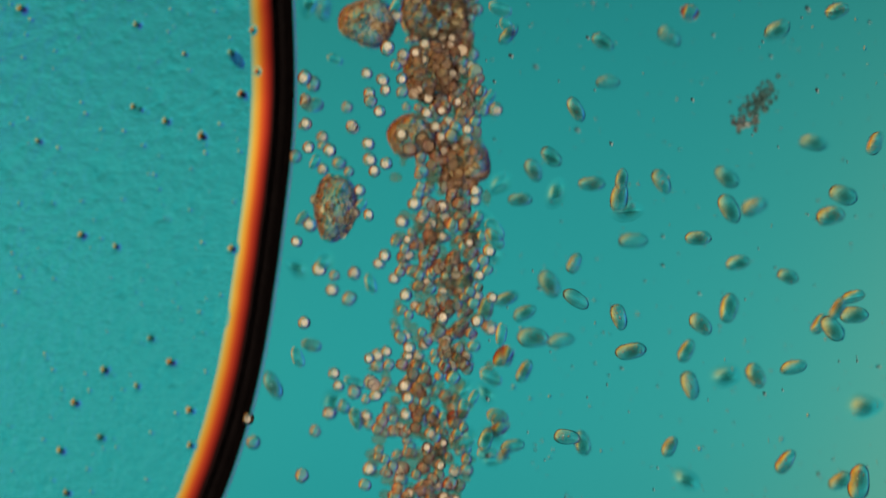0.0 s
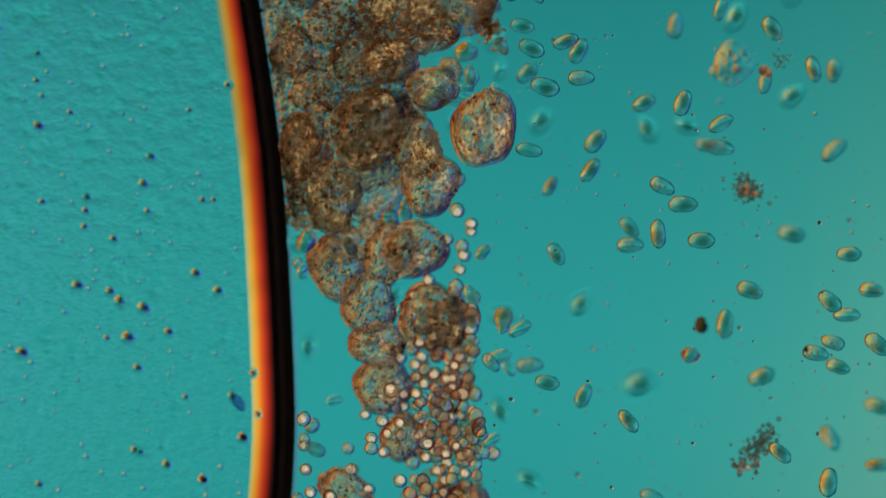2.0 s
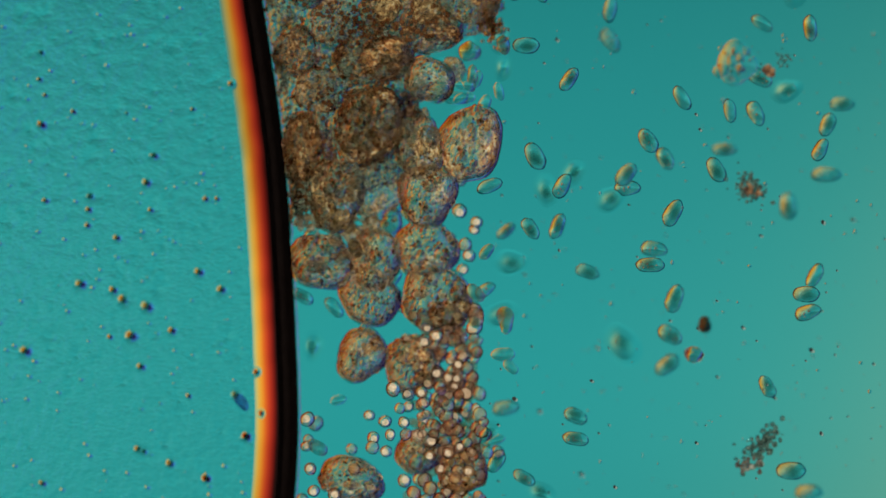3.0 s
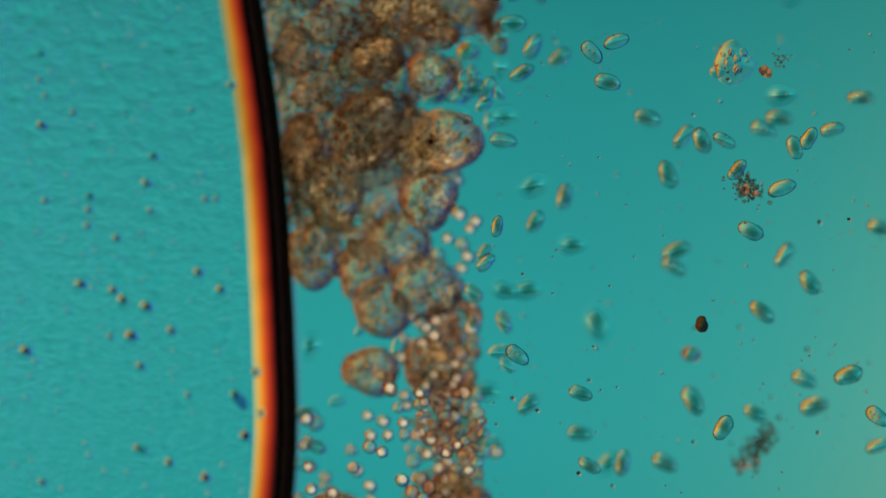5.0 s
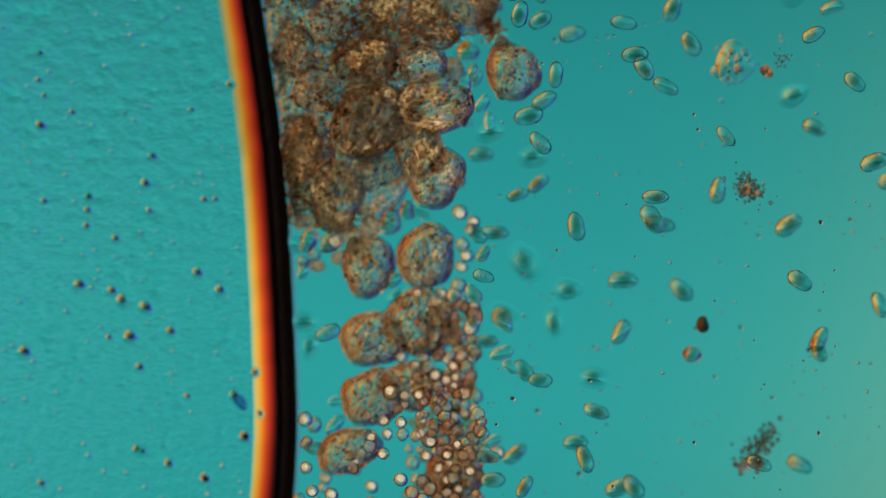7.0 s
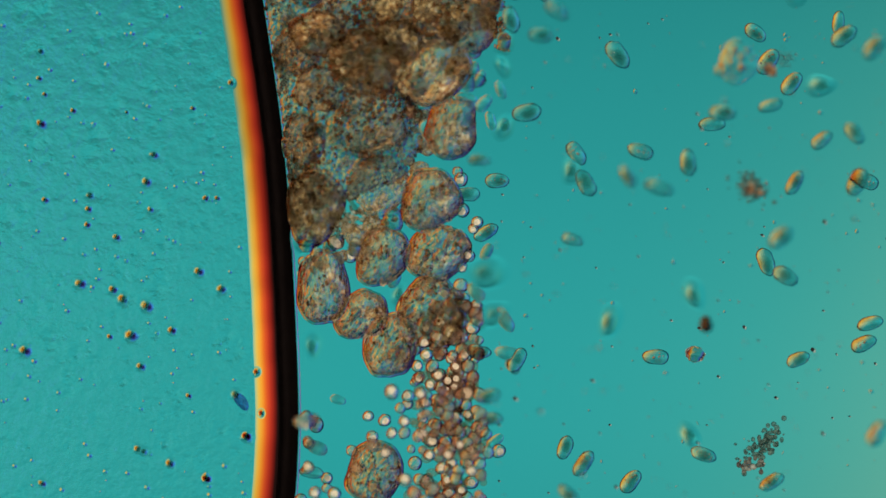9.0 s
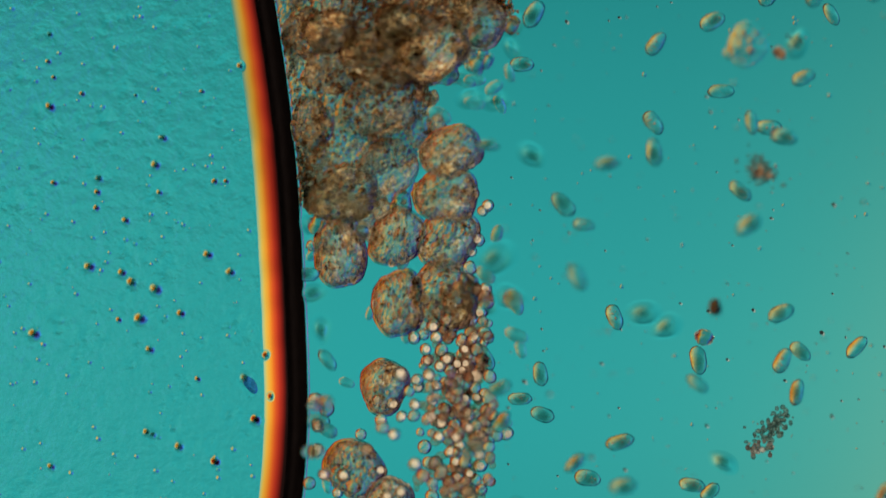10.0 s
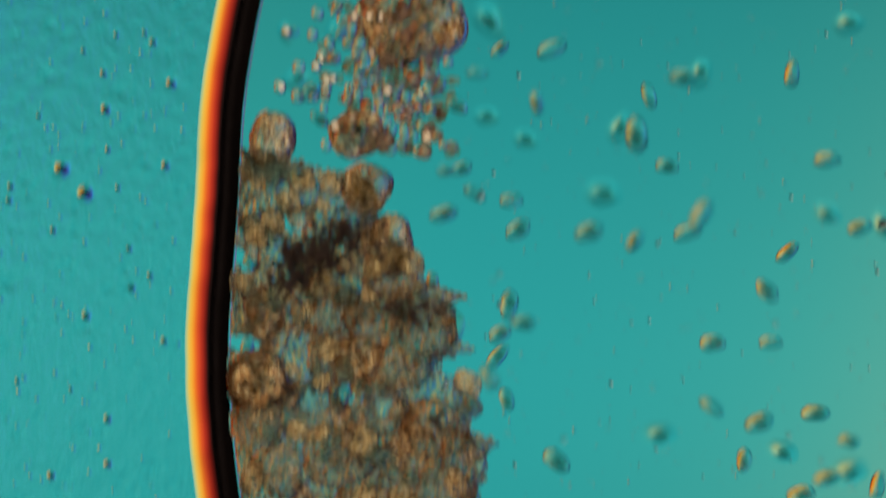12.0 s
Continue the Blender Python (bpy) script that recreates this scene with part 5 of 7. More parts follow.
    walk(swimmer(0.12, "clear"), [(0, at(0.48, -1.67, -60)), (0.5, at(0.45, -1.61, -85)), (1, at(0.51, -1.48, -60)), (1.5, at(0.51, -1.55, -60)), (10, at(0.39, -1.35, -10)), (10.5, at(0.39, -1.25, -10)), (11, at(0.39, -1.42, -10)), (12, at(0.39, -1.42, -10))])
    walk(swimmer(0.12, "clear"), [(0, at(0.6, -1.74, -35)), (0.5, at(0.63, -1.46, -10)), (1, at(0.66, -1.47, 20)), (1.5, at(0.66, -1.55, 20)), (10, at(0.52, -1.35, -45)), (10.5, at(0.52, -1.07, -45)), (11, at(0.52, -1.42, -45)), (12, at(0.52, -1.42, -45))])
    walk(swimmer(0.1, "clear"), [(0, at(0.29, -1.74, 20)), (0.5, at(0.18, -1.79, -10)), (1, at(0.21, -1.68, 30)), (1.5, at(0.21, -1.68, 30)), (2, at(-0.53, -1.28, 80)), (2.5, at(-0.53, -0.51, 80)), (3, at(-0.63, -0.21, 150)), (5, at(-0.61, -0.73, 180)), (5.5, at(-0.54, -0.27, 230)), (6, at(-0.64, 0, 310)), (6.5, at(0.14, -0.45, 360)), (7, at(0.19, -0.41, 360)), (9, at(0.15, -0.46, 360)), (9.5, at(0.3, -0.68, 370)), (10, at(0.29, -0.74, 360)), (10.5, at(0.26, -0.8, 280)), (11, at(0.43, -0.81, 200)), (11.5, at(0.43, -0.81, 200)), (12, at(0.43, -0.81, 200))])
    walk(swimmer(0.1, "clear"), [(0, at(0.37, -1.8, 25)), (0.5, at(0.38, -1.79, 30)), (1, at(0.28, -1.6, -58)), (1.5, at(0.28, -1.6, -60)), (9, at(-0.57, -1.28, 0)), (9.5, at(-0.57, -0.98, 0)), (10, at(-0.62, -0.97, 0)), (10.5, at(-0.36, -0.84, -20)), (11, at(-0.29, -0.97, 20)), (11.5, at(-0.29, -0.97, 20)), (12, at(-0.29, -0.97, 20))])
    walk(swimmer(0.11, "clear"), [(0, at(0.79, -1.82, -75)), (0.5, at(0.82, -1.69, -115)), (1, at(0.78, -1.68, -50)), (1.5, at(0.78, -1.68, -50)), (10, at(0.82, -1.35, 0)), (10.5, at(0.82, -1.3, 0)), (11, at(0.82, -1.42, 0)), (12, at(0.82, -1.42, 0))])
    walk(swimmer(0.12, "clear"), [(0, at(1.28, -1.78, 80)), (0.5, at(1.23, -1.67, 0)), (1, at(1.27, -1.56, -45)), (1.5, at(1.27, -1.56, -45)), (12, at(1.27, -1.56, -45))])
    walk(swimmer(0.11, "clear"), [(0, at(1.15, -1.85, -40)), (0.5, at(1.15, -1.84, -50)), (1, at(1.15, -1.91, -50)), (12, at(1.15, -1.91, -50))])
    walk(swimmer(0.1, "clear"), [(0, at(1.83, -1.73, 15)), (0.5, at(1.77, -1.53, 10)), (1, at(1.84, -1.57, 0)), (1.5, at(1.84, -1.57, 0)), (11, at(2.16, 0.69, 60)), (11.5, at(2.02, 0.69, 60)), (12, at(2.02, 0.69, 60))])
    walk(swimmer(0.1, "clear"), [(0, at(1.75, -1.78, 60)), (0.5, at(1.46, -1.66, 30)), (1, at(1.69, -1.45, 60)), (1.5, at(1.97, -1.24, 120)), (2, at(1.92, -0.95, 180)), (2.5, at(2.13, -0.95, 180)), (9, at(2.12, -0.99, 200)), (9.5, at(1.91, -0.99, 200)), (10, at(1.89, -1.15, 240)), (10.5, at(1.52, -1.12, 170)), (11, at(1.6, -1.05, 245)), (11.5, at(1.6, -1.05, 245)), (12, at(1.6, -1.05, 245))])
    walk(swimmer(0.12, "clear"), [(0, at(1.83, -1.81, 0)), (0.5, at(1.9, -1.7, 30)), (1, at(1.93, -1.67, -20)), (1.5, at(1.93, -1.67, -20)), (2, at(1.93, -0.42, -40)), (2.5, at(1.91, -0.42, 0)), (3, at(2.13, -0.42, 0)), (11, at(1.69, 1.19, 40)), (11.5, at(1.69, 1.19, 40)), (12, at(1.74, 1.45, 0))])
    walk(swimmer(0.09, "clear"), [(0, at(1.68, -1.85, 60)), (0.5, at(1.41, -1.78, 30)), (1, at(1.41, -1.91, 30)), (12, at(1.41, -1.91, 30))])
    walk(swimmer(0.12, "clear"), [(0, at(1.73, -1.87, -50)), (0.5, at(1.59, -1.58, -15)), (1, at(1.68, -1.66, -15)), (1.5, at(1.68, -1.66, -15)), (12, at(1.68, -1.66, -15))])
    walk(swimmer(0.13, "clear"), [(0, at(0.41, -1.91, 0)), (0.5, at(0.67, -1.94, -5)), (1, at(0.67, -1.94, -5)), (12, at(0.67, -1.94, -5))])
    walk(swimmer(0.11, "clear"), [(0, at(0.53, -1.92, 10)), (0.5, at(0.7, -1.84, 5)), (1, at(0.7, -1.91, 5)), (12, at(0.7, -1.91, 5))])
    walk(swimmer(0.13, "clear"), [(0, at(0.84, -1.97, 10)), (0.5, at(0.88, -1.85, -20)), (1, at(0.88, -1.91, -20)), (12, at(0.88, -1.91, -20))])
    walk(swimmer(0.1, "clear"), [(0, at(1.09, -1.97, 60)), (0.5, at(1.11, -1.96, 10)), (1, at(1.11, -1.96, 10)), (12, at(1.11, -1.96, 10))])
    walk(swimmer(0.12, "clear"), [(0, at(1.1, -2.12, -75)), (0.5, at(1.14, -2.12, -85)), (1, at(1.14, -2.12, -85)), (12, at(1.14, -2.12, -85))])
    walk(swimmer(0.1, "pale"), [(0, at(1.26, -2.08, 0)), (0.5, at(1.02, -2, 0)), (1, at(1.02, -2, 0)), (12, at(1.02, -1.99, 0))])
    walk(swimmer(0.11, "clear"), [(0, at(1.4, -2.08, -60)), (0.5, at(1.25, -1.98, 20)), (1, at(1.25, -1.98, 20)), (12, at(1.25, -1.98, 20))])
    walk(swimmer(0.11, "clear"), [(0, at(1.56, -2.04, 10)), (0.5, at(1.35, -2, 0)), (1, at(1.35, -2, 0)), (12, at(1.35, -2, 0))])
    walk(swimmer(0.1, "clear"), [(0, at(0.37, -2.06, 60)), (0.5, at(0.48, -2.09, 100)), (1, at(0.48, -2.09, 100)), (10, at(0.21, -1.35, 170)), (10.5, at(0.21, -1.15, 170)), (11, at(0.21, -1.16, 180)), (11.5, at(0.21, -1.16, 180)), (12, at(0.21, -1.16, 180))])
    walk(swimmer(0.11, "pale"), [(0, at(1.86, -2.21, 0)), (0.5, at(1.86, -2.35, 0)), (12, at(1.86, -2.35, 0))])
    walk(swimmer(0.11, "clear"), [(0, at(0.56, -2.35, -10)), (0.5, at(0.69, -2.1, 0)), (1, at(0.69, -2.1, 0)), (12, at(0.69, -2.1, 0))])
    walk(swimmer(0.1, "clear"), [(0, at(0.63, -2.38, -75)), (0.5, at(0.63, -2.38, -75)), (12, at(0.63, -2.38, -75))])
    walk(swimmer(0.09, "clear"), [(0, at(1.01, -2.39, 60)), (0.5, at(1.01, -2.39, 60)), (12, at(1.01, -2.39, 60))])
    walk(swimmer(0.1, "clear"), [(0, at(0.32, -2.39, 10)), (0.5, at(0.32, -2.39, 10)), (12, at(0.32, -2.39, 10))])
    walk(swimmer(0.08, "clear"), [(0, at(0.28, -2.42, 60)), (0.5, at(0.28, -2.42, 60)), (10, at(0.18, -1.35, 0)), (10.5, at(0.18, -1.34, 0)), (11, at(0.18, -1.42, 0)), (12, at(0.18, -1.42, 0))])
    walk(swimmer(0.1, "clear"), [(0, at(0.2, -2.36, 70)), (0.5, at(0.2, -2.36, 70)), (12, at(0.2, -2.36, 70))])
    walk(swimmer(0.11, "clear"), [(0, at(1.53, -2.46, 50)), (0.5, at(1.53, -2.46, 50)), (12, at(1.53, -2.46, 50))])
    walk(swimmer(0.1, "clear"), [(0, at(1.76, -2.54, 30)), (0.5, at(1.76, -2.54, 30)), (12, at(1.76, -2.54, 30))])
    walk(swimmer(0.15, "clear"), [(0, at(1.85, -2.55, 85)), (0.5, at(1.85, -2.55, 85)), (12, at(1.85, -2.55, 85))])
    walk(swimmer(0.1, "pale"), [(0, at(1.09, -2.54, -30)), (0.5, at(1.09, -2.54, -30)), (12, at(1.09, -2.55, -30))])
    walk(swimmer(0.12, "clear"), [(0, at(-0.74, -2.12, -60)), (0.5, at(-0.74, -2.35, -60)), (12, at(-0.74, -2.35, -60))])
    walk(swimmer(0.1, "clear"), [(0, at(0.48, -0.04, 0)), (0.5, at(0.48, -0.04, 0)), (1, at(0.48, 0.06, -85)), (1.5, at(0.54, -0.06, -20)), (2, at(0.51, -0.02, -60)), (2.5, at(0.41, 0.03, -20)), (3, at(0.38, 0.09, -55)), (5, at(0.41, 0.12, -120)), (5.5, at(0.13, 0.29, -180)), (6, at(0.09, 0.43, -210)), (6.5, at(0.18, 0.29, -230)), (7, at(0.15, 0.07, -230)), (9, at(0.1, 0.24, -180)), (9.5, at(0.23, 0.21, -105)), (10, at(-0.65, -0.19, -180)), (10.5, at(-0.65, -0.2, -180)), (11, at(-0.64, -0.18, -180)), (11.5, at(-0.64, -0.18, -180)), (12, at(-0.64, -0.18, -180))])
    walk(swimmer(0.1, "pale"), [(0, at(0.71, -0.01, -80)), (0.5, at(0.71, -0.01, -80)), (1, at(0.83, -0.17, -10)), (1.5, at(0.82, -0.26, 5)), (2, at(0.61, -0.24, 50)), (2.5, at(0.67, 0.01, 30)), (3, at(0.29, -0.06, 0)), (5, at(0.27, -0.18, -20)), (5.5, at(0.25, -0.27, -20)), (6, at(0.24, -0.29, 0)), (6.5, at(0.27, -0.27, 60)), (7, at(0.26, -0.29, -10)), (9, at(0.21, -0.29, 20)), (9.5, at(0.24, -0.29, -20)), (10, at(0.24, -0.29, -15)), (10.5, at(0.24, -0.29, 0)), (11, at(0.25, -0.29, 0)), (11.5, at(0.25, -0.29, 0)), (12, at(0.25, -0.29, 0))])
    walk(swimmer(0.11, "clear"), [(0, at(0.9, -0.02, 0)), (0.5, at(0.9, -0.02, 0)), (1, at(0.86, -0.05, -45)), (1.5, at(1.24, -0.03, -10)), (2, at(1.15, 0.04, 0)), (2.5, at(1.17, 0.14, -15)), (3, at(1.2, 0.35, -60)), (5, at(1.15, 0.48, -70)), (5.5, at(1.11, 0.71, 0)), (6, at(0.86, 0.79, -15)), (6.5, at(1.09, 0.78, 35)), (7, at(0.85, 0.86, 5)), (9, at(1.07, 0.38, -83)), (9.5, at(0.95, 0.01, -10)), (10, at(0.88, 0.35, -85)), (10.5, at(0.34, 0.73, -140)), (11, at(0.38, 0.67, -140)), (11.5, at(0.44, 0.79, -180)), (12, at(0.44, 0.79, -180))])
    walk(swimmer(0.11, "clear"), [(0, at(1.11, -0.02, 0)), (0.5, at(1.11, -0.02, 0)), (1, at(1.18, -0.09, -20)), (1.5, at(1.33, -0.06, -45)), (2, at(1.37, -0.18, -20)), (2.5, at(1.33, -0.1, -105)), (3, at(1, -0.38, -30)), (5, at(0.99, -0.95, -30)), (5.5, at(1.02, -0.98, 0)), (6, at(0.88, -1.08, 20)), (6.5, at(0.93, -0.92, 0)), (7, at(0.78, -1.06, 20)), (9, at(0.82, -1.03, 50)), (9.5, at(0.77, -0.97, 75)), (10, at(0.59, -1.09, -10)), (10.5, at(0.57, -0.91, 20)), (11, at(0.56, -1.03, 60)), (11.5, at(0.56, -1.03, 60)), (12, at(0.56, -1.03, 60))])
    walk(swimmer(0.11, "pale"), [(0, at(0.74, -0.15, 0)), (0.5, at(0.74, -0.15, 0)), (1, at(0.63, -0.11, 20)), (1.5, at(0.61, -0.13, 60)), (2, at(0.27, -0.29, 0)), (2.5, at(0.24, -0.29, -10)), (3, at(0.25, -0.29, 20)), (5, at(0.37, -0.18, 10)), (5.5, at(0.32, -0.36, 0)), (6, at(0.43, -0.12, -60)), (6.5, at(0.32, -0.14, -100)), (7, at(0.49, -0.32, -85)), (9, at(0.72, -0.32, -110)), (9.5, at(0.76, -0.33, -100)), (10, at(0.83, -0.36, -180)), (10.5, at(0.98, -0.18, -250)), (11, at(0.73, 0.06, -190)), (11.5, at(0.79, 0.28, -170)), (12, at(0.79, 0.28, -170))])
    walk(swimmer(0.12, "clear"), [(0, at(0.96, -0.21, -5)), (0.5, at(0.96, -0.21, -5)), (1, at(0.98, -0.2, -20)), (1.5, at(1.14, -0.24, 0)), (2, at(0.96, 0.07, -85)), (2.5, at(0.93, -0.04, -105)), (3, at(0.91, -0.07, -180)), (5, at(1.42, -0.28, -220)), (5.5, at(1.33, -0.38, -260)), (6, at(1.25, -0.61, -230)), (6.5, at(0.99, -0.62, -180)), (7, at(0.63, -0.93, -250)), (9, at(0.61, -0.95, -305)), (9.5, at(0.74, -0.81, -315)), (10, at(0.73, -0.93, -345)), (10.5, at(0.55, -0.76, -365)), (11, at(0.74, -0.71, -300)), (11.5, at(0.74, -0.71, -300)), (12, at(0.74, -0.71, -300))])
    walk(swimmer(0.12, "clear"), [(0, at(0.65, -0.24, 45)), (0.5, at(0.65, -0.24, 45)), (1, at(0.7, -0.13, 0)), (1.5, at(1.28, -0.38, 0)), (2, at(1.26, -0.33, 85)), (2.5, at(1.1, -0.01, 130)), (3, at(1.02, -0.22, 70)), (5, at(1.04, -0.01, 25)), (5.5, at(1.06, 0.05, 10)), (6, at(1.15, 0.14, 55)), (6.5, at(0.96, 0.27, 85)), (7, at(0.8, -0.14, 0)), (9, at(1.42, -0.06, -70)), (9.5, at(1.04, -0.53, -100)), (10, at(1.08, -0.57, -80)), (10.5, at(1.1, -0.6, -95)), (11, at(1.09, -0.47, -160)), (11.5, at(1.09, -0.47, -160)), (12, at(1.09, -0.47, -160))])
    walk(swimmer(0.09, "clear"), [(0, at(0.17, -0.24, -35)), (0.5, at(0.17, -0.37, -35)), (1, at(0.14, -0.17, -30)), (1.5, at(0.22, -0.37, -80)), (2, at(0.22, -0.5, -50)), (2.5, at(0.12, -0.02, -20)), (3, at(0.18, -0.18, 30)), (5, at(0.19, -0.06, 40)), (5.5, at(0.17, -0.09, 5)), (6, at(0.18, -0.1, 0)), (6.5, at(0.18, -0.12, -30)), (7, at(0.18, -0.12, -20)), (9, at(0.56, 0.04, -20)), (9.5, at(0.56, 0.03, -20)), (10, at(0.57, 0.03, -10)), (10.5, at(0.56, 0.03, -10)), (11, at(0.56, 0.03, 0)), (11.5, at(0.56, -0.12, 0)), (12, at(0.56, -0.12, 0))])
    walk(swimmer(0.1, "clear"), [(0, at(0.27, -0.24, 60)), (0.5, at(0.27, -0.54, 60)), (1, at(0.37, -0.4, 10)), (1.5, at(0.45, -0.48, 0)), (2, at(0.47, -0.59, -10)), (2.5, at(0.45, -0.68, -5)), (3, at(0.23, -0.94, 60)), (5, at(0.38, -0.69, 50)), (5.5, at(0.37, -0.76, -25)), (6, at(0.38, -0.8, -20)), (6.5, at(0.34, -0.69, -60)), (7, at(0.36, -0.54, -50)), (9, at(0.32, -0.49, -120)), (9.5, at(0.41, -0.56, -40)), (10, at(0.38, -0.63, -80)), (10.5, at(0.36, -0.7, -110)), (11, at(0.29, -0.66, -115)), (11.5, at(0.29, -0.66, -115)), (12, at(0.29, -0.66, -115))])
    walk(swimmer(0.13, "pale"), [(0, at(1.1, -0.24, 0)), (0.5, at(1.1, -0.47, 0)), (1, at(1.06, -0.45, -50)), (1.5, at(1.07, -0.45, -10)), (2, at(0.87, -0.59, 10)), (2.5, at(0.79, -0.45, 60)), (3, at(0.78, -0.42, 120)), (5, at(0.68, -0.33, 105)), (5.5, at(0.54, -0.4, 110)), (6, at(0.75, -0.19, 190)), (6.5, at(0.28, -0.05, 175)), (7, at(0.36, -0.06, 120)), (9, at(0.18, -0.11, 180)), (9.5, at(0.19, -0.1, 220)), (10, at(0.18, -0.12, 200)), (10.5, at(0.18, -0.11, 190)), (11, at(0.23, -0.09, 205)), (11.5, at(0.23, -0.11, 205)), (12, at(0.23, -0.12, 205))])
    walk(swimmer(0.11, "clear"), [(0, at(0.24, 0.34, -80)), (0.5, at(0.24, 0.34, -80)), (1, at(0.24, 0.34, -80)), (1.5, at(0.27, 0.34, -40)), (2, at(0.39, 0.44, -10)), (2.5, at(0.36, 0.39, 50)), (3, at(0.2, 0.28, 20)), (5, at(0.2, 0.71, 70)), (5.5, at(0.27, 0.68, -18)), (6, at(0.47, 0.75, -60)), (6.5, at(0.49, 0.75, -75)), (7, at(0.5, 0.77, -95)), (9, at(0.12, 0.74, -180)), (9.5, at(0.11, 0.74, -180)), (10, at(0.11, 0.74, -160)), (10.5, at(0.12, 0.74, -190)), (11, at(0.17, 0.41, -160)), (11.5, at(0.15, 0.41, -180)), (12, at(0.15, 0.41, -180))])
    walk(swimmer(0.11, "clear"), [(0, at(0.73, 0.36, 80)), (0.5, at(0.73, 0.36, 80)), (1, at(0.73, 0.36, 80)), (1.5, at(0.68, 0.36, 140)), (2, at(0.66, 0.35, 55)), (2.5, at(0.58, 0.22, -10)), (3, at(0.5, 0.1, 70)), (5, at(0.54, 0.23, 80)), (5.5, at(0.64, 0.22, 85)), (6, at(0.7, -0.08, 0)), (6.5, at(0.36, 0.05, 0)), (7, at(0.23, 0.07, 0)), (9, at(0.18, 0.07, 30)), (9.5, at(0.36, -0.36, 0)), (10, at(0.14, -0.56, -60)), (10.5, at(0.18, -0.44, -30)), (11, at(0.22, -0.4, -15)), (11.5, at(0.22, -0.4, -15)), (12, at(0.22, -0.4, -15))])
    walk(swimmer(0.1, "clear"), [(0, at(0.65, 0.24, 0)), (0.5, at(0.65, 0.24, 0)), (1, at(0.65, 0.24, 0)), (1.5, at(0.77, 0.11, -70)), (2, at(0.83, 0.1, -50)), (2.5, at(0.88, -0.04, 0)), (3, at(0.63, -0.1, -20)), (5, at(0.61, -0.64, -20)), (5.5, at(0.58, -0.65, -45)), (6, at(0.45, -0.69, -120)), (6.5, at(0.41, -0.65, -110)), (7, at(0.43, -0.58, -185)), (9, at(0.19, -0.65, -165)), (9.5, at(0.27, -0.59, -165)), (10, at(0.2, -0.69, -160)), (10.5, at(0.15, -0.66, -120)), (11, at(0.37, -0.31, -85)), (11.5, at(0.37, -0.31, -85)), (12, at(0.37, -0.31, -85))])
    walk(swimmer(0.11, "clear"), [(0, at(1.03, 0.35, -20)), (0.5, at(1.03, 0.35, -20)), (1, at(1.03, 0.35, -20)), (1.5, at(1.09, 0.23, 0)), (2, at(0.98, 0.28, -30)), (2.5, at(0.92, 0.33, -70)), (3, at(0.81, 0.27, 0)), (5, at(0.4, 0.9, 60)), (5.5, at(0.33, 0.84, -20)), (6, at(0.33, 0.92, 0)), (6.5, at(0.35, 0.82, 0)), (7, at(0.45, 0.66, 30)), (9, at(0.58, 0.42, -55)), (9.5, at(0.69, 0.47, -55)), (10, at(0.88, 0.48, -55)), (10.5, at(1.04, 0.56, -15)), (11, at(1.04, 0.6, -45)), (11.5, at(1.16, 0.73, -15)), (12, at(1.16, 0.73, -15))])
    walk(swimmer(0.11, "clear"), [(0, at(1.53, 0.25, -80)), (0.5, at(1.53, 0.25, -80)), (1, at(1.53, 0.25, -80)), (1.5, at(1.54, 0.12, 0)), (2, at(1.54, 0.07, -10)), (2.5, at(1.21, 0.08, -40)), (3, at(1.51, 0.19, -85)), (5, at(1.36, 0.08, -25)), (5.5, at(1.08, -0.16, -70)), (6, at(1.08, -0.22, -40)), (6.5, at(1.42, -0.12, 0)), (7, at(1.05, -0.18, -45)), (9, at(1.47, 0.05, 43)), (9.5, at(1.49, 0.01, 85)), (10, at(1.29, 0.03, 40)), (10.5, at(1.56, 0.05, 0)), (11, at(1.57, -0.23, -60)), (11.5, at(1.57, -0.23, -60)), (12, at(1.57, -0.23, -60))])
    walk(swimmer(0.12, "clear"), [(0, at(1.88, 0.32, -50)), (0.5, at(1.88, 0.32, -50)), (1, at(1.88, 0.32, -50)), (1.5, at(1.96, 0.38, -60)), (2, at(2.14, 0.38, -60)), (10, at(2.08, 0.1, 15)), (10.5, at(1.82, 0.1, 15)), (11, at(1.92, 0.2, 60)), (11.5, at(1.79, 0.26, 60)), (12, at(1.79, 0.26, 60))])
    walk(swimmer(0.11, "clear"), [(0, at(1.82, 0.2, 0)), (0.5, at(1.82, 0.2, 0)), (1, at(1.82, 0.16, 0)), (1.5, at(1.68, 0.3, -60)), (2, at(1.8, -0.29, 0)), (2.5, at(1.63, 0.02, -60)), (3, at(1.64, -0.12, -120)), (5, at(1.52, -0.03, -120)), (5.5, at(1.43, -0.01, -170)), (6, at(1.92, -0.04, -180)), (6.5, at(1.8, -0.34, -140)), (7, at(1.94, -0.25, -70)), (9, at(1.88, -0.33, 15)), (9.5, at(1.88, -0.43, 75)), (10, at(1.78, -0.51, 45)), (10.5, at(1.88, -0.1, 50)), (11, at(1.87, -0.42, -35)), (11.5, at(1.87, -0.42, -35)), (12, at(1.87, -0.42, -35))])
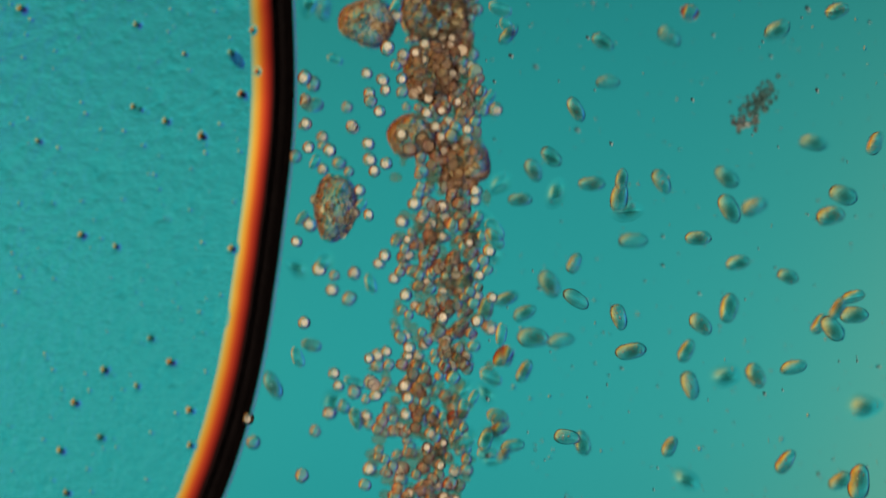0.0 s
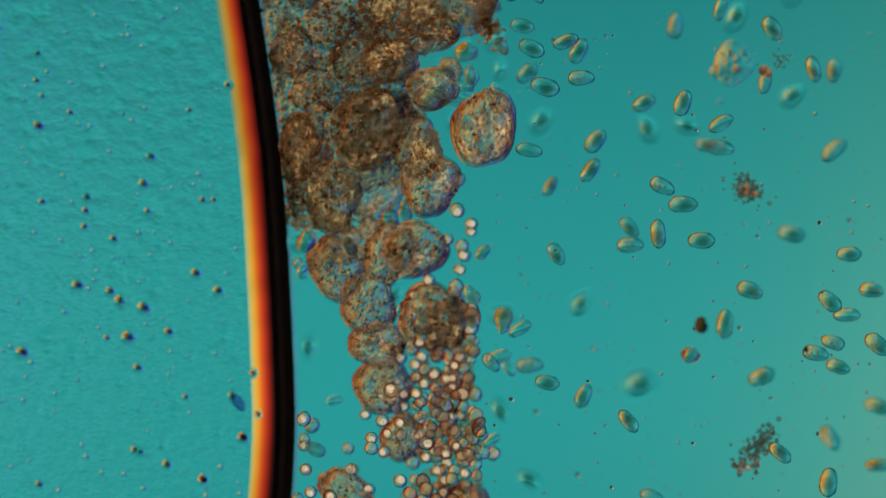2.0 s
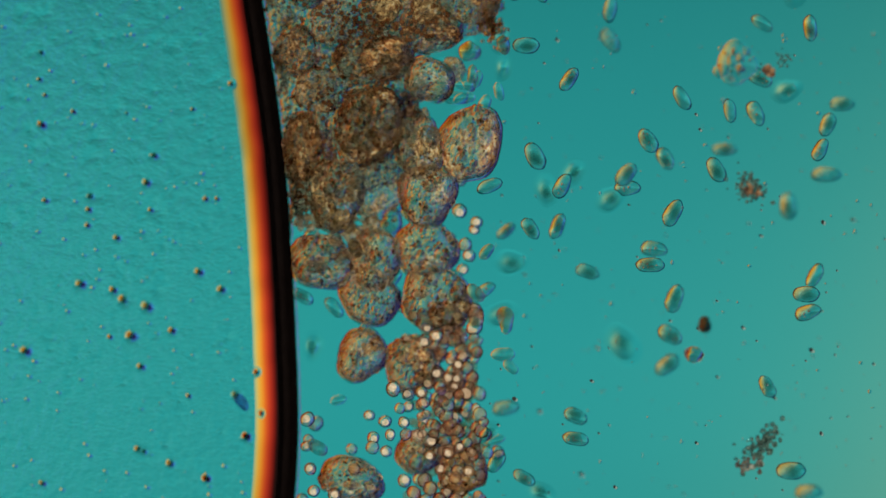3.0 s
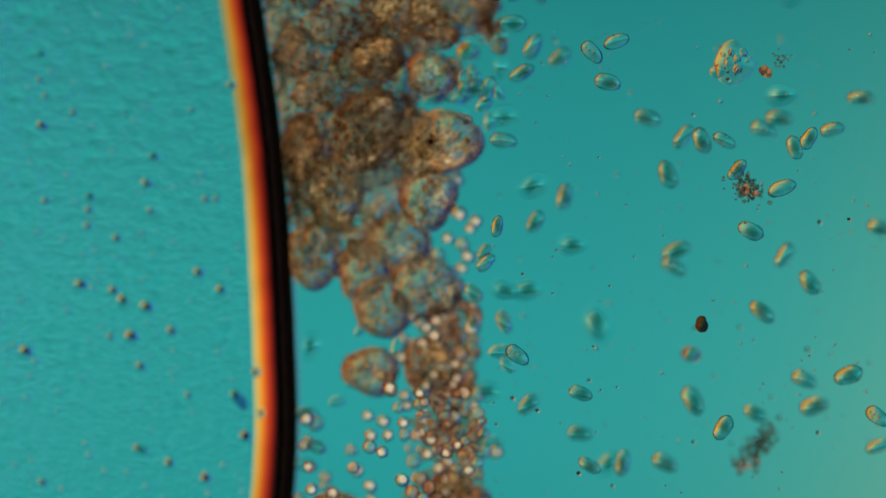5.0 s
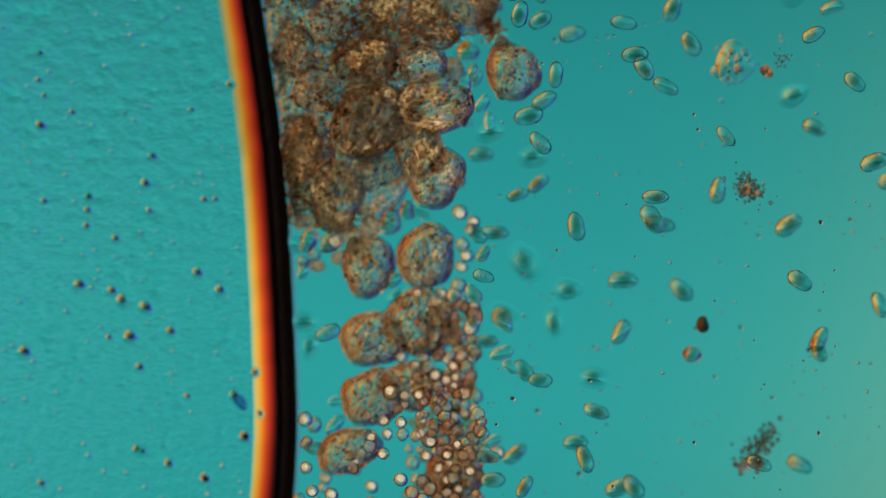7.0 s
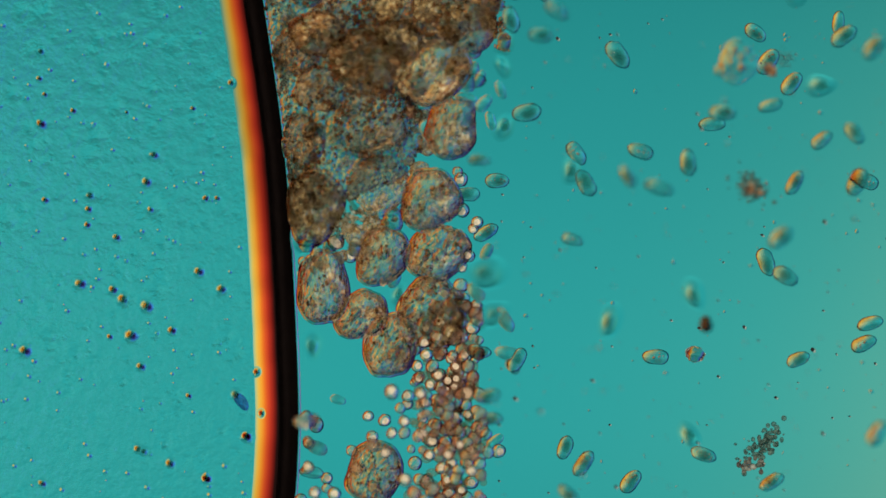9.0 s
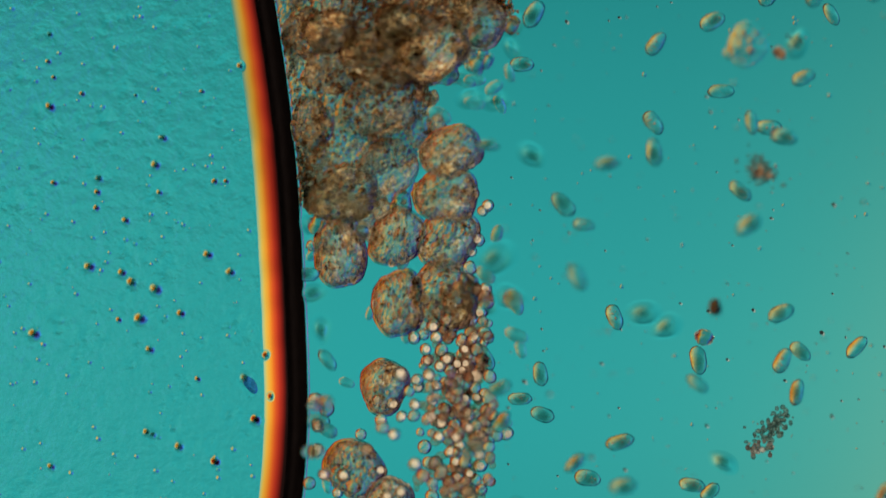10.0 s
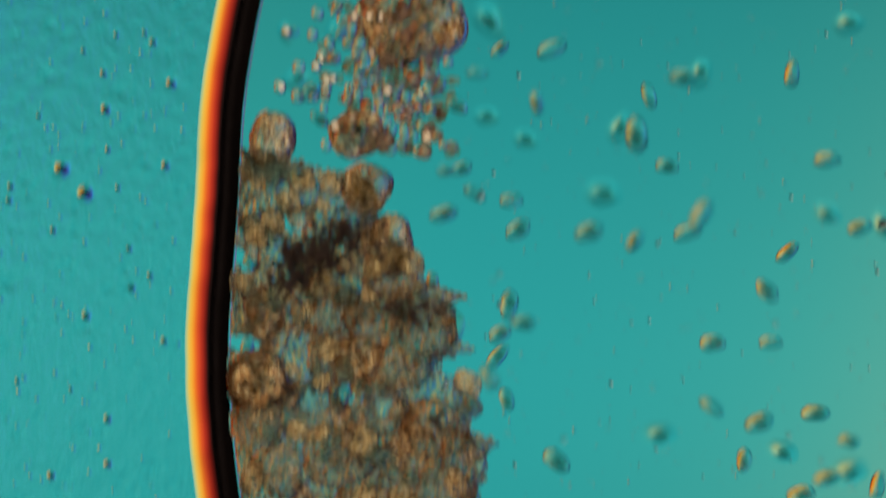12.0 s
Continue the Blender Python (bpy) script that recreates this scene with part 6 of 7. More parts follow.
    walk(swimmer(0.09, "clear"), [(0, at(0.29, 0.2, -70)), (0.5, at(0.29, 0.2, -70)), (1, at(0.29, 0.1, -70)), (1.5, at(0.47, 0.31, 15)), (2, at(0.48, 0.28, 60)), (2.5, at(0.41, 0.2, 10)), (3, at(0.27, 0.08, 40)), (5, at(0.24, 0.1, 80)), (5.5, at(0.12, 0.03, 0)), (6, at(0.2, 0.1, -40)), (6.5, at(0.32, 0.15, -100)), (7, at(0.33, 0.24, -160)), (9, at(0.15, 0.39, -180)), (9.5, at(0.14, 0.4, -200)), (10, at(0.15, 0.38, -180)), (10.5, at(0.32, 0.58, -195)), (11, at(0.38, 0.53, -180)), (11.5, at(0.36, 0.53, -150)), (12, at(0.36, 0.53, -150))])
    walk(swimmer(0.12, "clear"), [(0, at(0.91, 0.2, -50)), (0.5, at(0.91, 0.2, -50)), (1, at(0.91, 0.04, -50)), (1.5, at(1.2, 0.16, -30)), (2, at(1.07, 0.2, 0)), (2.5, at(0.94, 0.21, 0)), (3, at(1.01, 0.16, 60)), (5, at(1, 0.33, 110)), (5.5, at(1.01, 0.25, 170)), (6, at(0.81, 0.24, 82)), (6.5, at(0.82, 0.31, 135)), (7, at(0.59, 0.1, 100)), (9, at(0.62, 0.29, 120)), (9.5, at(0.46, -0.07, 70)), (10, at(0.48, 0.12, 135)), (10.5, at(0.48, 0.2, 180)), (11, at(0.53, 0.15, 245)), (11.5, at(0.34, 0.27, 245)), (12, at(0.34, 0.27, 245))])
    walk(swimmer(0.11, "clear"), [(0, at(0.74, 0.2, 0)), (0.5, at(0.74, 0.2, 0)), (1, at(0.74, 0.07, 0)), (1.5, at(0.84, 0, 85)), (2, at(0.84, 0.02, 0)), (2.5, at(0.86, 0.04, 0)), (3, at(0.93, 0, -10)), (5, at(1.03, -0.08, -40)), (5.5, at(0.83, -0.33, -100)), (6, at(0.95, -0.23, -85)), (6.5, at(0.77, -0.54, -55)), (7, at(0.79, -0.37, -120)), (9, at(0.93, -0.48, -185)), (9.5, at(0.72, -0.53, -97)), (10, at(0.71, -0.38, -70)), (10.5, at(0.41, -0.49, -10)), (11, at(0.51, -0.31, 65)), (11.5, at(0.51, -0.31, 65)), (12, at(0.51, -0.31, 65))])
    walk(swimmer(0.1, "clear"), [(0, at(1.9, 0.2, -70)), (0.5, at(1.9, 0.2, -70)), (1, at(1.9, -0.06, -70)), (1.5, at(1.79, 0.05, 10)), (2, at(1.8, -0.02, 0)), (2.5, at(1.71, 0.44, -20)), (3, at(1.69, 0.55, 68)), (5, at(1.56, 0.45, 110)), (5.5, at(1.27, 0.55, 180)), (6, at(1.64, 0.58, 185)), (6.5, at(1.86, 0.15, 215)), (7, at(1.82, 0.74, 140)), (9, at(1.8, 0.51, 130)), (9.5, at(2.11, 0.51, 130)), (11, at(1.79, 2.21, 160)), (11.5, at(1.79, 2.21, 160)), (12, at(1.93, 2.27, 200))])
    walk(swimmer(0.11, "clear"), [(0, at(1.05, 0.64, 0)), (1, at(1.05, 0.64, 0)), (1.5, at(1.05, 0.63, 0)), (2, at(1.07, 0.65, 70)), (2.5, at(0.89, 0.49, 40)), (3, at(0.9, 0.48, 125)), (5, at(0.91, 0.58, 160)), (5.5, at(0.85, 0.6, 180)), (6, at(0.58, 0.89, 150)), (6.5, at(1.07, 0.86, 180)), (7, at(1.1, 0.91, 120)), (9, at(1.53, 0.73, 50)), (9.5, at(1.51, 0.67, 60)), (10, at(1.14, 0.93, 25)), (10.5, at(1.14, 1.02, 25)), (11, at(1.3, 1.78, 0)), (11.5, at(1.3, 1.78, 0)), (12, at(1.29, 1.76, 0))])
    walk(swimmer(0.12, "clear"), [(0, at(1.63, 0.64, 5)), (1, at(1.63, 0.64, 5)), (1.5, at(1.63, 0.43, 5)), (2, at(1.73, 0.44, 40)), (2.5, at(1.61, 0.31, 70)), (3, at(1.68, 0.33, 0)), (5, at(1.5, 0.27, 20)), (5.5, at(0.98, -0.04, 25)), (6, at(1.21, 0.03, -40)), (6.5, at(0.99, 0.22, 0)), (7, at(0.96, 0.11, -10)), (9, at(0.94, 0.27, -20)), (9.5, at(0.87, -0.15, -60)), (10, at(0.54, -0.2, -65)), (10.5, at(0.37, -0.25, -40)), (11, at(0.35, -0.13, 0)), (11.5, at(0.35, -0.13, 0)), (12, at(0.35, -0.13, 0))])
    walk(swimmer(0.11, "clear"), [(0, at(0.55, 0.74, 50)), (1, at(0.55, 0.74, 50)), (1.5, at(0.55, 0.74, 50)), (2, at(0.55, 0.92, 20)), (2.5, at(0.52, 0.62, 70)), (3, at(0.55, 0.75, 55)), (5, at(0.35, 0.78, 30)), (5.5, at(0.42, 0.66, 60)), (6, at(0.55, 0.75, 80)), (6.5, at(0.96, 0.36, 10)), (7, at(0.94, 0.23, 0)), (9, at(1.54, 0.29, 60)), (9.5, at(1.34, 0.17, -20)), (10, at(1.26, 0.18, -40)), (10.5, at(1.51, 0.19, -85)), (11, at(1.41, 0.34, -80)), (11.5, at(1.5, 0.33, -10)), (12, at(1.5, 0.33, -10))])
    walk(swimmer(0.11, "clear"), [(0, at(0.82, 0.8, 0)), (1, at(0.82, 0.8, 0)), (1.5, at(0.82, 0.8, 0)), (2, at(0.61, 0.88, 60)), (2.5, at(0.61, 0.76, 20)), (3, at(0.61, 1.28, 20)), (11, at(0.68, 1.61, -40)), (11.5, at(0.68, 1.61, -40)), (12, at(0.34, 1.7, 48))])
    walk(swimmer(0.1, "pale"), [(0, at(1.08, 0.75, 75)), (1, at(1.08, 0.76, 75)), (1.5, at(1.08, 0.76, 75)), (2, at(0.91, 0.53, 120)), (2.5, at(0.74, 0.33, 60)), (3, at(0.73, 0.22, 30)), (5, at(0.57, 0.02, -5)), (5.5, at(0.57, 0.04, 20)), (6, at(0.57, 0.04, 20)), (6.5, at(0.57, 0.04, 40)), (7, at(0.55, -0.18, 0)), (9, at(1.09, -0.2, -70)), (9.5, at(1.01, -0.1, -110)), (10, at(0.93, -0.42, -160)), (10.5, at(1.12, -0.28, -140)), (11, at(1.1, 0.06, -52)), (11.5, at(1.1, -0.11, -50)), (12, at(1.1, -0.12, -50))])
    walk(swimmer(0.12, "clear"), [(0, at(0.4, 0.66, -30)), (1, at(0.4, 0.66, -30)), (1.5, at(0.4, 0.66, -30)), (2, at(0.46, 0.72, -15)), (2.5, at(0.39, 0.67, -80)), (3, at(0.4, 0.41, -60)), (5, at(0.13, 0.71, 0)), (5.5, at(0.14, 0.78, -80)), (6, at(0.36, 0.75, -70)), (6.5, at(0.41, 0.57, 10)), (7, at(0.38, 0.59, 15)), (9, at(0.36, 0.6, 10)), (9.5, at(0.47, 0.73, -78)), (10, at(0.35, 0.96, -120)), (10.5, at(0.39, 0.82, -80)), (11, at(0.39, 1.14, -80)), (11.5, at(0.33, 1.9, 0)), (12, at(0.39, 1.93, 80))])
    walk(swimmer(0.1, "clear"), [(0, at(0.88, 0.65, 60)), (1, at(0.88, 0.65, 60)), (1.5, at(0.88, 0.65, 60)), (2, at(0.9, 0.65, 30)), (2.5, at(0.83, 0.6, -10)), (3, at(0.98, 0.4, -60)), (5, at(0.52, 0.85, -140)), (5.5, at(0.36, 0.46, -60)), (6, at(0.4, 0.5, -60)), (6.5, at(0.17, 0.38, 0)), (7, at(0.17, 0.42, 0)), (9, at(0.23, 0.3, 0)), (9.5, at(0.19, 0.79, 30)), (10, at(0.3, 0.74, 0)), (10.5, at(0.22, 0.73, -35)), (11, at(0.22, 1.14, -35)), (11.5, at(0.24, 1.79, -50)), (12, at(0.35, 1.8, 30))])
    walk(swimmer(0.1, "clear"), [(0, at(1.55, 0.68, -20)), (1, at(1.55, 0.68, -20)), (1.5, at(1.55, 0.68, -20)), (2, at(1.43, 0.74, -100)), (2.5, at(1.22, 0.66, -60)), (3, at(1.26, 0.61, -80)), (5, at(1.25, 0.48, -30)), (5.5, at(1.25, 0.49, 0)), (6, at(1.24, 0.48, 70)), (6.5, at(1.23, 0.51, 50)), (7, at(1.25, 0.5, 130)), (9, at(1.43, 0.63, 195)), (9.5, at(1.31, 0.5, 265)), (10, at(1.31, 0.48, 280)), (10.5, at(1.23, 0.3, 335)), (11, at(1.09, 0.24, 385)), (11.5, at(0.92, 0.37, 400)), (12, at(0.92, 0.37, 400))])
    walk(swimmer(0.11, "clear"), [(0, at(1.61, 0.67, -30)), (1, at(1.61, 0.67, -30)), (1.5, at(1.61, 0.67, -30)), (2, at(1.65, 0.8, -75)), (2.5, at(1.69, 0.83, 0)), (3, at(1.62, 0.98, -85)), (5, at(1.86, 0.67, 0)), (5.5, at(2.14, 0.67, 0)), (11, at(1.79, 1.94, -10)), (11.5, at(1.79, 1.94, -10)), (12, at(1.62, 2.16, 40))])
    walk(swimmer(0.1, "clear"), [(0, at(1.71, 0.67, -60)), (1, at(1.71, 0.67, -60)), (1.5, at(1.71, 0.67, -60)), (2, at(1.73, 0.79, -100)), (2.5, at(1.87, 0.5, -15)), (3, at(1.75, 0.64, 0)), (5, at(1.62, 0.49, 60)), (5.5, at(1.1, 1, 110)), (6, at(1.1, 1.28, 110)), (11, at(1.04, 2.06, 180)), (11.5, at(1.04, 2.06, 180)), (12, at(0.94, 2.21, 240))])
    walk(swimmer(0.11, "clear"), [(0, at(0.73, 0.64, 0)), (1, at(0.73, 0.64, 0)), (1.5, at(0.73, 0.61, 0)), (2, at(0.62, 0.76, 0)), (2.5, at(0.51, 0.38, 70)), (3, at(0.52, 0.28, 60)), (5, at(0.27, 0.48, -10)), (5.5, at(0.22, 0.42, 40)), (6, at(0.35, 0.48, 120)), (6.5, at(0.34, 0.35, 180)), (7, at(0.43, 0.47, 130)), (9, at(0.86, 0.43, 160)), (9.5, at(0.68, 0.75, 130)), (10, at(0.89, 0.83, 50)), (10.5, at(0.57, 0.77, 25)), (11, at(0.7, 0.95, 0)), (11.5, at(0.54, 0.85, 0)), (12, at(0.54, 0.85, 0))])
    walk(swimmer(0.09, "pale"), [(0, at(1.09, 0.64, 60)), (1, at(1.09, 0.64, 60)), (1.5, at(1.09, 0.46, 60)), (2, at(1.09, 0.55, -28)), (2.5, at(0.66, 0.41, -10)), (3, at(0.57, 0.34, 40)), (5, at(0.27, 0.59, 0)), (5.5, at(0.26, 0.53, 0)), (6, at(0.26, 0.53, 0)), (6.5, at(0.25, 0.52, 0)), (7, at(0.21, 0.52, 10)), (9, at(0.26, 0.54, 55)), (9.5, at(0.22, 0.56, -20)), (10, at(0.18, 0.58, 0)), (10.5, at(0.27, 0.63, 25)), (11, at(0.13, 0.51, 0)), (11.5, at(0.24, 0.83, -30)), (12, at(0.24, 0.83, -30))])
    walk(swimmer(0.11, "clear"), [(0, at(0.59, 0.64, 70)), (1, at(0.59, 0.64, 70)), (1.5, at(0.59, 0.62, 70)), (2, at(0.68, 0.48, 50)), (2.5, at(0.69, 0.51, 95)), (3, at(0.8, 0.33, 50)), (5, at(0.73, 0.74, -15)), (5.5, at(0.73, 0.61, 0)), (6, at(0.61, 0.85, 0)), (6.5, at(0.82, 0.45, 30)), (7, at(0.89, 0.8, -58)), (9, at(1.22, 0.6, 0)), (9.5, at(1.26, 0.37, 0)), (10, at(1.45, 0.42, -15)), (10.5, at(1.55, 0.11, -50)), (11, at(1.69, 0.2, 15)), (11.5, at(1.72, 0.14, -15)), (12, at(1.72, 0.14, -15))])
    walk(swimmer(0.11, "clear"), [(0, at(1.42, 0.64, -30)), (1, at(1.42, 0.64, -30)), (1.5, at(1.42, 0.51, -30)), (2, at(1.24, 0.56, 30)), (2.5, at(1.02, 0.62, 60)), (3, at(1.05, 0.67, 120)), (5, at(1.07, 0.5, 55)), (5.5, at(1.08, 0.59, 110)), (6, at(1.07, 0.67, 50)), (6.5, at(1.08, 0.59, 30)), (7, at(0.99, 0.72, -30)), (9, at(1.18, 0.55, 0)), (9.5, at(1.14, 0.51, 0)), (10, at(1.18, 0.62, 0)), (10.5, at(1.2, 0.64, -20)), (11, at(0.99, 0.85, -65)), (11.5, at(0.93, 0.8, -80)), (12, at(0.93, 0.8, -80))])
    walk(swimmer(0.1, "clear"), [(0, at(1.26, 0.64, 20)), (1, at(1.26, 0.64, 20)), (1.5, at(1.26, 0.47, 20)), (2, at(1.17, 0.46, -5)), (2.5, at(1.09, 0.41, 30)), (3, at(1.23, 0.44, 0)), (5, at(1.3, 0.35, 50)), (5.5, at(0.77, 0.41, -30)), (6, at(0.56, 0.4, -20)), (6.5, at(0.55, 0.12, -60)), (7, at(0.42, 0.29, -140)), (9, at(0.8, 0.32, -60)), (9.5, at(0.79, 0.29, -50)), (10, at(0.67, 0.3, 10)), (10.5, at(0.46, 0.42, 35)), (11, at(0.46, 0.41, 110)), (11.5, at(0.54, 0.49, 30)), (12, at(0.54, 0.49, 30))])
    walk(swimmer(0.1, "pale"), [(0, at(1.47, 0.64, 10)), (1, at(1.47, 0.64, 10)), (1.5, at(1.47, 0.4, 10)), (2, at(1.55, 0.68, 30)), (2.5, at(1.52, 0.73, -40)), (3, at(1.51, 0.7, 15)), (5, at(1.5, 0.68, 0)), (5.5, at(1.55, 0.67, 0)), (6, at(1.57, 0.73, 40)), (6.5, at(1.5, 0.69, 0)), (7, at(1.55, 0.68, 20)), (9, at(1.65, 0.72, 0)), (9.5, at(1.61, 0.85, 85)), (10, at(1.51, 0.83, 60)), (10.5, at(1.25, 0.6, 0)), (11, at(1.23, 0.58, 40)), (11.5, at(1.23, 0.59, 0)), (12, at(1.23, 0.59, 0))])
    walk(swimmer(0.11, "clear"), [(0, at(1.38, 0.64, 60)), (1, at(1.38, 0.64, 60)), (1.5, at(1.38, 0.35, 60)), (2, at(1.24, 0.45, -10)), (2.5, at(1.26, 0.44, -70)), (3, at(1.38, 0.6, -65)), (5, at(1.43, 0.53, -25)), (5.5, at(1.2, 0.65, -5)), (6, at(1.53, 0.36, 0)), (6.5, at(1.22, 0.2, 25)), (7, at(1.22, 0.26, 80)), (9, at(1.86, 0.3, 155)), (9.5, at(1.52, 0.26, 180)), (10, at(1.39, 0.46, 170)), (10.5, at(1.41, 0.51, 95)), (11, at(1.3, 0.41, 160)), (11.5, at(1.41, 0.64, 210)), (12, at(1.41, 0.64, 210))])
    walk(swimmer(0.1, "clear"), [(0, at(0.17, 0.64, 40)), (1, at(0.17, 0.64, 40)), (1.5, at(0.17, 0.43, 40)), (2, at(0.38, 0.78, 45)), (2.5, at(0.29, 0.72, 120)), (3, at(0.29, 1.28, 120)), (6.5, at(0.43, 1.28, 32)), (7, at(0.43, 1.01, 30)), (9, at(0.42, 0.94, 0)), (9.5, at(0.36, 0.99, 0)), (10, at(0.36, 1.2, 0)), (11, at(0.4, 1.9, 45)), (11.5, at(0.4, 1.9, 45)), (12, at(0.45, 1.85, 0))])
    walk(swimmer(0.1, "pale"), [(0, at(0.35, 0.64, 80)), (1, at(0.35, 0.64, 80)), (1.5, at(0.35, 0.55, 80)), (2, at(0.44, 0.57, 40)), (2.5, at(0.42, 0.53, 0)), (3, at(0.45, 0.26, -85)), (5, at(0.4, 0.28, -160)), (5.5, at(0.43, 0.39, -180)), (6, at(0.4, 0.41, -180)), (6.5, at(0.43, 0.39, -170)), (7, at(0.4, 0.41, -180)), (9, at(0.56, 0.35, -110)), (9.5, at(0.39, 0.49, -80)), (10, at(0.34, 0.34, -40)), (10.5, at(0.24, 0.1, -40)), (11, at(0.33, 0.21, 48)), (11.5, at(0.2, 0.17, -40)), (12, at(0.2, 0.17, -40))])
    walk(swimmer(0.1, "clear"), [(0, at(1.24, 1.07, 75)), (1.5, at(1.24, 1.07, 75)), (2, at(1.24, 1.07, 75)), (2.5, at(0.98, 0.97, 45)), (3, at(1.41, 1, -35)), (5, at(1.41, 1.28, -35)), (6.5, at(1.73, 1.28, 15)), (7, at(1.73, 1.07, 15)), (9, at(1.74, 1, 85)), (9.5, at(1.73, 1.03, 10)), (10, at(1.67, 0.96, -60)), (10.5, at(1.67, 1.02, -60)), (11, at(1.43, 1.87, -50)), (11.5, at(1.43, 1.87, -50)), (12, at(1.55, 1.76, 0))])
    walk(swimmer(0.11, "pale"), [(0, at(1.3, 1.03, 60)), (1.5, at(1.3, 1.03, 60)), (2, at(1.3, 1.03, 60)), (2.5, at(0.7, 0.71, -10)), (3, at(0.7, 1.28, -10)), (11, at(1.16, 1.4, 20)), (11.5, at(1.16, 1.4, 20)), (12, at(1.05, 1.36, 0))])
    walk(swimmer(0.1, "clear"), [(0, at(0.36, 1.01, -10)), (1.5, at(0.36, 1.01, -10)), (2, at(0.36, 0.99, -10)), (2.5, at(0.24, 0.85, -15)), (3, at(0.24, 1.28, -15)), (11, at(0.46, 1.35, -60)), (11.5, at(0.46, 1.35, -60)), (12, at(0.38, 1.51, -70))])
    walk(swimmer(0.11, "clear"), [(0, at(1.03, 1.01, 80)), (1.5, at(1.03, 1.01, 80)), (2, at(1.03, 0.99, 80)), (2.5, at(0.67, 0.89, 30)), (3, at(0.73, 0.92, -58)), (5, at(0.66, 0.87, -50)), (5.5, at(0.43, 0.98, -60)), (6, at(0.48, 0.91, -30)), (6.5, at(0.59, 1.08, -75)), (7, at(0.57, 0.95, 10)), (9, at(0.49, 1.05, -40)), (9.5, at(0.48, 1.06, 0)), (10, at(0.48, 1.2, 0)), (11, at(0.57, 1.62, 80)), (11.5, at(0.57, 1.62, 80)), (12, at(0.3, 1.61, 120))])
    walk(swimmer(0.11, "clear"), [(0, at(0.4, 1.01, -25)), (1.5, at(0.4, 1.01, -25)), (2, at(0.4, 0.89, -25)), (2.5, at(0.44, 0.82, -70)), (3, at(0.36, 0.9, 0)), (5, at(0.31, 1, 0)), (5.5, at(0.33, 0.98, -70)), (6, at(0.39, 1.02, -135)), (6.5, at(0.32, 0.92, -50)), (7, at(0.34, 1.04, -100)), (9, at(0.29, 1.01, -75)), (9.5, at(0.15, 0.86, -40)), (10, at(0.15, 1.2, -40)), (11, at(0.35, 1.15, -20)), (11.5, at(0.35, 1.15, -20)), (12, at(0.35, 0.9, -20))])
    walk(swimmer(0.11, "clear"), [(0, at(1.47, 1.01, -55)), (1.5, at(1.47, 1.01, -55)), (2, at(1.47, 0.98, -55)), (2.5, at(1.41, 0.82, -80)), (3, at(1.4, 0.76, -30)), (5, at(1.5, 0.58, -10)), (5.5, at(1.19, 0.96, -70)), (6, at(1.22, 1.08, -10)), (6.5, at(1.25, 0.93, 0)), (7, at(1.02, 1.07, 70)), (9, at(1.02, 1.28, 70)), (11, at(1.43, 2.21, 130)), (11.5, at(1.43, 2.21, 130)), (12, at(1.53, 1.99, 140))])
    walk(swimmer(0.11, "clear"), [(0, at(0.72, 1.28, 70)), (2, at(0.72, 1.28, 70)), (2.5, at(0.72, 1.05, 70)), (3, at(0.73, 1.06, 80)), (5, at(0.77, 0.92, 20)), (5.5, at(0.88, 1.06, 15)), (6, at(0.69, 1.04, 70)), (6.5, at(0.88, 1, 20)), (7, at(0.8, 1, -10)), (9, at(0.8, 1.28, -10)), (11, at(1.16, 1.5, -30)), (11.5, at(1.16, 1.5, -30)), (12, at(1.28, 1.48, -35))])
    walk(swimmer(0.1, "clear"), [(0, at(0.42, 1.14, -60)), (11, at(0.42, 1.14, -60)), (11.5, at(0.42, 0.96, -60)), (12, at(0.42, 0.9, -60))])
    walk(swimmer(0.09, "clear"), [(0, at(0.24, 1.14, 60)), (11, at(0.24, 1.14, 60)), (11.5, at(0.24, 0.94, 60)), (12, at(0.24, 0.9, 60))])
    walk(swimmer(0.1, "clear"), [(0, at(0.33, 1.14, 30)), (11, at(0.33, 1.14, 30)), (11.5, at(0.33, 0.88, 30)), (12, at(0.33, 0.88, 30))])
    walk(swimmer(0.1, "pale"), [(0, at(1.56, 1.14, 60)), (11, at(1.56, 1.14, 60)), (11.5, at(1.56, 0.86, 60)), (12, at(1.6, 1.28, -28))])
    walk(swimmer(0.11, "pale"), [(0, at(2.21, 1.2, 0)), (11.5, at(2.21, 1.2, 0)), (12, at(1.88, 1.2, 0))])
    walk(swimmer(0.13, "clear"), [(0, at(0.58, 3.06, 20)), (11.5, at(0.58, 3.06, 20)), (12, at(0.58, 3.06, 20))])
    walk(swimmer(0.09, "clear"), [(0, at(0.35, 3.06, 40)), (11.5, at(0.35, 3.06, 40)), (12, at(0.35, 3.06, 40))])
    walk(swimmer(0.1, "pale"), [(0, at(1.88, 3.17, 0)), (11.5, at(1.88, 3.17, 0)), (12, at(1.88, 3.17, 0))])
    walk(swimmer(0.11, "clear"), [(0, at(1.64, 2.95, 80)), (11.5, at(1.64, 2.95, 80)), (12, at(1.64, 2.95, 80))])
    walk(swimmer(0.11, "clear"), [(0, at(1.15, 2.93, 0)), (11.5, at(1.15, 2.93, 0)), (12, at(1.15, 2.93, 0))])
    walk(swimmer(0.1, "pale"), [(0, at(1.23, 2.95, 60)), (11.5, at(1.23, 2.95, 60)), (12, at(1.23, 2.95, 60))])
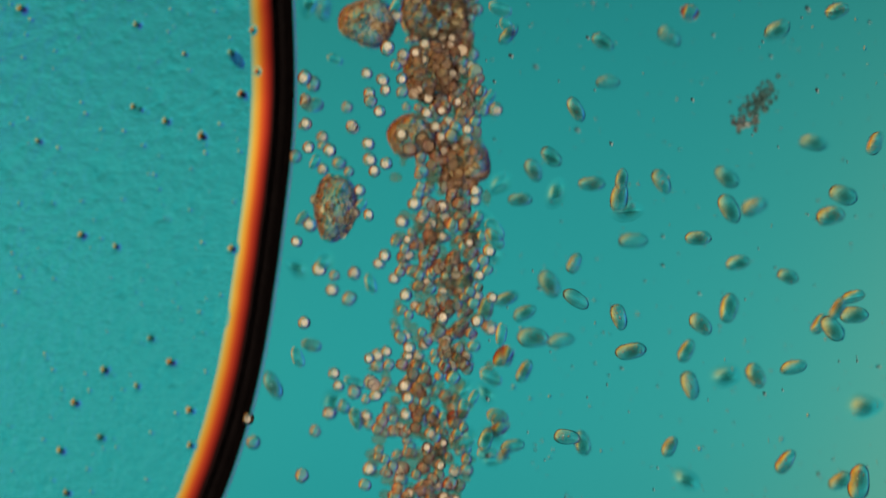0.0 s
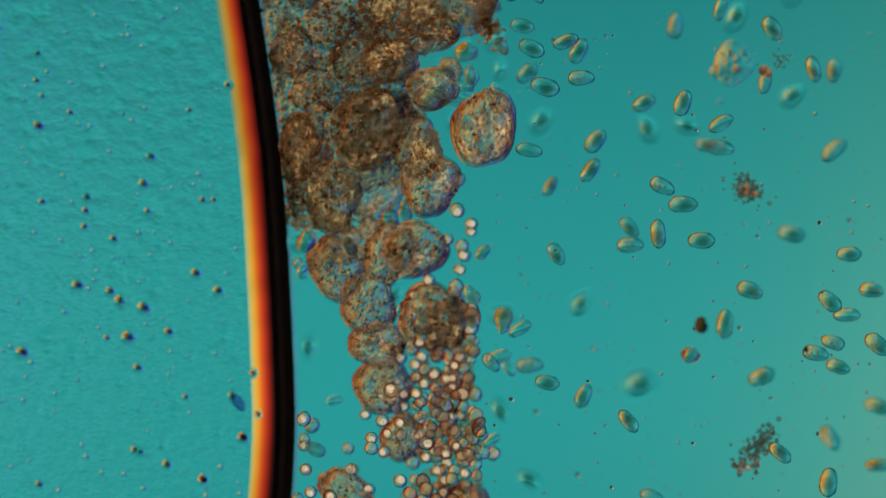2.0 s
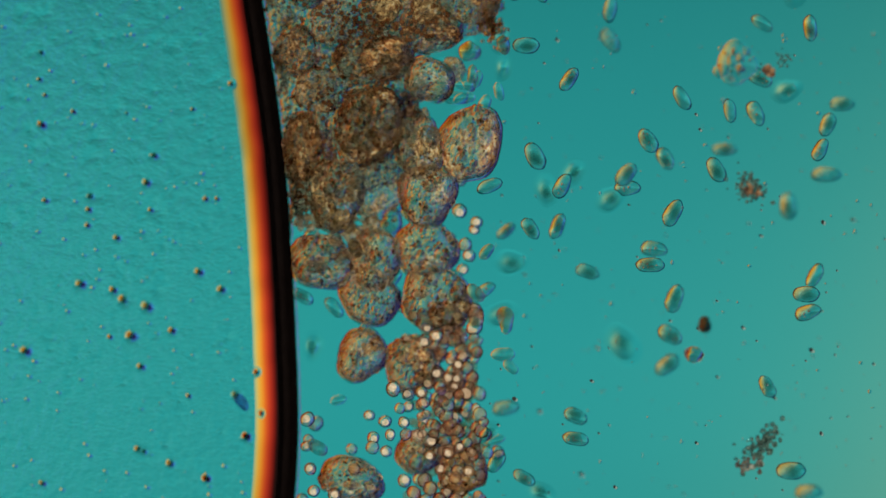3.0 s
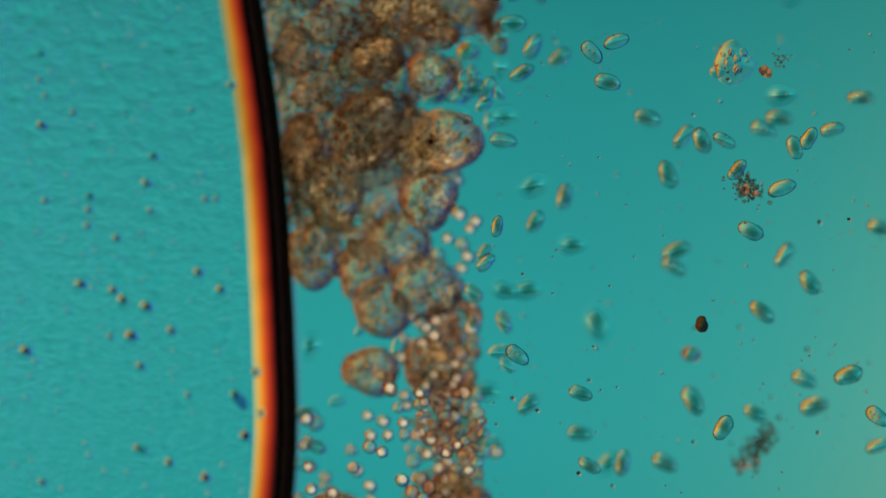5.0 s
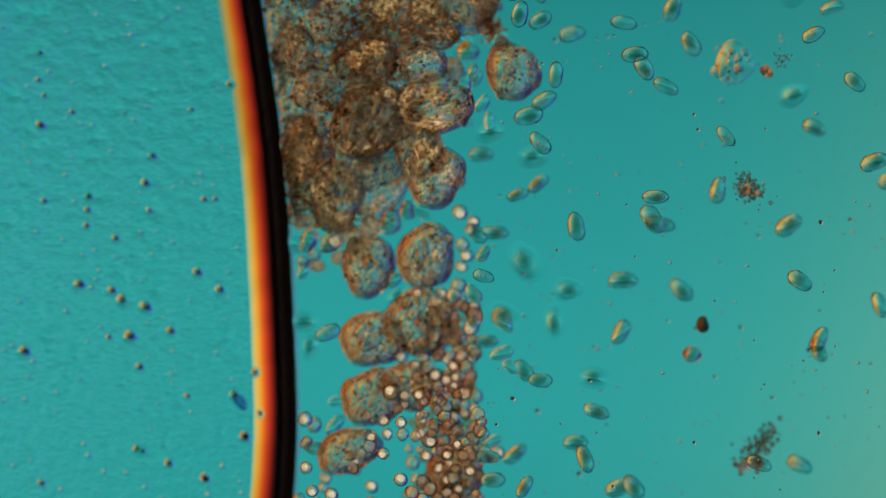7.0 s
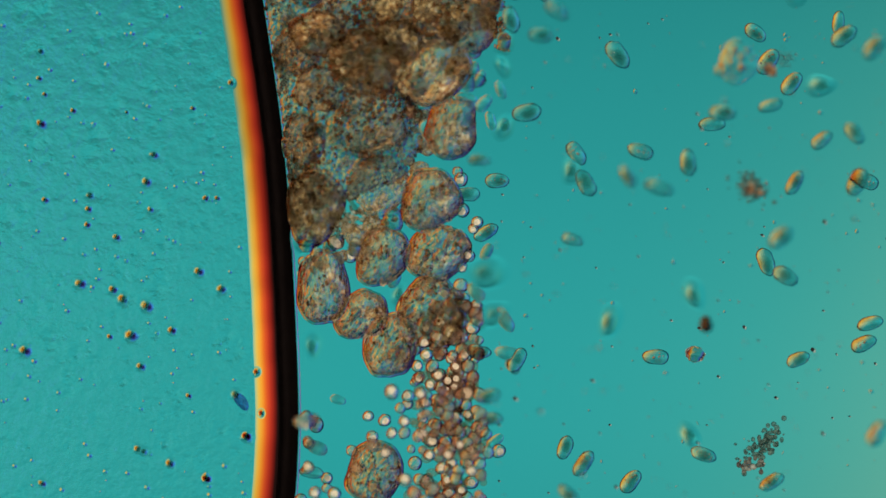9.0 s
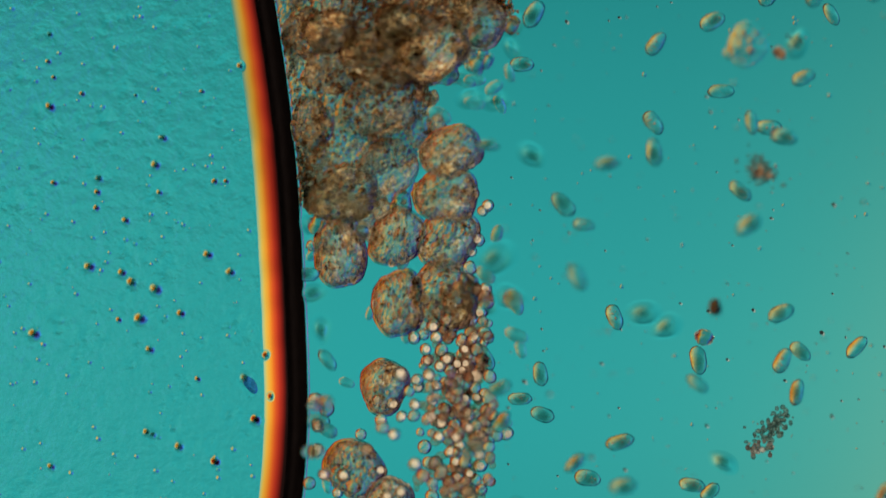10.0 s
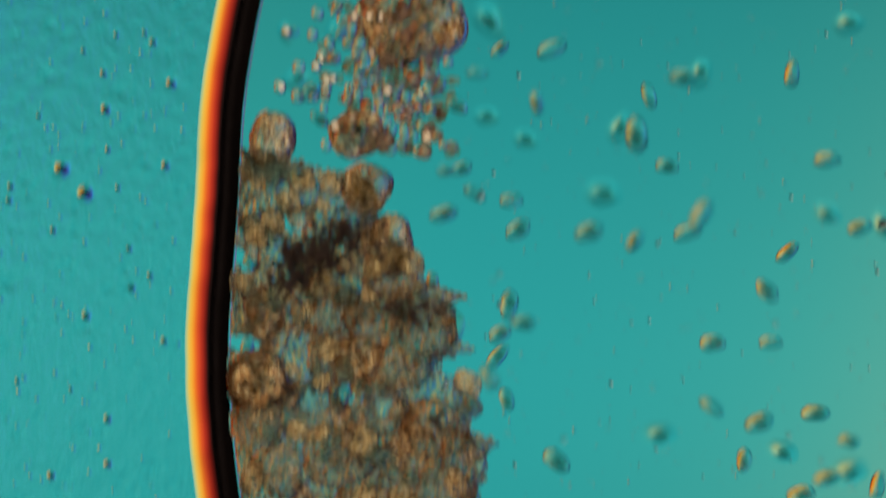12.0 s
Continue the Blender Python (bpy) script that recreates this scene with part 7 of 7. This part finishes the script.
    walk(swimmer(0.11, "clear"), [(0, at(1.01, 2.85, -70)), (11.5, at(1.01, 2.85, -70)), (12, at(1.01, 2.85, -70))])
    walk(swimmer(0.1, "clear"), [(0, at(0.51, 2.82, -80)), (11.5, at(0.51, 2.82, -80)), (12, at(0.51, 2.82, -80))])
    walk(swimmer(0.09, "pale"), [(0, at(0.46, 2.66, -20)), (11.5, at(0.46, 2.66, -20)), (12, at(0.46, 2.66, -20))])
    walk(swimmer(0.11, "pale"), [(0, at(0.88, 2.71, 60)), (11.5, at(0.88, 2.71, 60)), (12, at(0.88, 2.71, 60))])
    walk(swimmer(0.15, "clear"), [(0, at(0.95, 2.68, -85)), (11.5, at(0.95, 2.68, -85)), (12, at(0.95, 2.68, -85))])
    walk(swimmer(0.1, "clear"), [(0, at(0.16, 2.81, -30)), (11.5, at(0.16, 2.81, -30)), (12, at(0.16, 2.81, -30))])
    walk(swimmer(0.09, "clear"), [(0, at(0.25, 2.95, 0)), (11.5, at(0.25, 2.95, 0)), (12, at(0.25, 2.95, 0))])
    walk(swimmer(0.09, "pale"), [(0, at(0.29, 2.76, 0)), (11.5, at(0.29, 2.76, 0)), (12, at(0.29, 2.76, 0))])
    walk(swimmer(0.1, "clear"), [(0, at(1.09, 2.54, -10)), (11.5, at(1.09, 2.54, -10)), (12, at(1.09, 2.54, -10))])
    walk(swimmer(0.11, "clear"), [(0, at(1.79, 2.57, 0)), (11.5, at(1.79, 2.57, 0)), (12, at(1.79, 2.57, 0))])
    walk(swimmer(0.09, "clear"), [(0, at(0.18, 2.53, 20)), (11.5, at(0.18, 2.53, 20)), (12, at(0.18, 2.53, 20))])
    walk(swimmer(0.07, "clear"), [(0, at(0.11, 2.52, 0)), (11.5, at(0.11, 2.52, 0)), (12, at(0.11, 2.52, 0))])
    walk(swimmer(0.1, "clear"), [(0, at(0.24, 2.44, -30)), (11.5, at(0.24, 2.44, -30)), (12, at(0.24, 2.42, -30))])
    walk(swimmer(0.09, "clear"), [(0, at(-0.45, 2.75, -40)), (11.5, at(-0.45, 2.75, -40)), (12, at(-0.45, 2.75, -40))])
    walk(swimmer(0.09, "clear"), [(0, at(2.21, 1.33, -20)), (11.5, at(2.21, 1.33, -20)), (12, at(1.88, 1.33, -20))])
    walk(swimmer(0.1, "clear"), [(0, at(0.4, 2.44, 0)), (11.5, at(0.4, 2.44, 0)), (12, at(0.4, 2.39, 0))])
    walk(swimmer(0.11, "clear"), [(0, at(0.43, 2.44, 30)), (11.5, at(0.43, 2.44, 30)), (12, at(0.43, 2.26, 30))])
    walk(swimmer(0.12, "pale"), [(0, at(0.8, 2.44, -10)), (11.5, at(0.8, 2.44, -10)), (12, at(0.8, 2.42, -10))])
    walk(swimmer(0.12, "clear"), [(0, at(1.18, 2.44, 15)), (11.5, at(1.18, 2.44, 15)), (12, at(1.18, 2.25, 15))])
    walk(swimmer(0.09, "pale"), [(0, at(1.78, 2.44, -20)), (11.5, at(1.78, 2.44, -20)), (12, at(1.78, 2.33, -20))])
    walk(swimmer(0.1, "pale"), [(0, at(2.04, 2.44, -60)), (11.5, at(2.04, 2.44, -60)), (12, at(2.04, 2.28, -60))])
    walk(swimmer(0.11, "clear"), [(0, at(2.21, 1.13, 80)), (11.5, at(2.21, 1.13, 80)), (12, at(2.02, 1.13, 80))])
    walk(swimmer(0.12, "clear"), [(0, at(0.74, 2.44, 20)), (11.5, at(0.74, 2.44, 20)), (12, at(0.74, 2.25, 20))])
    walk(swimmer(0.1, "clear"), [(0, at(-0.49, 2.87, 40)), (11.5, at(-0.49, 2.87, 40)), (12, at(-0.49, 2.87, 40))])
    walk(swimmer(0.14, "clear"), [(0, at(1.23, 2.44, 60)), (11.5, at(1.23, 2.44, 60)), (12, at(1.23, 2.33, 60))])
    walk(swimmer(0.12, "clear"), [(0, at(0.1, 2.44, 15)), (11.5, at(0.1, 2.44, 15)), (12, at(0.1, 2.33, 15))])
    walk(swimmer(0.14, "pale"), [(0, at(0.3, 3.19, -60)), (11.5, at(0.3, 3.19, -60)), (12, at(0.3, 3.19, -60))])
    walk(large_cell(0.145, 0.115, "large"), [(0, at(-0.547, -0.038, 10, 0.02)), (0.5, at(-0.547, -0.038, 10, 0.02)), (1, at(-0.395, -0.032, 28, 0.02)), (1.5, at(-0.405, -0.058, 60, 0.02)), (2, at(-0.46, -0.087, 112, 0.02)), (2.5, at(-0.537, -0.037, 100, 0.02)), (3, at(-0.537, -0.06, 165, 0.02)), (5, at(-0.573, -0.035, 100, 0.02)), (5.5, at(-0.56, -0.015, 95, 0.02)), (6, at(-0.495, -0.2, 112, 0.02)), (6.5, at(-0.443, -0.343, 140, 0.02)), (7, at(-0.305, -0.398, 180, 0.02)), (9, at(-0.243, -0.42, 252, 0.02)), (9.5, at(-0.207, -0.37, 245, 0.02)), (10, at(-0.247, -0.312, 262, 0.02)), (10.5, at(-0.323, -0.228, 290, 0.02)), (11, at(-0.365, -0.175, 312, 0.02)), (12, at(-0.365, -0.175, 312, 0.02))])
    walk(large_cell(0.138, 0.118, "large_olive"), [(0, at(-0.178, -0.013, 0, 0.02)), (0.5, at(-0.178, -0.013, 0, 0.02)), (1, at(-0.088, 0.075, 0, 0.02)), (1.5, at(-0.13, 0.025, 40, 0.02)), (2, at(-0.108, 0.005, 10, 0.02)), (2.5, at(-0.08, 0, 0, 0.02)), (3, at(-0.075, 0.003, 0, 0.02)), (5, at(-0.193, 0.04, 0, 0.02)), (5.5, at(-0.105, 0.022, 0, 0.02)), (6, at(-0.098, 0.028, 0, 0.02)), (6.5, at(-0.088, -0.065, 80, 0.02)), (7, at(-0.077, -0.022, 80, 0.02)), (9, at(-0.028, -0.013, 30, 0.02)), (9.5, at(-0.033, -0.02, 30, 0.02)), (10, at(-0.023, -0.025, 45, 0.02)), (10.5, at(-0.015, -0.02, 85, 0.02)), (11, at(0.035, -0.038, 100, 0.02)), (12, at(0.035, -0.038, 100, 0.02))])
    walk(large_cell(0.143, 0.115, "large"), [(0, at(-0.095, -0.145, 0, 0.03)), (1, at(-0.095, -0.145, 0, 0.03)), (1.5, at(-0.11, -0.145, 30, 0.03)), (2, at(-0.232, -0.015, 70, 0.03)), (2.5, at(-0.297, -0.07, 90, 0.03)), (3, at(-0.312, -0.048, 90, 0.03)), (5, at(-0.355, -0.092, 90, 0.03)), (5.5, at(-0.348, -0.085, 90, 0.03)), (6, at(-0.29, -0.122, 150, 0.03)), (6.5, at(-0.335, -0.098, 100, 0.03)), (7, at(-0.335, -0.077, 100, 0.03)), (9, at(-0.283, -0.033, 75, 0.03)), (9.5, at(-0.268, -0.033, 60, 0.03)), (10, at(-0.255, -0.025, 60, 0.03)), (10.5, at(-0.235, -0.003, 70, 0.03)), (11, at(-0.178, -0.005, 70, 0.03)), (12, at(-0.178, -0.005, 70, 0.03))])
    walk(large_cell(0.135, 0.118, "large"), [(0, at(-0.328, -0.263, 90, 0.02)), (0.5, at(-0.328, -0.263, 90, 0.02)), (1, at(-0.32, -0.25, 90, 0.02)), (1.5, at(-0.31, -0.25, 30, 0.02)), (2, at(-0.323, -0.245, 80, 0.02)), (2.5, at(-0.318, -0.2, 95, 0.02)), (3, at(-0.33, -0.21, 110, 0.02)), (5, at(-0.268, -0.26, 100, 0.02)), (5.5, at(-0.26, -0.302, 60, 0.02)), (6, at(-0.34, -0.568, 90, 0.02)), (6.5, at(-0.375, -0.58, 170, 0.02)), (7, at(-0.31, -0.655, 180, 0.02)), (9, at(-0.315, -0.987, 230, 0.02)), (9.5, at(-0.378, -1.04, 270, 0.02)), (10, at(-0.448, -1.05, 300, 0.02)), (10.5, at(-0.453, -1.152, 335, 0.02)), (11, at(-0.412, -1.175, 350, 0.02)), (12, at(-0.412, -1.175, 350, 0.02))])
    walk(large_cell(0.118, 0.103, "large"), [(0, at(-0.325, -0.516, 0, 0.01)), (0.5, at(-0.31, -0.501, 0, 0.01)), (1, at(-0.32, -0.458, 0, 0.01)), (1.5, at(-0.298, -0.432, 0, 0.01)), (2, at(-0.285, -0.425, 0, 0.01)), (2.5, at(-0.35, -0.45, 0, 0.01)), (3, at(-0.367, -0.473, 60, 0.01)), (5, at(-0.323, -0.547, 0, 0.01)), (5.5, at(-0.255, -0.552, 0, 0.01)), (6, at(-0.122, -0.685, 0, 0.01)), (6.5, at(-0.173, -0.677, 0, 0.01)), (7, at(-0.16, -0.61, 0, 0.01)), (9, at(-0.37, -0.3, 30, 0.01)), (9.5, at(-0.358, -0.495, 60, 0.01)), (10, at(-0.307, -0.688, 90, 0.01)), (10.5, at(-0.203, -0.915, 60, 0.01)), (11, at(-0.103, -0.938, 40, 0.01)), (12, at(-0.103, -0.938, 40, 0.01))])
    walk(large_cell(0.155, 0.138, "large_olive"), [(0, at(-0.037, -0.453, 0, 0.02)), (0.5, at(-0.048, -0.396, 60, 0.02)), (1, at(-0.04, -0.378, 60, 0.02)), (1.5, at(-0.048, -0.302, 20, 0.02)), (2, at(-0.04, -0.3, -20, 0.02)), (2.5, at(-0.043, -0.253, -10, 0.02)), (3, at(-0.043, -0.215, -10, 0.02)), (5, at(-0.09, -0.168, 0, 0.02)), (5.5, at(-0.068, -0.198, 0, 0.02)), (6, at(-0.052, -0.405, 0, 0.02)), (6.5, at(-0.122, -0.348, 20, 0.02)), (7, at(-0.11, -0.328, 60, 0.02)), (9, at(-0.062, -0.275, -40, 0.02)), (9.5, at(-0.075, -0.27, -50, 0.02)), (10, at(-0.048, -0.275, -40, 0.02)), (10.5, at(-0.06, -0.278, -50, 0.02)), (11, at(-0.058, -0.292, -40, 0.02)), (12, at(-0.058, -0.292, -40, 0.02))])
    walk(large_cell(0.125, 0.118, "large"), [(0, at(-0.042, -0.741, 90)), (0.5, at(-0.128, -0.663, 0)), (1, at(-0.332, -0.67, 0)), (1.5, at(-0.303, -0.627, 0)), (2, at(-0.265, -0.608, 0)), (2.5, at(-0.213, -0.595, 0)), (3, at(-0.143, -0.517, 90)), (5, at(-0.055, -0.522, 90)), (5.5, at(-0.043, -0.51, 90)), (6, at(0.003, -0.623, 90)), (6.5, at(0.035, -0.81, 90)), (7, at(0.052, -1.01, 90)), (9, at(0.068, -1.375, 90)), (11, at(0.105, -1.538, 90)), (12, at(0.105, -1.538, 90))])
    walk(large_cell(0.103, 0.090, "large_olive"), [(0, at(-0.12, -1.015, 0, 0.01)), (0.5, at(-0.102, -1.001, 0, 0.01)), (1, at(-0.175, -0.828, 90, 0.01)), (1.5, at(-0.16, -0.782, 60, 0.01)), (2, at(-0.177, -0.825, 90, 0.01)), (2.5, at(-0.112, -0.758, 60, 0.01)), (3, at(-0.105, -0.897, 20, 0.01)), (5, at(0.04, -1.073, 20, 0.01)), (5.5, at(0.065, -1.248, 20, 0.01)), (7, at(0.065, -1.298, 20, 0.01)), (9, at(-0.245, -1.425, 20, 0.01)), (9.5, at(-0.258, -1.295, 20, 0.01)), (10, at(-0.285, -1.175, 20, 0.01)), (10.5, at(-0.307, -1.052, 60, 0.01)), (11, at(-0.265, -0.763, 80, 0.01)), (12, at(-0.265, -0.763, 80, 0.01))])
    walk(large_cell(0.152, 0.095, "large_olive"), [(0, at(-0.47, -1.336, 92, 0.03)), (0.5, at(-0.46, -1.256, 90, 0.03)), (1, at(-0.425, -1.263, 98, 0.03)), (1.5, at(-0.415, -1.215, 115, 0.03)), (2, at(-0.415, -1.095, 140, 0.03)), (2.5, at(-0.413, -1.032, 150, 0.03)), (3, at(-0.413, -1.022, 170, 0.03)), (5, at(-0.46, -1.185, 180, 0.03)), (5.5, at(-0.555, -1.123, 180, 0.03)), (6, at(-0.43, -1.177, 180, 0.03)), (6.5, at(-0.46, -1.147, 190, 0.03)), (7, at(-0.417, -0.897, 205, 0.03)), (9, at(-0.57, -1.375, 205, 0.03)), (11, at(-0.533, -1.562, 205, 0.03)), (12, at(-0.533, -1.562, 205, 0.03))])
    walk(large_cell(0.105, 0.100, "large"), [(0, at(0.108, -1.145, 0, 0.03)), (2.5, at(0.108, -1.145, 0, 0.03)), (3, at(0.078, -0.985, 0, 0.03)), (5, at(0.115, -1.16, 0, 0.03)), (5.5, at(0.115, -1.298, 0, 0.03)), (9, at(0.105, -1.375, 0, 0.03)), (11, at(0.143, -1.538, 0, 0.03)), (12, at(0.143, -1.538, 0, 0.03))])
    walk(large_cell(0.135, 0.125, "large"), [(0, at(0.013, 0.355, 90, 0.08)), (1, at(0.013, 0.355, 90, 0.08)), (1.5, at(-0.03, 0.317, 90, 0.08)), (2, at(-0.048, 0.292, 90, 0.08)), (2.5, at(-0.06, 0.238, 90, 0.08)), (3, at(-0.075, 0.238, 90, 0.08)), (5, at(-0.068, 0.223, 90, 0.08)), (5.5, at(-0.04, 0.228, 90, 0.08)), (6, at(-0.052, 0.297, 90, 0.08)), (6.5, at(-0.08, 0.29, 90, 0.08)), (7, at(-0.035, 0.323, 90, 0.08)), (9, at(-0.065, 0.212, 60, 0.08)), (9.5, at(-0.058, 0.18, 40, 0.08)), (10, at(-0.035, 0.162, 20, 0.08)), (10.5, at(-0.015, 0.122, 10, 0.08)), (11, at(-0.008, 0.15, 10, 0.08)), (12, at(-0.008, 0.15, 10, 0.08))])
    walk(large_cell(0.113, 0.090, "large_olive"), [(0, at(-0.052, 0.73, 90, 0.1)), (1.5, at(-0.052, 0.73, 90, 0.1)), (2, at(-0.045, 0.712, 20, 0.1)), (2.5, at(-0.055, 0.737, -10, 0.1)), (3, at(-0.075, 0.753, -10, 0.1)), (5, at(-0.055, 0.777, 0, 0.1)), (5.5, at(-0.098, 0.815, 40, 0.1)), (6, at(-0.105, 0.815, 0, 0.1)), (6.5, at(-0.098, 0.823, 20, 0.1)), (7, at(-0.103, 0.828, 0, 0.1)), (9, at(-0.208, 0.925, -30, 0.1)), (9.5, at(-0.22, 0.95, -30, 0.1)), (10, at(-0.247, 0.912, 0, 0.1)), (10.5, at(-0.253, 0.872, 0, 0.1)), (11, at(-0.182, 0.862, 0, 0.1)), (12, at(-0.182, 0.862, 0, 0.1))])
    walk(large_cell(0.185, 0.145, "large"), [(0, at(-0.315, 0.525, 70, 0.1)), (2, at(-0.315, 0.525, 70, 0.1)), (3, at(-0.33, 0.54, 70, 0.1)), (5, at(-0.335, 0.515, 70, 0.1)), (7, at(-0.335, 0.565, 60, 0.1)), (9, at(-0.345, 0.82, -10, 0.1)), (9.5, at(-0.345, 0.792, -10, 0.1)), (10, at(-0.323, 0.762, 0, 0.1)), (10.5, at(-0.302, 0.753, 0, 0.1)), (11, at(-0.277, 0.782, 0, 0.1)), (12, at(-0.277, 0.782, 0, 0.1))])
    walk(large_cell(0.165, 0.133, "large"), [(0, at(0.182, 0.785, 60, 0.1)), (1.5, at(0.182, 0.785, 60, 0.1)), (2, at(0.19, 0.55, 75, 0.1)), (2.5, at(0.158, 0.497, 55, 0.1)), (3, at(0.112, 0.478, 70, 0.1)), (5, at(0.01, 0.478, 10, 0.1)), (5.5, at(-0.015, 0.532, 0, 0.1)), (6, at(-0.022, 0.585, 0, 0.1)), (6.5, at(-0.03, 0.623, 0, 0.1)), (7, at(-0.035, 0.647, 10, 0.1)), (9, at(-0.05, 0.783, 30, 0.1)), (9.5, at(-0.07, 0.787, 30, 0.1)), (10, at(-0.098, 0.807, 30, 0.1)), (10.5, at(-0.09, 0.773, 30, 0.1)), (11, at(-0.02, 0.807, 30, 0.1)), (12, at(-0.02, 0.807, 30, 0.1))])
    walk(large_cell(0.135, 0.115, "large_olive"), [(0, at(0.19, 1.278, 30, 0.08)), (5, at(0.19, 1.278, 30, 0.08)), (5.5, at(0.24, 1.153, 30, 0.08)), (6, at(0.24, 0.69, -20, 0.08)), (6.5, at(0.27, 0.69, 20, 0.08)), (7, at(0.31, 0.79, -40, 0.08)), (9, at(0.095, 0.988, -10, 0.08)), (9.5, at(0.048, 0.992, -20, 0.08)), (10, at(0.102, 0.93, -20, 0.08)), (10.5, at(0.085, 0.86, -20, 0.08)), (11, at(0.143, 0.833, -60, 0.08)), (12, at(0.143, 0.833, -60, 0.08))])
    walk(large_cell(0.135, 0.107, "large_olive"), [(0, at(-0.112, 0.448, 90, 0.09)), (3, at(-0.112, 0.448, 90, 0.09)), (7, at(-0.105, 0.448, 90, 0.09)), (9, at(0.03, 0.53, 70, 0.09)), (9.5, at(-0.045, 0.355, 20, 0.09)), (10, at(-0.015, 0.35, 10, 0.09)), (10.5, at(0.08, 0.335, -20, 0.09)), (11, at(0.072, 0.287, -40, 0.09)), (12, at(0.072, 0.287, -40, 0.09))])
    walk(large_cell(0.155, 0.122, "large_olive"), [(0, at(-0.48, 0.24, 90, 0.07)), (3, at(-0.48, 0.24, 90, 0.07)), (7, at(-0.473, 0.24, 90, 0.07)), (9, at(-0.575, 0.18, 85, 0.07)), (9.5, at(-0.557, 0.21, 60, 0.07)), (10, at(-0.497, 0.162, 20, 0.07)), (10.5, at(-0.472, 0.16, -10, 0.07)), (11, at(-0.365, 0.1, -60, 0.07)), (12, at(-0.365, 0.1, -60, 0.07))])
    walk(large_cell(0.165, 0.110, "large"), [(0, at(-0.605, 0.44, 90, 0.03)), (3, at(-0.605, 0.44, 90, 0.03)), (7, at(-0.598, 0.415, 90, 0.03)), (9, at(-0.54, -0.18, 95, 0.03)), (9.5, at(-0.507, -0.1, 95, 0.03)), (10, at(-0.505, -0.092, 100, 0.03)), (10.5, at(-0.537, -0.103, 100, 0.03)), (11, at(-0.59, 0.05, 90, 0.03)), (12, at(-0.59, 0.05, 90, 0.03))])
    walk(large_cell(0.120, 0.095, "large"), [(0, at(-0.228, 0.835, 0, 0.1)), (2, at(-0.228, 0.835, 0, 0.1)), (3, at(-0.26, 0.843, 0, 0.1)), (5, at(-0.297, 0.853, 0, 0.1)), (7, at(-0.323, 0.84, 0, 0.1)), (9, at(-0.57, 0.95, 0, 0.1)), (11, at(-0.533, 0.812, 0, 0.1)), (12, at(-0.533, 0.812, 0, 0.1))])
    walk(large_cell(0.23, 0.18, "large"), [(0, at(-0.03, 3.18, 0, 0.06)), (12, at(-0.03, 3.18, 0, 0.06))])
    walk(large_cell(0.14, 0.1, "large"), [(0, at(-0.66, 2.65, 90, 0.06)), (12, at(-0.66, 2.65, 90, 0.06))])
    walk(large_cell(0.12, 0.1, "large"), [(0, at(-0.28, 2.68, 0, 0.06)), (12, at(-0.28, 2.68, 0, 0.06))])
    walk(large_cell(0.11, 0.11, "large"), [(0, at(-0.24, 2.44, 90, 0.06)), (12, at(-0.24, 2.44, 90, 0.06))])
    walk(large_cell(0.14, 0.1, "large"), [(0, at(-0.14, 2.18, 90, 0.06)), (12, at(-0.14, 2.18, 90, 0.06))])
    walk(large_cell(0.12, 0.09, "large"), [(0, at(-0.69, 1.89, 90, 0.06)), (12, at(-0.69, 1.89, 90, 0.06))])
    walk(large_cell(0.13, 0.13, "large"), [(0, at(-0.72, 1.6, 90, 0.06)), (12, at(-0.72, 1.6, 90, 0.06))])
    walk(large_cell(0.12, 0.1, "large"), [(0, at(-0.28, 1.7, 0, 0.06)), (12, at(-0.28, 1.7, 0, 0.06))])


motions()
